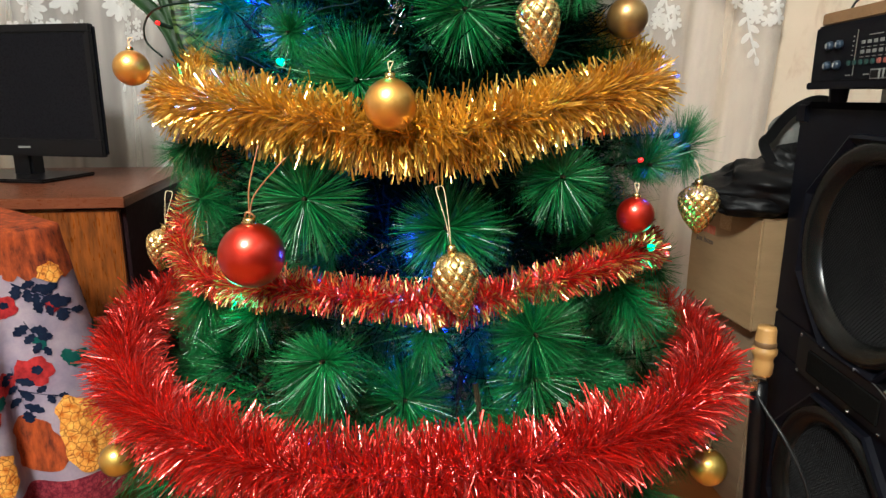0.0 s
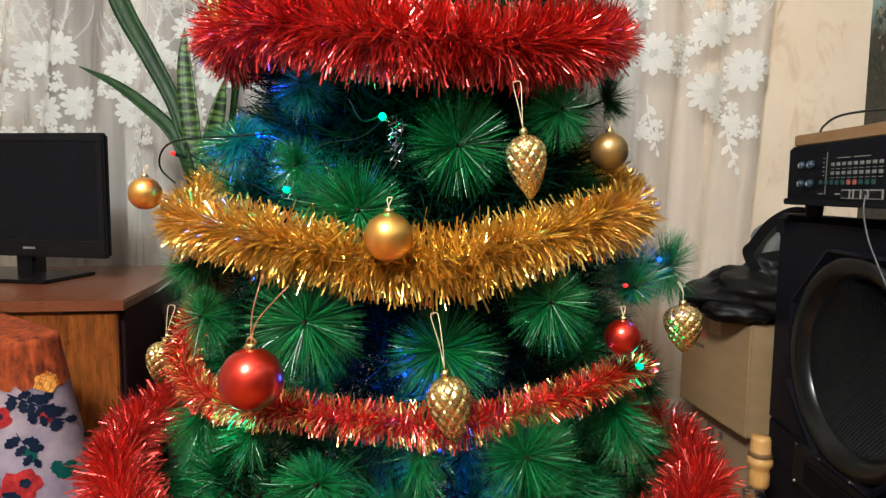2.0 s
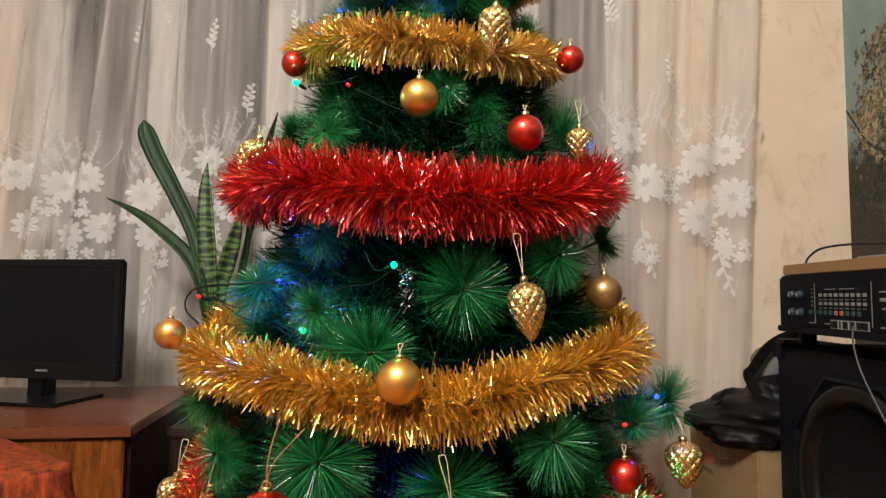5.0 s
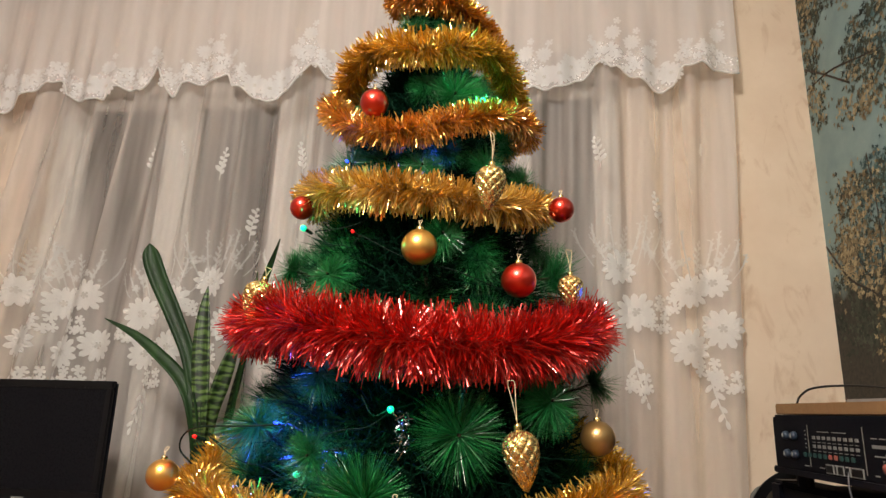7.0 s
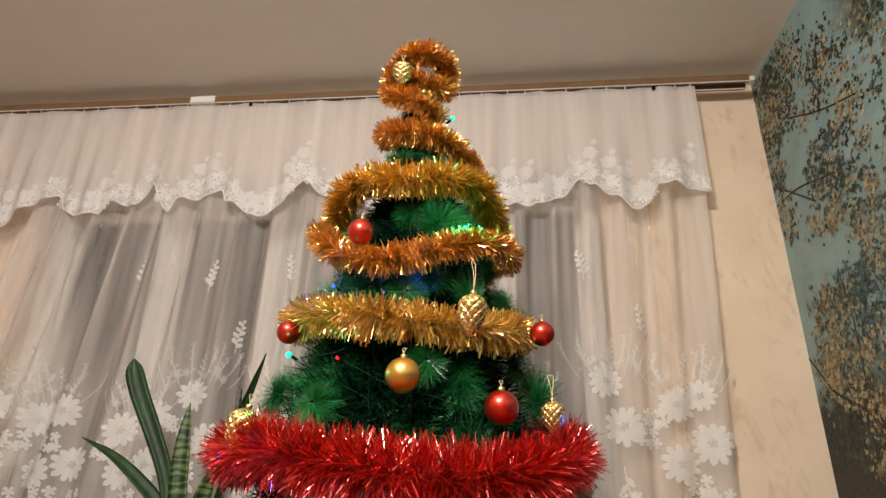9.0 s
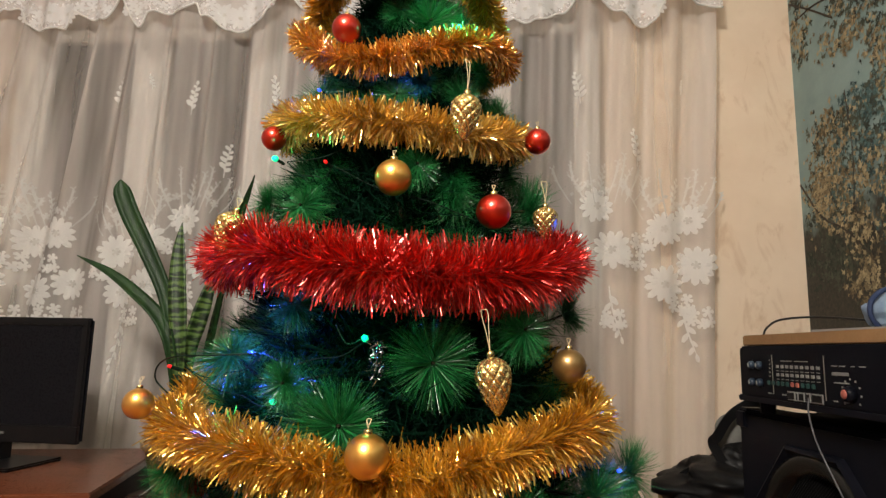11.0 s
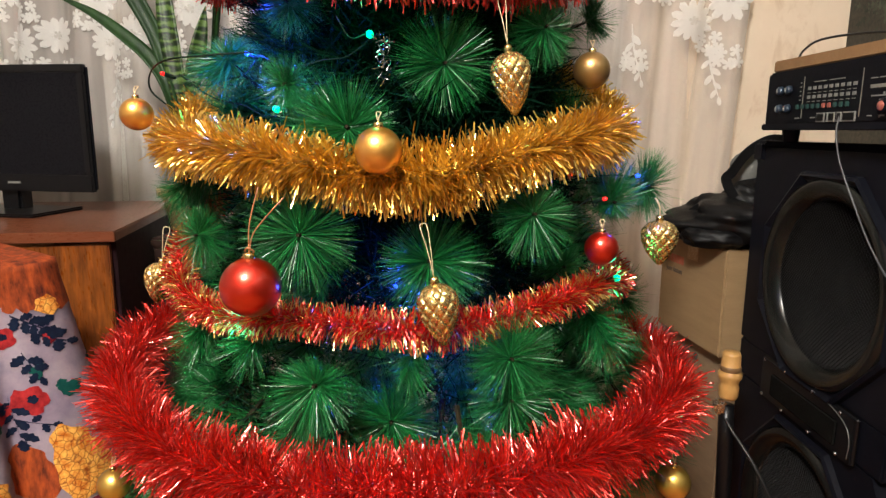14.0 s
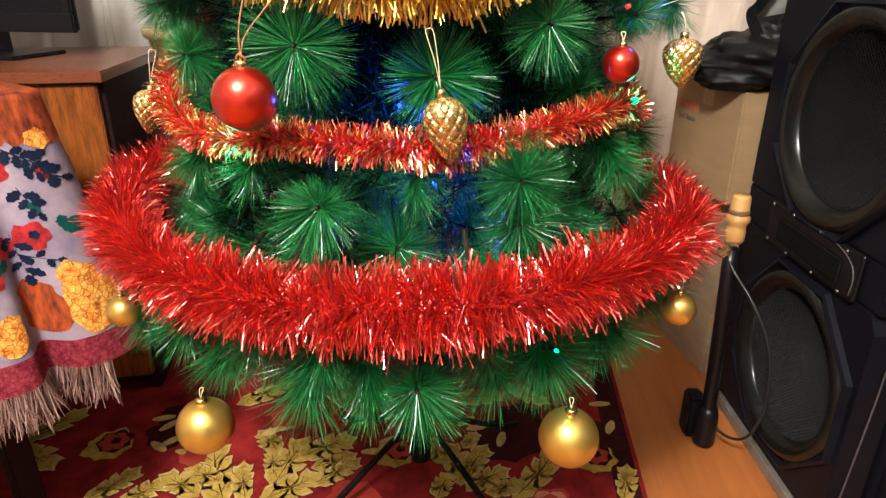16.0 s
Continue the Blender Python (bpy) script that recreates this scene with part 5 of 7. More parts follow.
# ---- tinsel garlands ----
def garland(label, ctrl, reach, count, mats, thick=0.0013, seed=0, gravity=0.18, tip_index=False):
    """A brush of foil strips round a cord. ctrl: angle, radius, height."""
    q = np.random.default_rng(seed)
    count = int(count * 1.35)
    c = np.array(ctrl, float)
    pts = smooth_path(c, 14)
    a = np.radians(pts[:, 0])
    p = np.stack([AX + pts[:, 1] * np.sin(a), AY - pts[:, 1] * np.cos(a), pts[:, 2]], 1)
    step = np.linalg.norm(np.diff(p, axis=0), axis=1)
    s = np.concatenate([[0], np.cumsum(step)])
    u = q.uniform(0, s[-1], count)
    base = np.stack([np.interp(u, s, p[:, k]) for k in range(3)], 1)
    tg = np.gradient(p, s, axis=0)
    tan = np.stack([np.interp(u, s, tg[:, k]) for k in range(3)], 1)
    way = q.normal(size=(count, 3))
    way -= tan * np.sum(way * tan, 1)[:, None] / np.sum(tan * tan, 1)[:, None]
    way /= np.linalg.norm(way, axis=1)[:, None]
    base = base + q.normal(0, 0.09 * reach, (count, 3))
    # strips lie over in clumps along and round the cord
    up = np.cross(tan, way)
    sector = np.floor((np.arctan2(way[:, 2], way[:, 0] - way[:, 1]) + np.pi) / 0.7).astype(int)
    clump = (np.floor(u / 0.009).astype(int) * 11 + sector) % 4096
    lean_to, turn_to, size_to = q.normal(0, 0.26, 4096), q.normal(0, 0.18, 4096), q.normal(0, 0.06, 4096)
    way = way + tan * (lean_to[clump] + q.normal(0, 0.24, count))[:, None] + up * (turn_to[clump] + q.normal(0, 0.12, count))[:, None]
    way /= np.linalg.norm(way, axis=1)[:, None]
    ln = reach * np.clip(q.normal(0.92, 0.09, count) + size_to[clump], 0.5, 1.14) * (1 + 0.05 * np.sin(u * 31))
    droop = q.normal(0, 0.035, (count, 3)) + np.array([0, 0, -0.2 * gravity])
    way = way + np.array([0, 0, -0.8 * gravity])
    # foil is cut across the cord, so that its flat side faces outwards, more or less
    along = tan / (np.linalg.norm(tan, axis=1)[:, None] + 1e-9) + q.normal(0, 0.55, (4096, 3))[clump] + q.normal(0, 0.22, (count, 3))
    v, f, row = twisted_strips(base, way, ln, thick * 0.85 * q.uniform(0.45, 1.4, count), droop, q.normal(0, 0.5, count), q, 3, along)
    ob = thing("tinsel_garland", label, "garland", group="garlands on the tree")
    idx = ((row == 1) & np.repeat(q.random(count) < 0.42, 2)).astype(int) if tip_index else (np.repeat(q.random(count) < 0.12, 2).astype(int) if len(mats) > 1 else None)
    piece("foil_brush", quads_mesh("foil_brush", v, f, mats, False, idx), ob)
    tv, tf = tube(p[::3], 0.0008, 5)
    piece("cord", ngon_mesh("cord", tv, tf, mats[0], True), ob)
    return ob


for label, ctrl, reach, count, mats, thick, seed, gravity, tips in GARLANDS:
    garland(label, ctrl, reach, count, mats, thick, seed, gravity, tips)


# ---- ornaments ----
def hanger(ob, top, spread=0.012, height=0.035):
    tube_part("thread", [(0, 0, top), (-spread * 0.5, 0.0, top + height * 0.5), (-spread, 0.004, top + height), (0, 0.006, top + height * 1.06), (spread, 0.004, top + height), (spread * 0.4, 0, top + height * 0.5), (0, 0, top)], 0.00055, THREAD, ob, "", 5, 5)


def ball(at, d, mat, label, height=0.009):
    ob = thing("bauble", label, "bauble", at, group="baubles on the tree")
    r = d / 2
    part("sphere", lathe([(r * math.sin(math.pi * k / 24), -r * math.cos(math.pi * k / 24)) for k in range(25)], 40), mat, ob, "", True)
    part("cap", lathe([(r * 0.20, r * 0.955), (r * 0.21, r * 0.99), (r * 0.20, r * 1.13), (r * 0.16, r * 1.17), (0, r * 1.18)], 18), CAP_GOLD, ob, "crimped gold cap", True)
    if height:
        hanger(ob, r * 1.17, 0.0022, height)
    return ob


def cone(at, w, h, label, turn=0, height=0.04, tilt=0, mat=CONE_GOLD):
    """A pine-cone ornament with diamond scales that stand proud."""
    ob = thing("cone_ornament", label, "cone ornament", at, group="cone ornaments on the tree")
    ob.matrix_basis = pose(*at, 0, tilt, 0) @ pose(0, 0, 0, 0, 0, turn)
    nz, na, rows, cols = 60, 90, 8, 9
    v, f = [], []
    for i in range(nz + 1):
        t = i / nz
        body = math.sin(math.pi * min(1, 0.02 + t) ** 0.62) ** 0.75 if t < 1 else 0.0
        body = max(0.02, (1 - (1 - min(1, t / 0.30)) ** 2) ** 0.5 if t < 0.30 else math.cos(math.pi / 2 * (t - 0.30) / 0.72) ** 0.8)
        for k in range(na):
            u = k / na
            p, m = (u * cols + t * rows * 0.5) % 1, (u * cols - t * rows * 0.5) % 1
            e = min(p, 1 - p, m, 1 - m)
            scale = min(1.0, e / 0.17)
            r = w / 2 * body * (0.855 + 0.115 * scale * scale * (3 - 2 * scale) + 0.06 * (1 - (p + 1 - m) / 2) * scale)
            v.append((r * math.cos(2 * math.pi * u), r * math.sin(2 * math.pi * u), h * (0.5 - t)))
    for i in range(nz):
        for k in range(na):
            j = (k + 1) % na
            f.append((i * na + k, (i + 1) * na + k, (i + 1) * na + j, i * na + j))
    f.append(tuple(range(na)))
    f.append(tuple(nz * na + k for k in range(na))[::-1])
    piece("scaled_body", ngon_mesh("scaled_body", v, f, mat, True), ob)
    part("cap", lathe([(w * 0.10, h * 0.49), (w * 0.11, h * 0.54), (w * 0.10, h * 0.60), (0, h * 0.62)], 14), CAP_GOLD, ob, "small gold cap", True)
    hanger(ob, h * 0.61, 0.004, height)
    return ob


for row in BAUBLES:
    ball(*row)
for row in CONES:
    cone(*row)

RIBBON = surface("copper_ribbon", (0.42, 0.16, 0.07), (0.55, 0.26, 0.12), 60, 0.4, 0.5)
# ribbon of the large red bauble
ribbon = thing("ribbon", "thin copper-gold ribbon tied above the red bauble", "ribbon")
tube_part("ribbon_strand", [(-0.235, 0.520, 0.859), (-0.230, 0.522, 0.879), (-0.211, 0.526, 0.902), (-0.202, 0.530, 0.912)], 0.0007, RIBBON, ribbon)
tube_part("ribbon_strand", [(-0.235, 0.520, 0.859), (-0.234, 0.522, 0.887), (-0.226, 0.528, 0.922)], 0.0007, RIBBON, ribbon)
tube_part("ribbon_strand", [(-0.239, 0.520, 0.861), (-0.235, 0.517, 0.865), (-0.230, 0.520, 0.861), (-0.235, 0.522, 0.858), (-0.242, 0.519, 0.855)], 0.0009, RIBBON, ribbon)

# ---- string lights ----
GLOWS = {"green": ((0.01, 0.75, 0.32), 1.3), "blue": ((0.02, 0.07, 1.0), 2.6), "red": ((1.0, 0.02, 0.02), 0.8)}
GLOW_MATS = {k: glow(k + "_led", c, s) for k, (c, s) in GLOWS.items()}
lights = thing("string_lights", "string of tiny coloured lights on a dark green cord", "string lights", group="")
LEDS = (("blue", -28.5, 1.056, 0.280, 0.60), ("green", 0.3, 1.075, 0.244, 0.06), ("blue", 6.4, 0.806, 0.262, 0.22), ("green", 59, 0.801, 0.332, 0.03), ("blue", 61.6, 0.924, 0.345, 0.06), ("red", -47, 1.037, 0.33, 0.008),
        ("red", 48, 0.903, 0.345, 0.012), ("green", -36.4, 1.309, 0.235, 0.14), ("red", -20.3, 1.304, 0.205, 0.02), ("green", 36.9, 1.524, 0.160, 0.12), ("green", 51.3, 1.784, 0.086, 0.04), ("blue", 58.5, 1.228, 0.262, 0.012),
        ("blue", -39, 1.431, 0.165, 0.04), ("green", -27.4, 0.998, 0.245, 0.03), ("green", 31.9, 0.562, 0.385, 0.01), ("blue", 15, 0.716, 0.245, 0.36), ("green", -27, 0.761, 0.315, 0.06), ("blue", 12, 1.43, 0.12, 0.05))
for hue, az, z, r, power in LEDS:
    p = round_tree(az, r, z)
    m = Matrix.Translation(p) @ Vector((math.sin(radians(az)), -math.cos(radians(az)), 0.3)).to_track_quat("Z", "Y").to_matrix().to_4x4()
    wide = 0.0040 if hue == "green" and power > 0.025 else 0.0022
    part("bulb", lathe([(0, 1.3 * wide), (0.65 * wide, 1.07 * wide), (wide, 0.4 * wide), (wide, -0.002), (0, -0.002)], 12, m), GLOW_MATS[hue], lights, hue + " glowing bulb", True)
    part("socket", lathe([(0.0022, -0.0015), (0.0024, -0.012), (0.0014, -0.015), (0, -0.015)], 8, m), CABLE_GREEN, lights)
    d = bpy.data.lights.new(hue + "_led", "POINT")
    d.energy, d.color, d.shadow_soft_size = power * (2.0 if hue == "blue" else 1.8 if hue == "green" else 0.8), GLOWS[hue][0], 0.012
    lo = new(hue + "_led", d)
    lo.location = p + Vector((math.sin(radians(az)), -math.cos(radians(az)), 0.2)) * (-0.010 if hue == "blue" and power > 0.1 else 0.014)
# the cord loops from bulb to bulb, sagging a little into the branches
order = sorted(LEDS, key=lambda e: e[2])
for (h1, a1, z1, r1, _), (h2, a2, z2, r2, _) in zip(order, order[1:]):
    p1, p2 = round_tree(a1, r1 - 0.018, z1), round_tree(a2, r2 - 0.018, z2)
    pm = round_tree((a1 + a2) / 2, max(0.03, (r1 + r2) / 2 - 0.03), (z1 + z2) / 2 - 0.015)
    tube_part("cord", [p1, (p1 + pm) / 2 + Vector((0, 0, -0.01)), pm, (p2 + pm) / 2 + Vector((0, 0, -0.008)), p2], 0.0008, CABLE_GREEN, lights, "", 5, 5)
tube_part("cord", [round_tree(-50, 0.325, 1.004), round_tree(-52, 0.338, 1.020), round_tree(-49, 0.340, 1.038), round_tree(-42, 0.335, 1.049), round_tree(-32, 0.315, 1.052), round_tree(-24, 0.29, 1.055)], 0.0011, CABLE_GREEN, lights, "", 6, 6)
tube_part("cord", [round_tree(-6, 0.27, 1.09), round_tree(-3, 0.27, 1.068), round_tree(0, 0.255, 1.074)], 0.0007, CABLE_GREEN, lights, "", 5, 6)

SILVER = strand_material("silver_foil", (0.22, 0.22, 0.22), (0.60, 0.60, 0.58), 0.25, 0.9, 0.5, 0.0, 0.4)
q = np.random.default_rng(77)
scrap = thing("foil_scrap", "small crumpled scrap of silver foil caught in the needles", "foil scrap")
base = np.array(round_tree(4, 0.255, 1.048)) + np.stack([q.normal(0, 0.004, 70), q.normal(0, 0.004, 70), q.uniform(-0.022, 0.024, 70)], 1)
v, f, _ = twisted_strips(base, q.normal(0, 1, (70, 3)) + np.array([0, -0.3, 0.2]), q.uniform(0.005, 0.012, 70), q.uniform(0.0008, 0.0016, 70), q.normal(0, 0.2, (70, 3)), q.normal(0, 2, 70), q)
piece("crumpled_foil", quads_mesh("crumpled_foil", v, f, [SILVER], True), scrap)

# ---- cabinet, television and plant ----
CAB = pose(-0.808, 1.187, 0, 0, 0, 15)
cab = thing("tv_cabinet", "brown veneered cabinet with an orange-grained door", "cabinet")
cab.matrix_basis = CAB
part("top", box(1.25, 0.60, 0.022, (-0.615, 0.290, 0.754), 0.003), CABINET_TOP, cab, "red-brown veneered top")
part("light_strip", box(1.10, 0.004, 0.004, (-0.66, -0.004, 0.7405), 0.0005), BOARD, cab, "pale worn strip under the top")
part("edge_band", box(1.25, 0.004, 0.020, (-0.615, -0.0125, 0.754), 0.001), CABINET_TOP, cab)
part("side", box(0.018, 0.56, 0.735, (-0.009, 0.30, 0.3755), 0.002), DARK_WOOD, cab, "dark side panel")
part("side", box(0.018, 0.56, 0.735, (-1.221, 0.30, 0.3755), 0.002), DARK_WOOD, cab, "dark side panel")
part("back", box(1.19, 0.008, 0.70, (-0.615, 0.575, 0.39), 0.001), DARK_WOOD, cab)
for k in range(3):
    d = part("door", box(0.395, 0.018, 0.682, (-0.205 - 0.40 * k, 0.008, 0.3975), 0.003), OAK, cab, "orange-grained wooden door")
    part("handle", box(0.012, 0.016, 0.09, (-0.392 - 0.40 * k, -0.009, 0.45), 0.004), STEEL, d, "steel handle")
part("plinth", box(1.19, 0.50, 0.05, (-0.615, 0.30, 0.035), 0.002), DARK_WOOD, cab)

tv = thing("television", "black flat television, switched off, on a glossy foot", "television", (-1.235, 1.423, -0.005), -3)
part("casing", box(0.496, 0.018, 0.304, (0, 0.014, 0.978), 0.006, 3), BLACK_MATT, tv)
part("bezel", box(0.496, 0.010, 0.020, (0, 0.002, 1.120), 0.003), BLACK_GLOSS, tv)
part("bezel", box(0.496, 0.010, 0.044, (0, 0.002, 0.848), 0.003), BLACK_GLOSS, tv)
for sx in (-1, 1):
    part("bezel", box(0.020, 0.010, 0.240, (sx * 0.238, 0.002, 0.990), 0.003), BLACK_GLOSS, tv)
part("screen", box(0.456, 0.006, 0.240, (0, 0.004, 0.990), 0), SCREEN, tv, "dark switched-off screen")
part("logo_bar", box(0.034, 0.002, 0.005, (0.035, -0.0035, 0.848), 0), PANEL_WHITE, tv, "small pale maker's mark")
part("neck", box(0.055, 0.045, 0.060, (0, 0.040, 0.802), 0.006), BLACK_GLOSS, tv)
part("foot", box(0.28, 0.18, 0.009, (0, 0.010, 0.7745), 0.004), BLACK_GLOSS, tv, "glossy black foot plate")
remote = thing("remote_control", "grey and black remote control lying on the cabinet", "remote control", (-1.33, 1.27, 0.7655), 20)
part("body", box(0.17, 0.045, 0.016, (0, 0, 0.008), 0.005, 3), BLACK_MATT, remote)
for k in range(8):
    for j in range(3):
        part("button", box(0.009, 0.007, 0.003, (-0.065 + 0.017 * k, -0.013 + 0.013 * j, 0.0172), 0.001), CABLE_GREY, remote)
case = thing("disc_case", "flat grey disc case on the cabinet", "case", (-1.52, 1.25, 0.7655), 12)
part("cover", box(0.14, 0.12, 0.012, (0, 0, 0.006), 0.002), GREY_METAL, case)

stool = thing("plant_stool", "small wooden stool under the potted plant, boarded and darkened for shade", "stool", (-0.775, 1.50, 0))
part("seat", box(0.17, 0.17, 0.025, (0, 0, 0.6975), 0.006), STOOL_SHADED, stool)
for sx in (-1, 1):
    for sy in (-1, 1):
        part("leg", box(0.028, 0.028, 0.685, (sx * 0.065, sy * 0.065, 0.3425), 0.004), STOOL_SHADED, stool)
# boards added to close the open legs with darkness
for a in range(4):
    part("shade_board", box(0.112, 0.010, 0.640, (0, -0.066, 0.350), 0.002, m=pose(0, 0, 0, 0, 0, 90 * a)), STOOL_SHADED, stool)
plant = thing("potted_plant", "snake plant with dark banded sword leaves in a cream pot", "plant", (-0.775, 1.50, 0.71))
part("pot", lathe([(0, 0), (0.055, 0), (0.060, 0.006), (0.080, 0.095), (0.090, 0.100), (0.092, 0.118), (0.086, 0.122), (0.078, 0.118), (0.074, 0.09), (0, 0.09)], 36), POT, plant, "cream clay pot", True)
part("soil", lathe([(0, 0.108), (0.04, 0.106), (0.077, 0.100), (0.076, 0.095), (0, 0.092)], 24), SOIL, plant)


def sword(points, width, face, peak):
    """A folded sword leaf along the points; face: the way its flat side looks."""
    p = smooth_path(points, 7)
    t = np.gradient(p, axis=0)
    v, f = [], []
    n = len(p)
    for i in range(n):
        s = i / (n - 1)
        w = width * (0.28 + 0.72 * math.sin(math.pi * min(1, s / peak) / 2) ** 1.5) * (1 - max(0, (s - peak) / (1 - peak)) ** 2.2) + 0.0008
        side = np.cross(t[i], face)
        side /= np.linalg.norm(side)
        nrm = np.cross(side, t[i])
        nrm /= np.linalg.norm(nrm)
        for k in (-1, -0.5, 0, 0.5, 1):
            v.append(p[i] + side * w * k + nrm * w * 0.45 * abs(k) ** 1.5)
        for k in (1, 0.5, 0, -0.5, -1):
            v.append(p[i] + side * w * k * 0.98 + nrm * (w * 0.45 * abs(k) ** 1.5 - 0.0035 * (1 - 0.8 * abs(k))))
    for i in range(n - 1):
        for k in range(10):
            j = (k + 1) % 10
            f.append((i * 10 + k, i * 10 + j, (i + 1) * 10 + j, (i + 1) * 10 + k))
    f.append(tuple(range(10))[::-1])
    f.append(tuple((n - 1) * 10 + k for k in range(10)))
    return v, f


PLANT_AT = np.array((-0.775, 1.50, 0.71))
for number, (pts, w, face, peak) in enumerate(((((-0.785, 1.49, 0.80), (-0.782, 1.46, 0.95), (-0.787, 1.45, 1.052), (-0.822, 1.45, 1.188), (-0.880, 1.45, 1.302), (-0.932, 1.45, 1.391), (-0.962, 1.45, 1.453), (-0.974, 1.45, 1.492)), 0.023, (0.35, -0.94, 0), 0.80),
                     (((-0.79, 1.49, 0.80), (-0.782, 1.46, 0.95), (-0.796, 1.44, 1.066), (-0.831, 1.44, 1.132), (-0.892, 1.44, 1.187), (-0.970, 1.44, 1.242), (-1.063, 1.44, 1.287)), 0.0165, (0.3, -0.8, 0.5), 0.55),
                     (((-0.77, 1.50, 0.80), (-0.768, 1.46, 0.95), (-0.772, 1.45, 1.053), (-0.780, 1.45, 1.133), (-0.789, 1.45, 1.217), (-0.794, 1.45, 1.303), (-0.794, 1.45, 1.376)), 0.0225, (0.1, -1, 0), 0.58),
                     (((-0.765, 1.50, 0.80), (-0.760, 1.47, 0.95), (-0.752, 1.46, 1.053), (-0.736, 1.46, 1.121), (-0.718, 1.46, 1.190), (-0.700, 1.46, 1.260)), 0.020, (0.5, -0.85, 0), 0.60),
                     (((-0.75, 1.51, 0.80), (-0.72, 1.50, 1.05), (-0.675, 1.48, 1.330), (-0.652, 1.48, 1.420), (-0.622, 1.48, 1.512)), 0.012, (0.9, -0.4, 0), 0.6),
                     (((-0.755, 1.51, 0.80), (-0.73, 1.50, 1.05), (-0.685, 1.49, 1.27), (-0.675, 1.48, 1.42)), 0.009, (0.9, -0.3, 0), 0.6))):
    v, f = sword([np.array(p) - PLANT_AT for p in pts], w, np.array(face, float), peak)
    piece("leaf", ngon_mesh("leaf", v, f, LEAF if number in (2, 3, 5) else LEAF_PLAIN, True), plant)

# ---- the table under the flowered shawl ----
TABLE = pose(-1.01, 0.706, 0, 0, 0, -30)
table = thing("side_table", "dark wooden side table under a flowered shawl", "table")
table.matrix_basis = TABLE
part("tabletop", box(0.49, 0.54, 0.025, (0, 0, 0.763), 0.005), DARK_WOOD, table)
for sx in (-1, 1):
    for sy in (-1, 1):
        part("leg", box(0.04, 0.04, 0.75, (sx * 0.13, sy * 0.15, 0.375), 0.004), DARK_WOOD, table)

SHAWL_WHITE = surface("shawl_cotton", (0.14, 0.11, 0.185), (0.36, 0.295, 0.325), 11, 0.85, 0, 0.4, None, 600, spec=0.1)
SHAWL_NAVY = surface("shawl_navy", (0.003, 0.006, 0.020), (0.008, 0.014, 0.034), 50, 0.85, 0, 0.4, None, 600, spec=0.1)
SHAWL_TEAL = surface("shawl_teal", (0.003, 0.045, 0.040), (0.008, 0.075, 0.058), 50, 0.85, 0, 0.4, None, 600, spec=0.1)


def mottled(name, c1, c2, line, scale):
    """Printed patches of two tones with dark drawn lines between them."""
    m, t, b = nodes_of(name)
    big, cell = tex(t, scale * 0.8, 4, 0.65), tex(t, scale, kind="ShaderNodeTexVoronoi")
    cell.feature = "DISTANCE_TO_EDGE"
    tone = ramp(t, big.outputs["Fac"], [(0.35, c1), (0.65, c2)])
    warp = tex(t, scale * 0.5, 3, 0.6)
    shift = t.nodes.new("ShaderNodeMixRGB")
    shift.blend_type = "ADD"
    shift.inputs[0].default_value = 0.008
    t.links.new(cell.inputs["Vector"].links[0].from_socket, shift.inputs[1]), t.links.new(warp.outputs["Color"], shift.inputs[2])
    t.links.new(shift.outputs[0], cell.inputs["Vector"])
    ink = ramp(t, cell.outputs["Distance"], [(0.0, (0.8, 0.8, 0.8)), (0.09, (0, 0, 0))])
    mix = t.nodes.new("ShaderNodeMixRGB")
    t.links.new(ink.outputs[0], mix.inputs[0]), t.links.new(tone.outputs[0], mix.inputs[1])
    mix.inputs[2].default_value = (*line, 1)
    t.links.new(mix.outputs[0], b.inputs["Base Color"])
    b.inputs["Roughness"].default_value = 0.85
    b.inputs["Specular IOR Level"].default_value = 0.1
    return m


SHAWL_PALM = mottled("shawl_palm", (0.50, 0.13, 0.010), (0.86, 0.46, 0.10), (0.12, 0.022, 0.006), 105)
SHAWL_ROSE = surface("shawl_rose", (0.10, 0.004, 0.008), (0.44, 0.030, 0.030), 60, 0.85, 0, 0.4, None, 600, spec=0.1)
SHAWL_BROWN = surface("shawl_brown", (0.035, 0.004, 0.005), (0.42, 0.075, 0.014), 55, 0.7, 0, 0.5, (1.6, 1.6, 0.45), 600, spec=0.2)
SHAWL_BAND = mottled("shawl_band", (0.10, 0.006, 0.016), (0.27, 0.036, 0.048), (0.07, 0.006, 0.014), 150)
FRINGE = strand_material("fringe_thread", (0.16, 0.085, 0.075), (0.40, 0.25, 0.21), 0.9, 0.0, 0.1)

HX, HY, RC = 0.252, 0.277, 0.035


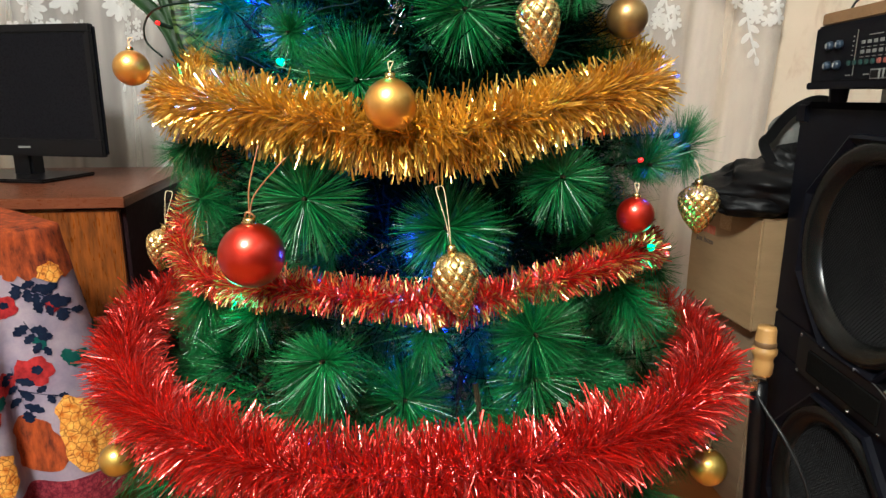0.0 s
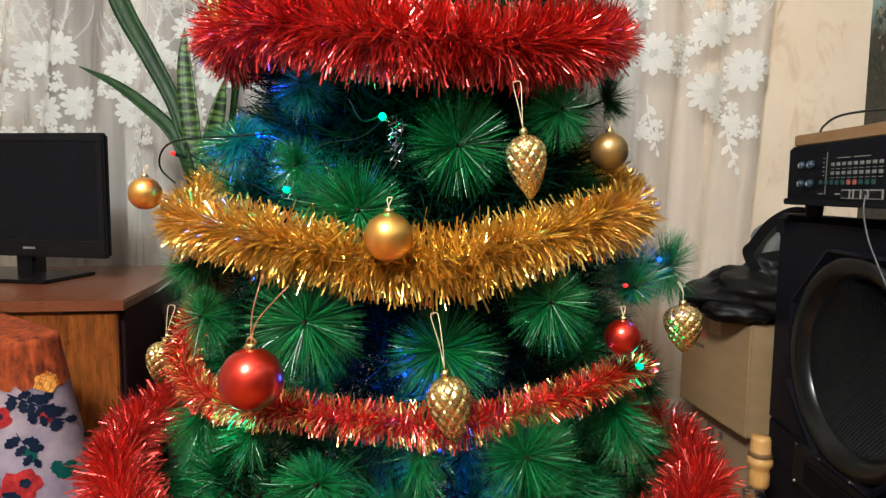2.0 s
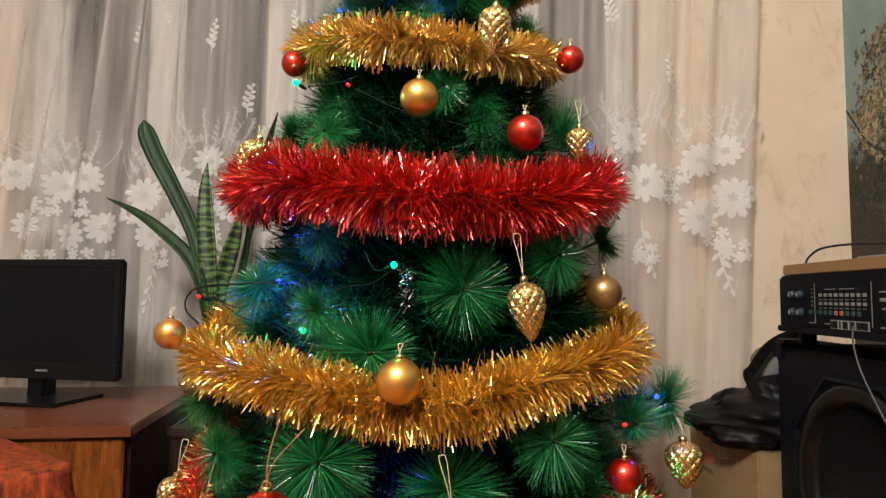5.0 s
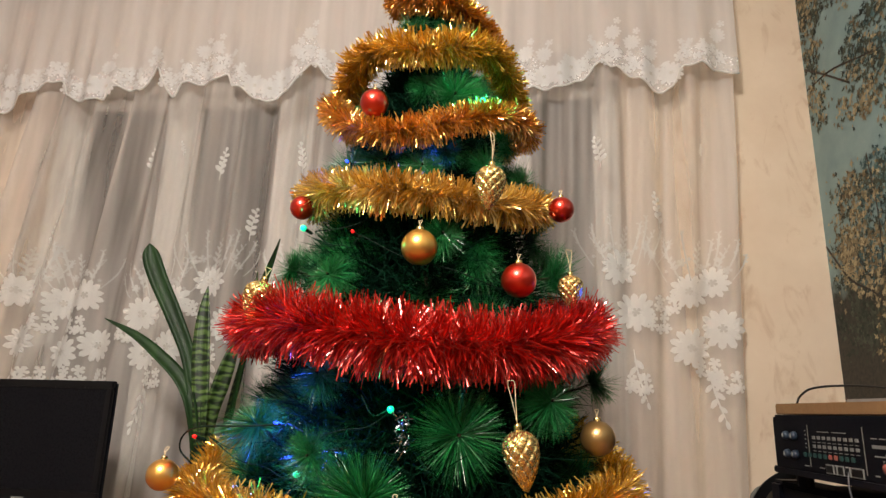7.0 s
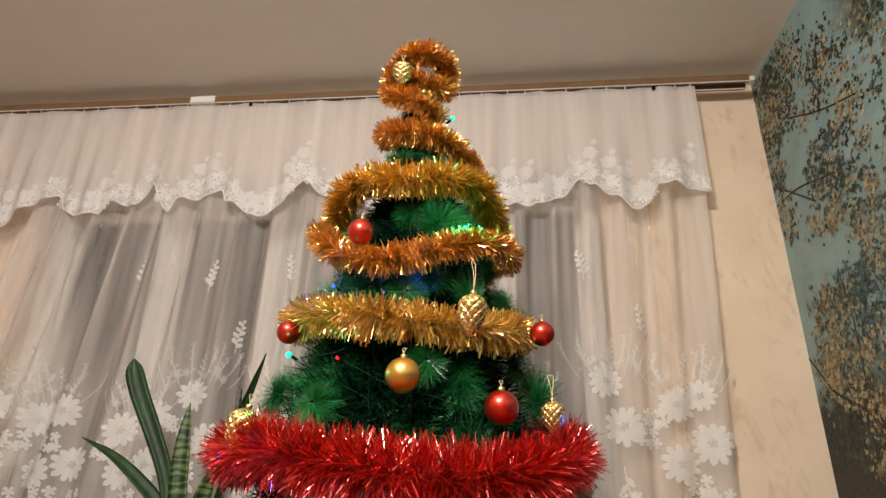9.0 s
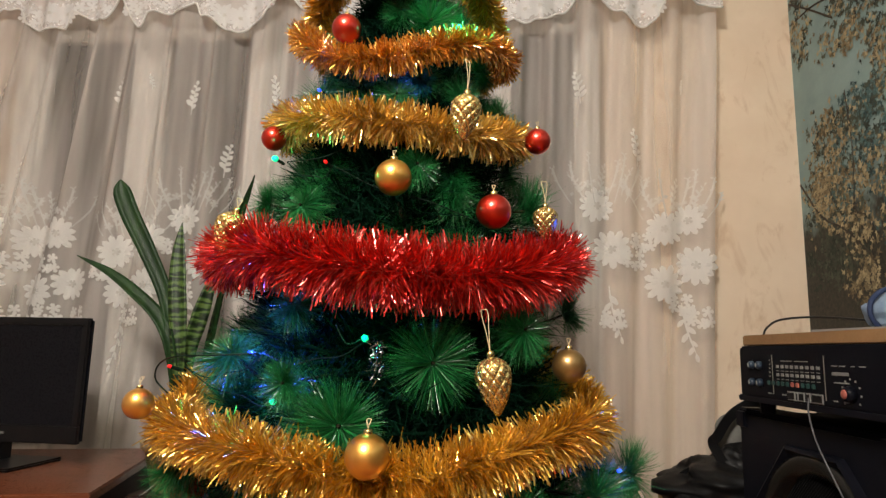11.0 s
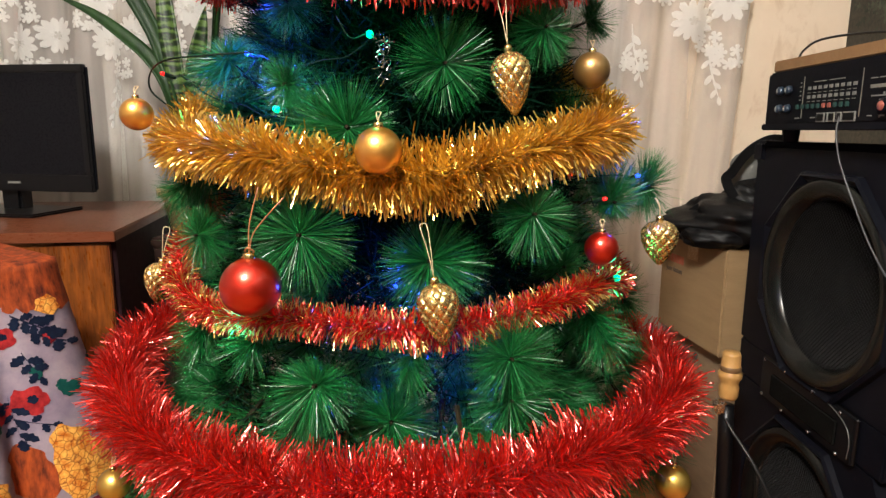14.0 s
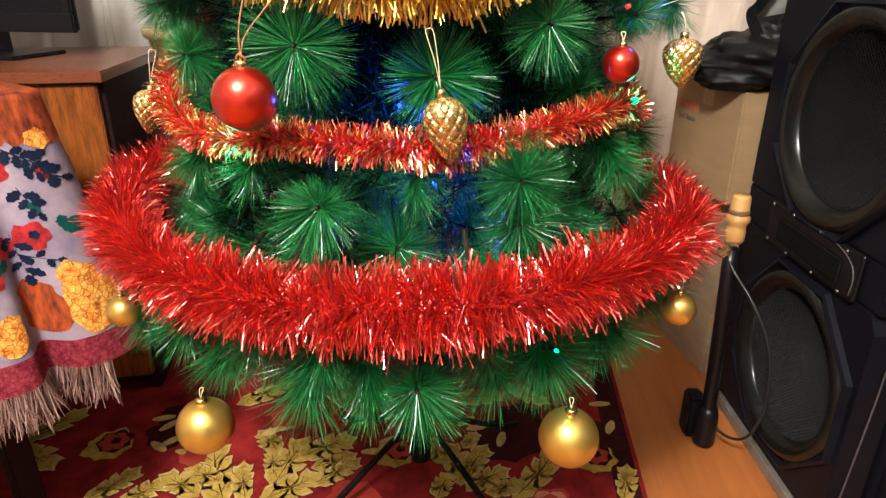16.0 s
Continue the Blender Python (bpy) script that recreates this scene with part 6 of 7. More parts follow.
def outline(u):
    """The table's rounded outline in its own frame, u in metres along it; point and outward way."""
    seg = [2 * (HY - RC), math.pi / 2 * RC, 2 * (HX - RC), math.pi / 2 * RC] * 2
    u = u % sum(seg)
    # starts at the far end of the side that faces the tree
    corner = [(HX, HY - RC, 0, -1), None, (HX - RC, -HY, -1, 0), None, (-HX, -HY + RC, 0, 1), None, (-HX + RC, HY, 1, 0), None]
    arc = {1: (HX - RC, -HY + RC, 0), 3: (-HX + RC, -HY + RC, -90), 5: (-HX + RC, HY - RC, 180), 7: (HX - RC, HY - RC, 90)}
    for k, s in enumerate(seg):
        if u <= s or k == 7:
            if k in arc:
                cx, cy, a0 = arc[k]
                a = radians(a0 - math.degrees(u / RC))
                return np.array([cx + RC * math.cos(a), cy + RC * math.sin(a)]), np.array([math.cos(a), math.sin(a)])
            x, y, dx, dy = corner[k]
            n = np.array([-dy, dx]) * 1.0
            return np.array([x + dx * u, y + dy * u]), n
        u -= s


PERIM = 4 * (HY - RC) + 4 * (HX - RC) + 2 * math.pi * RC
TOPZ, HEMZ = 0.782, 0.385


def shawl_point(u, z, lift=0.0):
    p, n = outline(u)
    s = (TOPZ - z) / (TOPZ - HEMZ)
    turn = 2 * math.pi * u / PERIM
    crease = (u - 0.066 + PERIM / 2) % PERIM - PERIM / 2
    out = 0.006 + 0.078 * s ** 1.1 + s * (0.022 * math.sin(7 * turn + 0.6) - 0.040 * math.exp(-(crease / 0.018) ** 2) + 0.010 * math.sin(15 * turn + 2)) + lift
    q = p + n * out
    return (q[0], q[1], z + 0.012 * s * math.sin(3 * turn + 1))


shawl = thing("shawl", "white flowered shawl with orange borders and a tasselled fringe", "shawl")
shawl.matrix_basis = TABLE
NU, NZ = 480, 44
v, f = [], []
for i in range(NU):
    for k in range(NZ + 1):
        v.append(shawl_point(PERIM * i / NU, TOPZ - (TOPZ - HEMZ) * k / NZ))
for i in range(NU):
    j = (i + 1) % NU
    for k in range(NZ):
        f.append((i * (NZ + 1) + k, i * (NZ + 1) + k + 1, j * (NZ + 1) + k + 1, j * (NZ + 1) + k))
# the top closes in rings
for ring, (shrink, dz) in enumerate(((0.985, 0.004), (0.6, 0.0045), (0.0, 0.0045))):
    start = len(v)
    for i in range(NU):
        p, n = outline(PERIM * i / NU)
        v.append((p[0] * shrink, p[1] * shrink, TOPZ + dz))
    for i in range(NU):
        j = (i + 1) % NU
        a, b = (i * (NZ + 1), j * (NZ + 1)) if ring == 0 else (start - NU + i, start - NU + j)
        f.append((a, b, start + j, start + i))
# rust border above, wine border below
rows_down = [TOPZ - (TOPZ - HEMZ) * (k + 0.5) / NZ for k in range(NZ)]
bands = [1 if z > 0.730 else 2 if z < 0.428 else 0 for z in rows_down] * NU + [1] * (len(f) - NU * NZ)
piece("cloth", ngon_mesh("cloth", v, f, [SHAWL_WHITE, SHAWL_BROWN, SHAWL_BAND], True, bands), shawl)


def printed(name, outlines, u, z, mat, lift):
    """A dyed motif that lies on the cloth at u, z."""
    v, f = [], []
    for o in outlines:
        o = np.asarray(o)
        m, n = o.mean(0), len(o)
        k = len(v)
        v.append(shawl_point(u + m[0], z + m[1], lift))
        for t in (0.36, 0.7, 1.0):
            v += [shawl_point(u + p[0], z + p[1], lift) for p in m + (o - m) * t]
        for i in range(n):
            e = (i + 1) % n
            f.append((k, k + 1 + e, k + 1 + i))
            for r in (0, n):
                f.append((k + 1 + r + i, k + 1 + r + e, k + 1 + r + n + e, k + 1 + r + n + i))
    return piece(name, ngon_mesh(name, v, f, mat, True), shawl)


q = np.random.default_rng(31)


def blob(r, n=12, rough=0.18):
    return [(r * (1 + q.normal(0, rough)) * math.cos(a), r * (1 + q.normal(0, rough)) * math.sin(a)) for a in np.linspace(0, 2 * math.pi, n, endpoint=False)]


def drop(ln, a, w=0.30):
    """A pointed leaf with a notched edge, its stalk end at the origin."""
    side = [(t, w * (math.sin(math.pi * t) ** 0.8) * (1 + 0.22 * ((k % 2) * 2 - 1))) for k, t in enumerate(np.linspace(0.04, 0.94, 7))]
    pts = [(0.0, 0.0)] + side + [(1.0, 0.0)] + [(t, -h) for t, h in side[::-1]]
    return [[(ln * (x * math.cos(a) - y * math.sin(a)), ln * (x * math.sin(a) + y * math.cos(a))) for x, y in pts]]


def rose(r, seed):
    """A full flower: ragged petals round the heart."""
    g = np.random.default_rng(seed)
    return [[(r * (0.82 + 0.24 * abs(math.sin(2.5 * a + seed)) + g.normal(0, 0.05)) * math.cos(a), r * (0.80 + 0.24 * abs(math.sin(2.5 * a + seed)) + g.normal(0, 0.05)) * math.sin(a)) for a in np.linspace(0, 2 * math.pi, 30, endpoint=False)]]


def palm(h, w, tip):
    """A pear-shaped palm whose narrow head bends aside by tip."""
    out = []
    for a in np.linspace(0, 2 * math.pi, 44, endpoint=False):
        t = 0.5 + 0.5 * math.sin(a)
        wide = w * (1.0 - 0.52 * t ** 1.6) * (1 + 0.07 * math.sin(9 * a)) + (0.010 * math.exp(-((t - 0.86) / 0.10) ** 2))
        out.append((wide * math.cos(a) + tip * t ** 2, h * (t - 0.45)))
    return [out]


# twigs of the print: stalk foot, stalk tip, number of leaves, their length
TWIGS = ((0.046, 0.716, 0.010, 0.690, 7, 0.021), (0.030, 0.690, -0.010, 0.664, 6, 0.018), (0.042, 0.662, 0.026, 0.622, 6, 0.019), (0.064, 0.600, 0.058, 0.534, 7, 0.019), (0.062, 0.566, 0.024, 0.552, 4, 0.015),
         (0.074, 0.640, 0.096, 0.668, 5, 0.019), (0.090, 0.610, 0.112, 0.586, 5, 0.018))
SHOOTS = ((0.022, 0.628, 0.4), (0.004, 0.594, 2.6), (0.092, 0.552, 1.2), (0.108, 0.630, 5.0))
for u in (-0.15, 0.0, 0.15, 0.30):
    for x0_, z0_, x1_, z1_, count, ln in TWIGS:
        printed("printed_stem", [[(x0_, z0_), (x1_, z1_), (x1_, z1_ - 0.002), (x0_, z0_ - 0.003)]], u, 0.0, SHAWL_NAVY, 0.0011)
        a0 = math.atan2(z1_ - z0_, x1_ - x0_)
        for k in range(count):
            t = 0.15 + 0.85 * k / (count - 1)
            a = a0 + (0 if k == count - 1 else (-1) ** k * q.uniform(0.7, 1.2))
            printed("printed_leaf", drop(ln * q.uniform(0.8, 1.15), a), u + x0_ + (x1_ - x0_) * t, z0_ + (z1_ - z0_) * t, SHAWL_NAVY, 0.0013)
    for dx, dz, a in SHOOTS:
        for e in (-0.9, 0.0, 0.9):
            printed("printed_leaf", drop(0.019, a + e, 0.34), u + dx, dz, SHAWL_TEAL, 0.0012)
    for k, (dx, dz, r) in enumerate(((0.042, 0.590, 0.021), (0.076, 0.578, 0.016), (0.060, 0.684, 0.017), (0.004, 0.676, 0.010), (0.106, 0.545, 0.015))):
        printed("printed_flower", rose(r, k + 3), u + dx, dz, SHAWL_ROSE, 0.0010)
        printed("flower_heart", rose(r * 0.30, k + 9), u + dx - 0.002, dz + 0.002, SHAWL_NAVY, 0.0018)
    printed("brown_palm", palm(0.085, 0.030, 0.012), u + 0.052, 0.482, SHAWL_BROWN, 0.0010)
    printed("gold_palm", palm(0.116, 0.029, 0.010), u + 0.006, 0.486, SHAWL_PALM, 0.0022)
    printed("gold_palm", palm(0.060, 0.024, -0.006), u + 0.110, 0.464, SHAWL_PALM, 0.0016)
    printed("gold_tongue", [blob(0.014, 16, 0.15)], u + 0.0, 0.722, SHAWL_PALM, 0.0015)
for k in range(44):
    printed("rust_lobe", [blob(q.uniform(0.010, 0.019), 14, 0.14)], -0.06 + PERIM * 0.45 * k / 44, 0.729 + q.normal(0, 0.003), SHAWL_BROWN, 0.0008)
n = 4200
u = q.uniform(0, PERIM * 0.62, n)
group = np.round(u / 0.012) * 0.012
base = np.array([shawl_point(a, HEMZ + 0.002) for a in u])
goal = np.array([shawl_point(a + 0.003, HEMZ) for a in group])
way = (goal - base) * 0.6 + np.array([0, 0, -0.055]) + q.normal(0, 0.005, (n, 3))
v, f, _ = strands(base, way, 0.060 * q.uniform(0.75, 1.1, n), np.full(n, 0.0012), q.normal(0, 0.10, (n, 3)), q, 0.5)
fr = piece("fringe", ngon_mesh("fringe", v, f, FRINGE), shawl, "knotted pinkish thread fringe")
fr["kind"] = "stuff"

# ---- speaker cabinet ----
SPK = pose(0.558, 1.105, 0, 0, 0, -84.7)
speaker = thing("speaker_cabinet", "tall black twin-woofer stage speaker, scuffed along its edges", "speaker")
speaker.matrix_basis = SPK
W2, SH, SD = 0.238, 0.950, 0.345
part("body", box(2 * W2, SD - 0.03, SH - 0.03, (0, 0.03 + (SD - 0.03) / 2 + 0.045, 0.03 + (SH - 0.03) / 2), 0.012, 3), BLACK_CARPETED, speaker)


def holed_plate(x0, x1, z0, z1, cx, cz, r, y0, y1, n=48):
    """A plate between y0 and y1 with a round hole."""
    b = bmesh.new()
    out_f, in_f, out_b, in_b = [], [], [], []
    for k in range(n):
        a = 2 * math.pi * (k + 0.5) / n
        c, s = math.cos(a), math.sin(a)
        sx = ((x1 - cx) / c if c > 0 else (x0 - cx) / c) if abs(c) > 1e-6 else 1e9
        sz = ((z1 - cz) / s if s > 0 else (z0 - cz) / s) if abs(s) > 1e-6 else 1e9
        t = min(sx, sz)
        for lst, rr, y in ((out_f, t, y0), (in_f, r, y0), (out_b, t, y1), (in_b, r, y1)):
            lst.append(b.verts.new((cx + rr * c, y, cz + rr * s)))
    for k in range(n):
        j = (k + 1) % n
        b.faces.new((out_f[k], out_f[j], in_f[j], in_f[k]))
        b.faces.new((in_f[k], in_f[j], in_b[j], in_b[k]))
        b.faces.new((out_b[j], out_b[k], in_b[k], in_b[j]))
        b.faces.new((out_f[j], out_f[k], out_b[k], out_b[j]))
    bmesh.ops.recalc_face_normals(b, faces=b.faces)
    return b


WX = 0.030
for cz, za, zb in ((0.245, 0.03, 0.455), (0.715, 0.535, 0.945)):
    part("baffle", holed_plate(-W2 + 0.004, W2 - 0.004, za, zb, WX, cz, 0.165, 0.0, 0.06), BLACK_MATT, speaker)
    w = part("woofer", lathe([(0.165, 0.010), (0.150, 0.018), (0.140, 0.040), (0.132, 0.055), (0.070, 0.070), (0.045, 0.062), (0.020, 0.056), (0, 0.055)], 48, pose(WX, 0, cz, -90)), CONE_PAPER, speaker, "dark paper cone", True)
    # moulded eight-sided surround with a rounded shiny lip
    part("surround", lathe([(0.208, 0.002), (0.206, -0.010), (0.200, -0.013), (0.192, -0.006), (0.186, 0.001)], 8, pose(WX, 0, cz, -90) @ pose(0, 0, 0, 0, 0, 22.5)), BLACK_MATT, speaker, "eight-sided moulded surround")
    part("ring", lathe([(0.186, 0.0), (0.182, -0.010), (0.170, -0.013), (0.156, -0.006), (0.146, 0.006), (0.142, 0.016), (0.150, 0.020), (0.166, 0.020)], 64, pose(WX, 0, cz, -90)), RING_GREY, speaker, "glossy dark grey ring", True)
    vv, ff = [], []
    for s in (-1, 1):
        for k in range(-26, 27):
            d = k * 0.0055
            h = math.sqrt(max(0, 0.146 ** 2 - d * d))
            if h < 0.01:
                continue
            ca, sa = math.cos(s * math.pi / 4), math.sin(s * math.pi / 4)
            ps = [(WX + d * ca - t * sa, 0.008 - 0.010 * (1 - (t * t + d * d) / 0.0215) + 0.0006 * s, cz + d * sa + t * ca) for t in np.linspace(-h, h, 7)]
            tv, tf = tube(ps, 0.0005, 4)
            kk = len(vv)
            vv += tv
            ff += [tuple(i + kk for i in x) for x in tf]
    piece("grille", ngon_mesh("grille", vv, ff, GRILLE), speaker, "crossed steel wire grille")["kind"] = "stuff"
part("middle_rail", box(2 * W2 - 0.008, 0.06, 0.078, (0, 0.030, 0.495), 0.003), BLACK_MATT, speaker)
part("top_rail", box(2 * W2 - 0.004, 0.075, 0.012, (0, 0.036, 0.951), 0.003), BLACK_CARPETED, speaker)
port = part("port", box(0.30, 0.012, 0.088, (0.03, -0.004, 0.492), 0.010, 3), BLACK_GLOSS, speaker, "moulded port plate")
# near-black pad on the plate stands in for the shaded opening
part("port_mouth_pad", box(0.21, 0.006, 0.046, (0.03, -0.0105, 0.488), 0.012, 3), CONE_PAPER, port, "dark pad painted as the shaded port opening")
tube_part("port_lip", [(0.06, -0.0105, 0.532), (0.12, -0.0112, 0.527), (0.158, -0.0112, 0.512), (0.170, -0.0112, 0.490), (0.168, -0.0112, 0.462)], 0.0011, PORT_LIP, port, "worn bright lip")
for sx, sz in ((-0.105, 0.528), (-0.03, 0.530), (0.06, 0.530), (0.14, 0.528), (-0.105, 0.456), (-0.03, 0.454), (0.06, 0.454), (0.14, 0.456)):
    part("screw", lathe([(0, -0.0025), (0.0026, -0.002), (0.0034, 0), (0, 0)], 10, pose(sx, -0.0105, sz, -90)), STEEL, port, "bright screw", True)
for sx in (-1, 1):
    part("corner_guard", box(0.046, 0.075, 0.046, (sx * (W2 - 0.016), 0.030, SH - 0.014), 0.008, 3), BLACK_MATT, speaker, "moulded corner guard")
part("base_strip", box(2 * W2 + 0.01, 0.030, 0.028, (0, 0.006, 0.014), 0.003), GREY_METAL, speaker, "worn grey metal strip")
part("base_board", box(2 * W2, SD, 0.024, (0, 0.03 + SD / 2, 0.012), 0.003), BLACK_MATT, speaker)

# ---- amplifier with a board on it ----
amp = thing("amplifier", "black amplifier with rows of small buttons and knobs", "amplifier")
amp.matrix_basis = pose(0.525, 1.003, 0.966, 0, 0, -85.2)
AW = 0.51
part("case", box(AW, 0.30, 0.106, (0, 0.158, 0.067), 0.004), PANEL_BLACK, amp)
part("front_panel", box(AW - 0.030, 0.006, 0.088, (0, 0.004, 0.069), 0.002), PANEL_BLACK, amp, "black printed front panel")
part("bottom_lip", box(AW - 0.004, 0.008, 0.012, (0, 0.005, 0.019), 0.002), BLACK_MATT, amp)
for sx in (-0.215, 0.215):
    for sy in (0.04, 0.26):
        part("rubber_foot", lathe([(0, -0.0088), (0.014, -0.0088), (0.016, 0.0145), (0, 0.0145)], 14, pose(sx, sy, 0)), BLACK_MATT, amp)


def at_panel(u, v):
    return (-AW / 2 + 0.014 + 0.97 * u, 0.0, 0.023 + 0.90 * v)


for u in (0.056, 0.086):
    for v_ in (0.067, 0.031):
        x, y, z = at_panel(u, v_)
        k = part("knob", lathe([(0, -0.008), (0.0055, -0.008), (0.007, -0.006), (0.008, 0.0), (0, 0.0)], 18, pose(x, 0.0005, z, -90)), PANEL_BLUE, amp, "blue-grey knob", True)
        part("pointer", box(0.0015, 0.002, 0.007, (x, -0.0085, z), 0), PANEL_WHITE, k)
for k in range(9):
    u = 0.150 + 0.0158 * k
    for v_, h, m in ((0.066, 0.0055, PANEL_WHITE), (0.050, 0.0055, PANEL_WHITE), (0.0575, 0.0012, PANEL_WHITE), (0.0415, 0.0012, PANEL_WHITE)):
        x, y, z = at_panel(u, v_)
        part("slider" if h > 0.005 else "mark", box(0.0085, 0.0016, h, (x, 0.0003, z), 0.0003), m, amp)
for k in range(10):
    x, y, z = at_panel(0.117 + 0.0161 * k, 0.033)
    part("button", box(0.0085, 0.003, 0.008, (x, -0.0003, z), 0.001), PANEL_RED if k in (5, 6) else PANEL_TEAL, amp)
for k, (u, w, h) in enumerate(((0.192, 0.022, 0.015), (0.210, 0.005, 0.015), (0.224, 0.016, 0.015), (0.244, 0.012, 0.015), (0.270, 0.030, 0.015))):
    x, y, z = at_panel(u, 0.012)
    b = part("logo_shape", box(w, 0.002, h, (x, 0.0003, z), 0), PANEL_WHITE, amp)
    part("logo_gap", box(max(0.002, w - 0.004), 0.002, h - 0.004, (x, -0.0006, z), 0), BLACK_GLOSS, b)
for u, v_, w, h in ((0.180, 0.077, 0.034, 0.0015), (0.228, 0.077, 0.040, 0.0015), (0.320, 0.071, 0.014, 0.0015), (0.340, 0.071, 0.014, 0.0015), (0.366, 0.071, 0.008, 0.0015), (0.388, 0.071, 0.014, 0.0015), (0.334, 0.058, 0.040, 0.005), (0.336, 0.043, 0.036, 0.002), (0.168, 0.012, 0.014, 0.002), (0.118, 0.012, 0.014, 0.002), (0.318, 0.012, 0.010, 0.002), (0.345, 0.012, 0.012, 0.002)):
    x, y, z = at_panel(u, v_)
    part("print_bar", box(w, 0.001, h, (x, 0.0006, z), 0), PANEL_WHITE, amp)
for u in (0.131, 0.293):
    x, y, z = at_panel(u, 0.050)
    part("divider", box(0.0012, 0.001, 0.070, (x, 0.0006, z), 0), GREY_METAL, amp)
for k in range(5):
    x, y, z = at_panel(0.122, 0.046 + 0.008 * k)
    part("print_bar", box(0.003, 0.001, 0.002, (x, 0.0006, z), 0), PANEL_WHITE, amp)
x, y, z = at_panel(0.358, 0.026)
dial = part("dial", lathe([(0, -0.011), (0.009, -0.011), (0.011, -0.008), (0.013, 0), (0, 0)], 24, pose(x, 0.0005, z, -90)), BLACK_MATT, amp, "black dial", True)
part("dial_cap", lathe([(0, -0.0128), (0.0060, -0.0124), (0.0075, -0.0105), (0, -0.0105)], 18, pose(x, 0.0005, z, -90)), PANEL_RED, dial, "red cap", True)
for k in range(9):
    a = radians(-130 + 32 * k)
    part("dial_mark", box(0.003, 0.001, 0.003, (x + 0.022 * math.sin(a), 0.0006, z + 0.022 * math.cos(a)), 0), PANEL_WHITE, dial)
x, y, z = at_panel(0.468, 0.06)
part("socket_ring", lathe([(0.006, 0), (0.006, -0.004), (0.010, -0.004), (0.010, 0)], 18, pose(x, 0.0005, z, -90)), STEEL, amp, "steel socket ring", True)

board = thing("wooden_board", "unpainted chipboard shelf board lying on the amplifier", "board")
board.matrix_basis = pose(0.538, 1.000, 1.0865, 0, 0, -85.2)
part("plank", box(0.505, 0.30, 0.0205, (0, 0.150, 0.01045), 0.002), BOARD, board)
paper = thing("papers", "thin grey sheaf of papers on the board", "papers")
paper.matrix_basis = pose(0.66, 0.98, 1.1078, 0, 0, -80)
part("sheet", box(0.22, 0.15, 0.006, (0, 0, 0.003), 0.001), CABLE_GREY, paper)

BLUE_CLOTH = surface("pale_blue_plush", (0.16, 0.24, 0.36), (0.26, 0.34, 0.44), 30, 0.95, 0, 0.8, None, 300)


def crumpled(name, parent, at, size, mat, seed, amp_=0.25, freq=2.5, flat=None, label="", seg=(56, 32), turn=0):
    """A lumpy cloth mass: a squashed ball pushed in and out by noise, set down on flat."""
    b = bmesh.new()
    bmesh.ops.create_uvsphere(b, u_segments=seg[0], v_segments=seg[1], radius=1.0)
    off = Vector((seed * 7.3, seed * 3.1, seed))
    for w in b.verts:
        d = w.co.normalized()
        n = noise.fractal(d * freq + off, 0.9, 2.0, 3) + 0.5 * abs(noise.noise(d * freq * 1.6 + off)) - 0.2
        p = d * (1 + amp_ * n)
        p = Vector((p.x * size[0], p.y * size[1], p.z * size[2]))
        p.rotate(Euler((0, 0, radians(turn))))
        w.co = p + Vector(at)
        if flat is not None and w.co.z < flat:
            w.co.z = flat
    return part(name, b, mat, parent, label, True)


plush = thing("plush_bundle", "pale blue plush bundle with a dark blue band on papers", "cloth bundle")
crumpled("cloth", plush, (0.665, 0.985, 1.142), (0.045, 0.062, 0.034), BLUE_CLOTH, 2, 0.12, 1.6, 1.1140)
BAND_BLUE = surface("dark_blue_band", (0.010, 0.020, 0.060), (0.018, 0.034, 0.090), 40, 0.8)
tube_part("band", [(0.665 + 0.051 * math.cos(a), 0.985 + 0.010 * math.cos(a), 1.142 + 0.0385 * math.sin(a)) for a in np.linspace(-0.75, math.pi + 0.75, 15)], 0.0042, BAND_BLUE, plush, "dark blue band")

cable = thing("loose_cable", "black cable arched over the board", "cable")
tube_part("cord", [(0.540, 1.205, 1.108), (0.545, 1.198, 1.122), (0.558, 1.165, 1.136), (0.60, 1.10, 1.138), (0.65, 0.98, 1.125), (0.70, 0.85, 1.116), (0.74, 0.72, 1.112)], 0.0021, CABLE_BLACK, cable)
cord = thing("hanging_cord", "thin grey cord hanging down the speaker front", "cord")
tube_part("cord", [(0.524, 1.005, 1.000), (0.520, 1.000, 0.975), (0.523, 0.985, 0.93), (0.535, 0.955, 0.87), (0.542, 0.92, 0.82), (0.550, 0.885, 0.780), (0.558, 0.86, 0.755), (0.566, 0.84, 0.70), (0.572, 0.82, 0.60), (0.575, 0.815, 0.4), (0.56, 0.82, 0.0)], 0.0014, CABLE_SLATE, cord)

# ---- boxes, bag and pole beside the speaker ----
lower = thing("cardboard_box", "old brown cardboard box on the floor under another", "box")
lower.matrix_basis = pose(0.455, 1.655, 0, 0, 0, -75.6)
part("body", box(0.26, 0.36, 0.464, (0.135, 0.190, 0.232), 0.004), CARDBOARD_OLD, lower)
part("print_bar", box(0.030, 0.002, 0.075, (0.10, 0.0095, 0.395), 0), PRINT_DARK, lower, "dark printed panel")
part("print_bar", box(0.014, 0.002, 0.018, (0.145, 0.0095, 0.42), 0), PRINT_DARK, lower)
upper = thing("cardboard_box", "pale brown cardboard carton with faded red print", "box")
upper.matrix_basis = pose(0.435, 1.655, 0.465, 0, 0, -75.6)
part("body", box(0.285, 0.40, 0.252, (0.142, 0.200, 0.126), 0.004), CARDBOARD, upper)
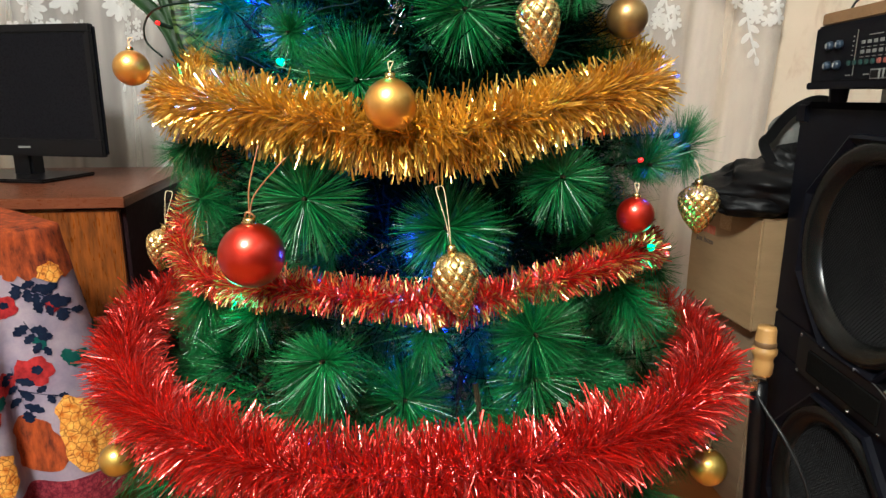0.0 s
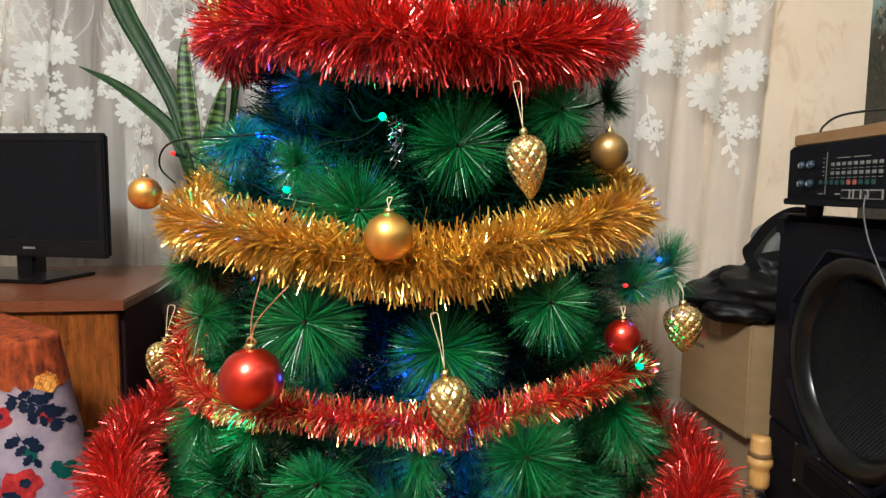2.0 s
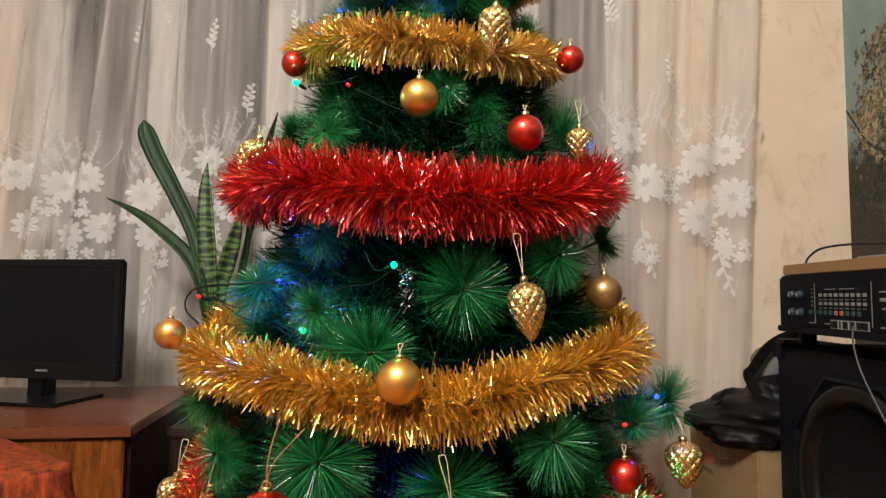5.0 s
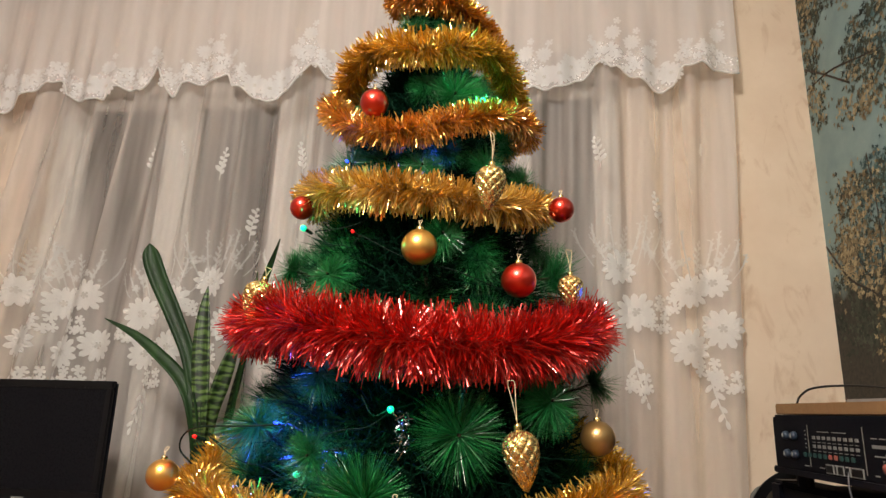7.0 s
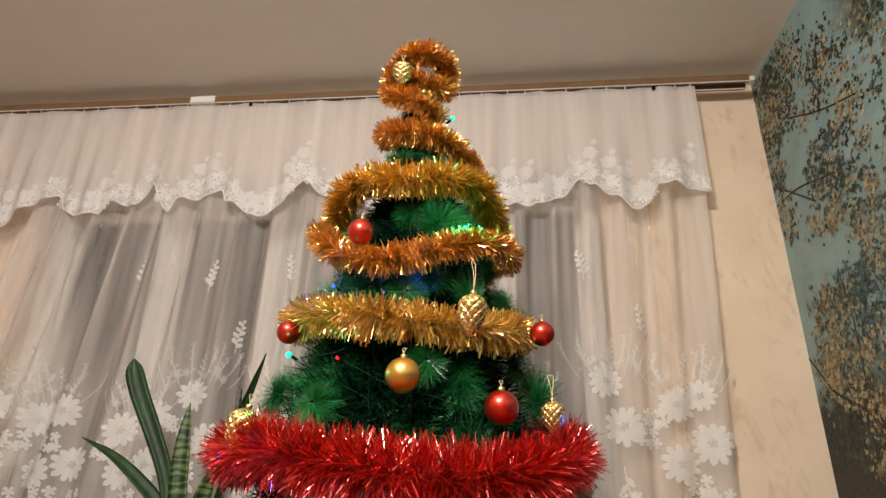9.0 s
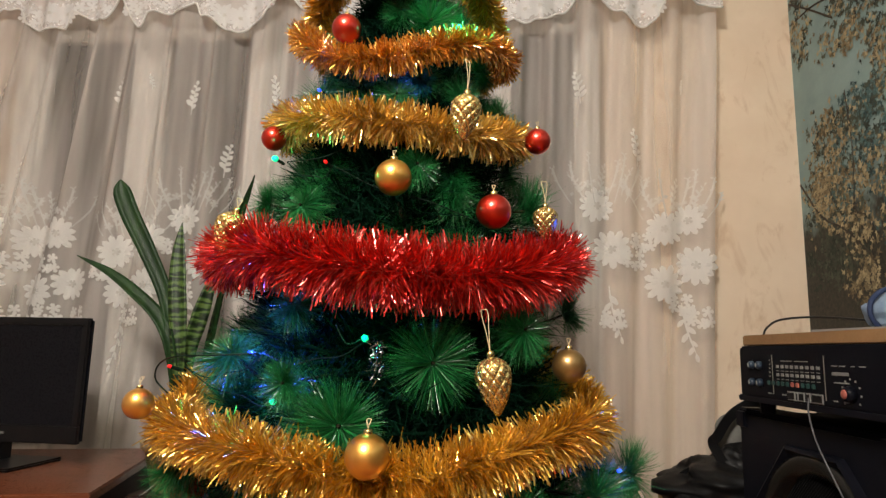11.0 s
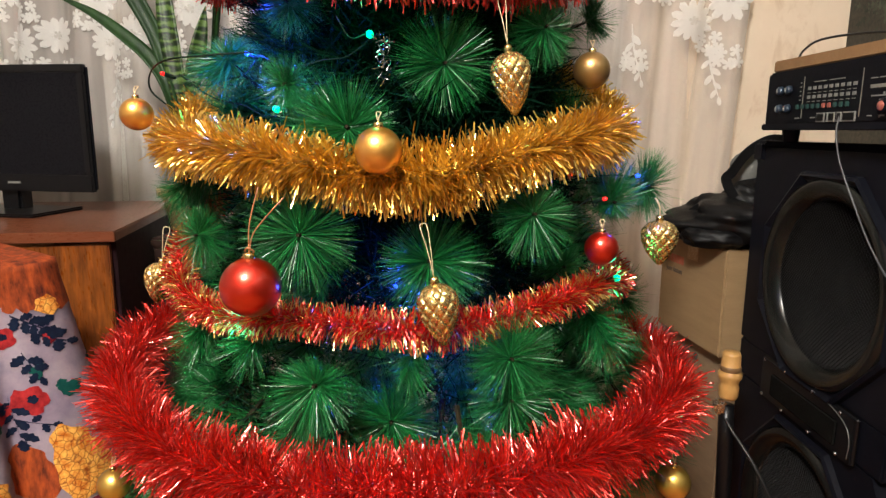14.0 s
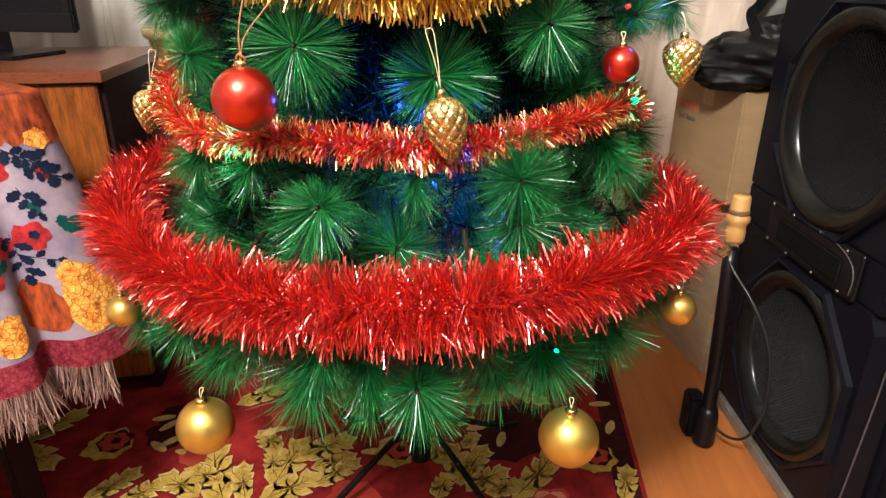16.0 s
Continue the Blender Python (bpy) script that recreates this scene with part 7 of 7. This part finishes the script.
part("tape", box(0.045, 0.40, 0.0015, (0.150, 0.199, 0.2525), 0), TAPE, upper, "clear packing tape")
part("tape", box(0.045, 0.0015, 0.05, (0.150, -0.0006, 0.228), 0), TAPE, upper, "clear packing tape")
for k, w in enumerate((0.010, 0.004, 0.008, 0.008, 0.008, 0.010, 0.009)):
    part("logo_shape", box(w, 0.0012, 0.020, (0.030 + 0.0125 * k, -0.0006, 0.191), 0), PRINT_RED, upper)
fc = bpy.data.curves.new("slogan", "FONT")
fc.body, fc.size, fc.extrude = "just listen", 0.020, 0.0004
tmp = new("slogan_text", fc)
dg = bpy.context.evaluated_depsgraph_get()
me = bpy.data.meshes.new_from_object(tmp.evaluated_get(dg))
bpy.data.objects.remove(tmp)
me.materials.clear()
me.materials.append(PRINT_DARK)
piece("slogan", me, upper, "dark printed words", Matrix.Translation((0.030, -0.0008, 0.156)) @ pose(0, 0, 0, 90))

bag = thing("black_bag", "crumpled black bag with a strap lying on the carton", "bag")
crumpled("body", bag, (0.560, 1.475, 0.770), (0.165, 0.125, 0.062), BLACK_CLOTH, 3, 0.24, 1.8, 0.7185, turn=-20)
crumpled("flap", bag, (0.500, 1.440, 0.745), (0.085, 0.075, 0.040), BLACK_CLOTH, 5, 0.2, 1.8, 0.7185)
crumpled("fold", bag, (0.600, 1.470, 0.820), (0.075, 0.07, 0.05), BLACK_CLOTH, 8, 0.28, 2.0)
crumpled("lining", bag, (0.590, 1.50, 0.870), (0.055, 0.03, 0.070), GREY_CLOTH, 9, 0.12, 1.5, label="grey-green lining")


def band(points, width, thick, up):
    p = smooth_path(points, 8)
    t = np.gradient(p, axis=0)
    v, f = [], []
    for a, d in zip(p, t):
        s = np.cross(d, up)
        s /= np.linalg.norm(s)
        n = np.cross(s, d)
        n /= np.linalg.norm(n)
        v += [a - s * width / 2, a + s * width / 2, a + s * width / 2 + n * thick, a - s * width / 2 + n * thick]
    for i in range(len(p) - 1):
        for k in range(4):
            j = (k + 1) % 4
            f.append((i * 4 + k, i * 4 + j, i * 4 + 4 + j, i * 4 + 4 + k))
    f += [(3, 2, 1, 0), tuple(len(v) - 4 + k for k in range(4))]
    return v, f


v, f = band([(0.545, 1.43, 0.80), (0.510, 1.44, 0.865), (0.520, 1.44, 0.885), (0.555, 1.45, 0.93), (0.600, 1.45, 0.958), (0.650, 1.46, 0.955)], 0.022, 0.004, np.array((0.2, -1.0, 0.1)))
piece("strap", ngon_mesh("strap", v, f, BLACK_CLOTH, False), bag, "wide black strap")
v, f = band([(0.415, 1.50, 0.735), (0.43, 1.49, 0.772), (0.48, 1.47, 0.812), (0.54, 1.45, 0.822), (0.56, 1.44, 0.80)], 0.014, 0.004, np.array((0.2, -1.0, 0.1)))
piece("strap", ngon_mesh("strap", v, f, BLACK_CLOTH, False), bag, "narrow black strap")

pole = thing("stand_pole", "black folded stand pole with a turned wooden handle", "stand", (0.456, 1.135, 0))
tube_part("tube", [(0.004, 0, 0.02), (0.0, 0.0, 0.2), (-0.008, 0.01, 0.455)], 0.0145, BLACK_GLOSS, pole, "", 16, 4)
part("foot", lathe([(0, 0), (0.022, 0), (0.024, 0.01), (0.022, 0.075), (0.017, 0.095), (0, 0.095)], 20, pose(0.004, 0, 0)), BLACK_GLOSS, pole, "black end sleeve", True)
part("foot_plate", box(0.036, 0.05, 0.10, (-0.018, 0.03, 0.055), 0.006), BLACK_MATT, pole)
part("handle", lathe([(0, 0.468), (0.015, 0.468), (0.018, 0.474), (0.0185, 0.492), (0.0165, 0.498), (0.0175, 0.505), (0.022, 0.512), (0.022, 0.520), (0.018, 0.524), (0.017, 0.556), (0.015, 0.562), (0, 0.563)], 28, pose(-0.006, 0.012, 0)), DOWEL, pole, "turned beech handle", True)
part("handle_ring", lathe([(0.0185, 0.525), (0.0195, 0.527), (0.0195, 0.533), (0.0185, 0.535)], 28, pose(-0.006, 0.012, 0)), RAIL_BROWN, pole, "dark burnt ring", True)
part("clamp", box(0.022, 0.022, 0.028, (-0.022, 0.008, 0.452), 0.005), STEEL, pole, "bright clamp")
part("clamp_screw", lathe([(0, -0.012), (0.005, -0.012), (0.006, 0.012), (0, 0.012)], 12, pose(-0.030, -0.004, 0.462, 90)), STEEL, pole)
lead = thing("speaker_lead", "thin black cable drooping across the lower woofer", "cable")
tube_part("cord", [(0.436, 1.143, 0.448), (0.452, 1.120, 0.415), (0.480, 1.075, 0.370), (0.510, 1.045, 0.30), (0.520, 1.03, 0.22), (0.520, 1.035, 0.14), (0.512, 1.06, 0.075), (0.495, 1.10, 0.045), (0.470, 1.135, 0.050)], 0.0032, CABLE_BLACK, lead)
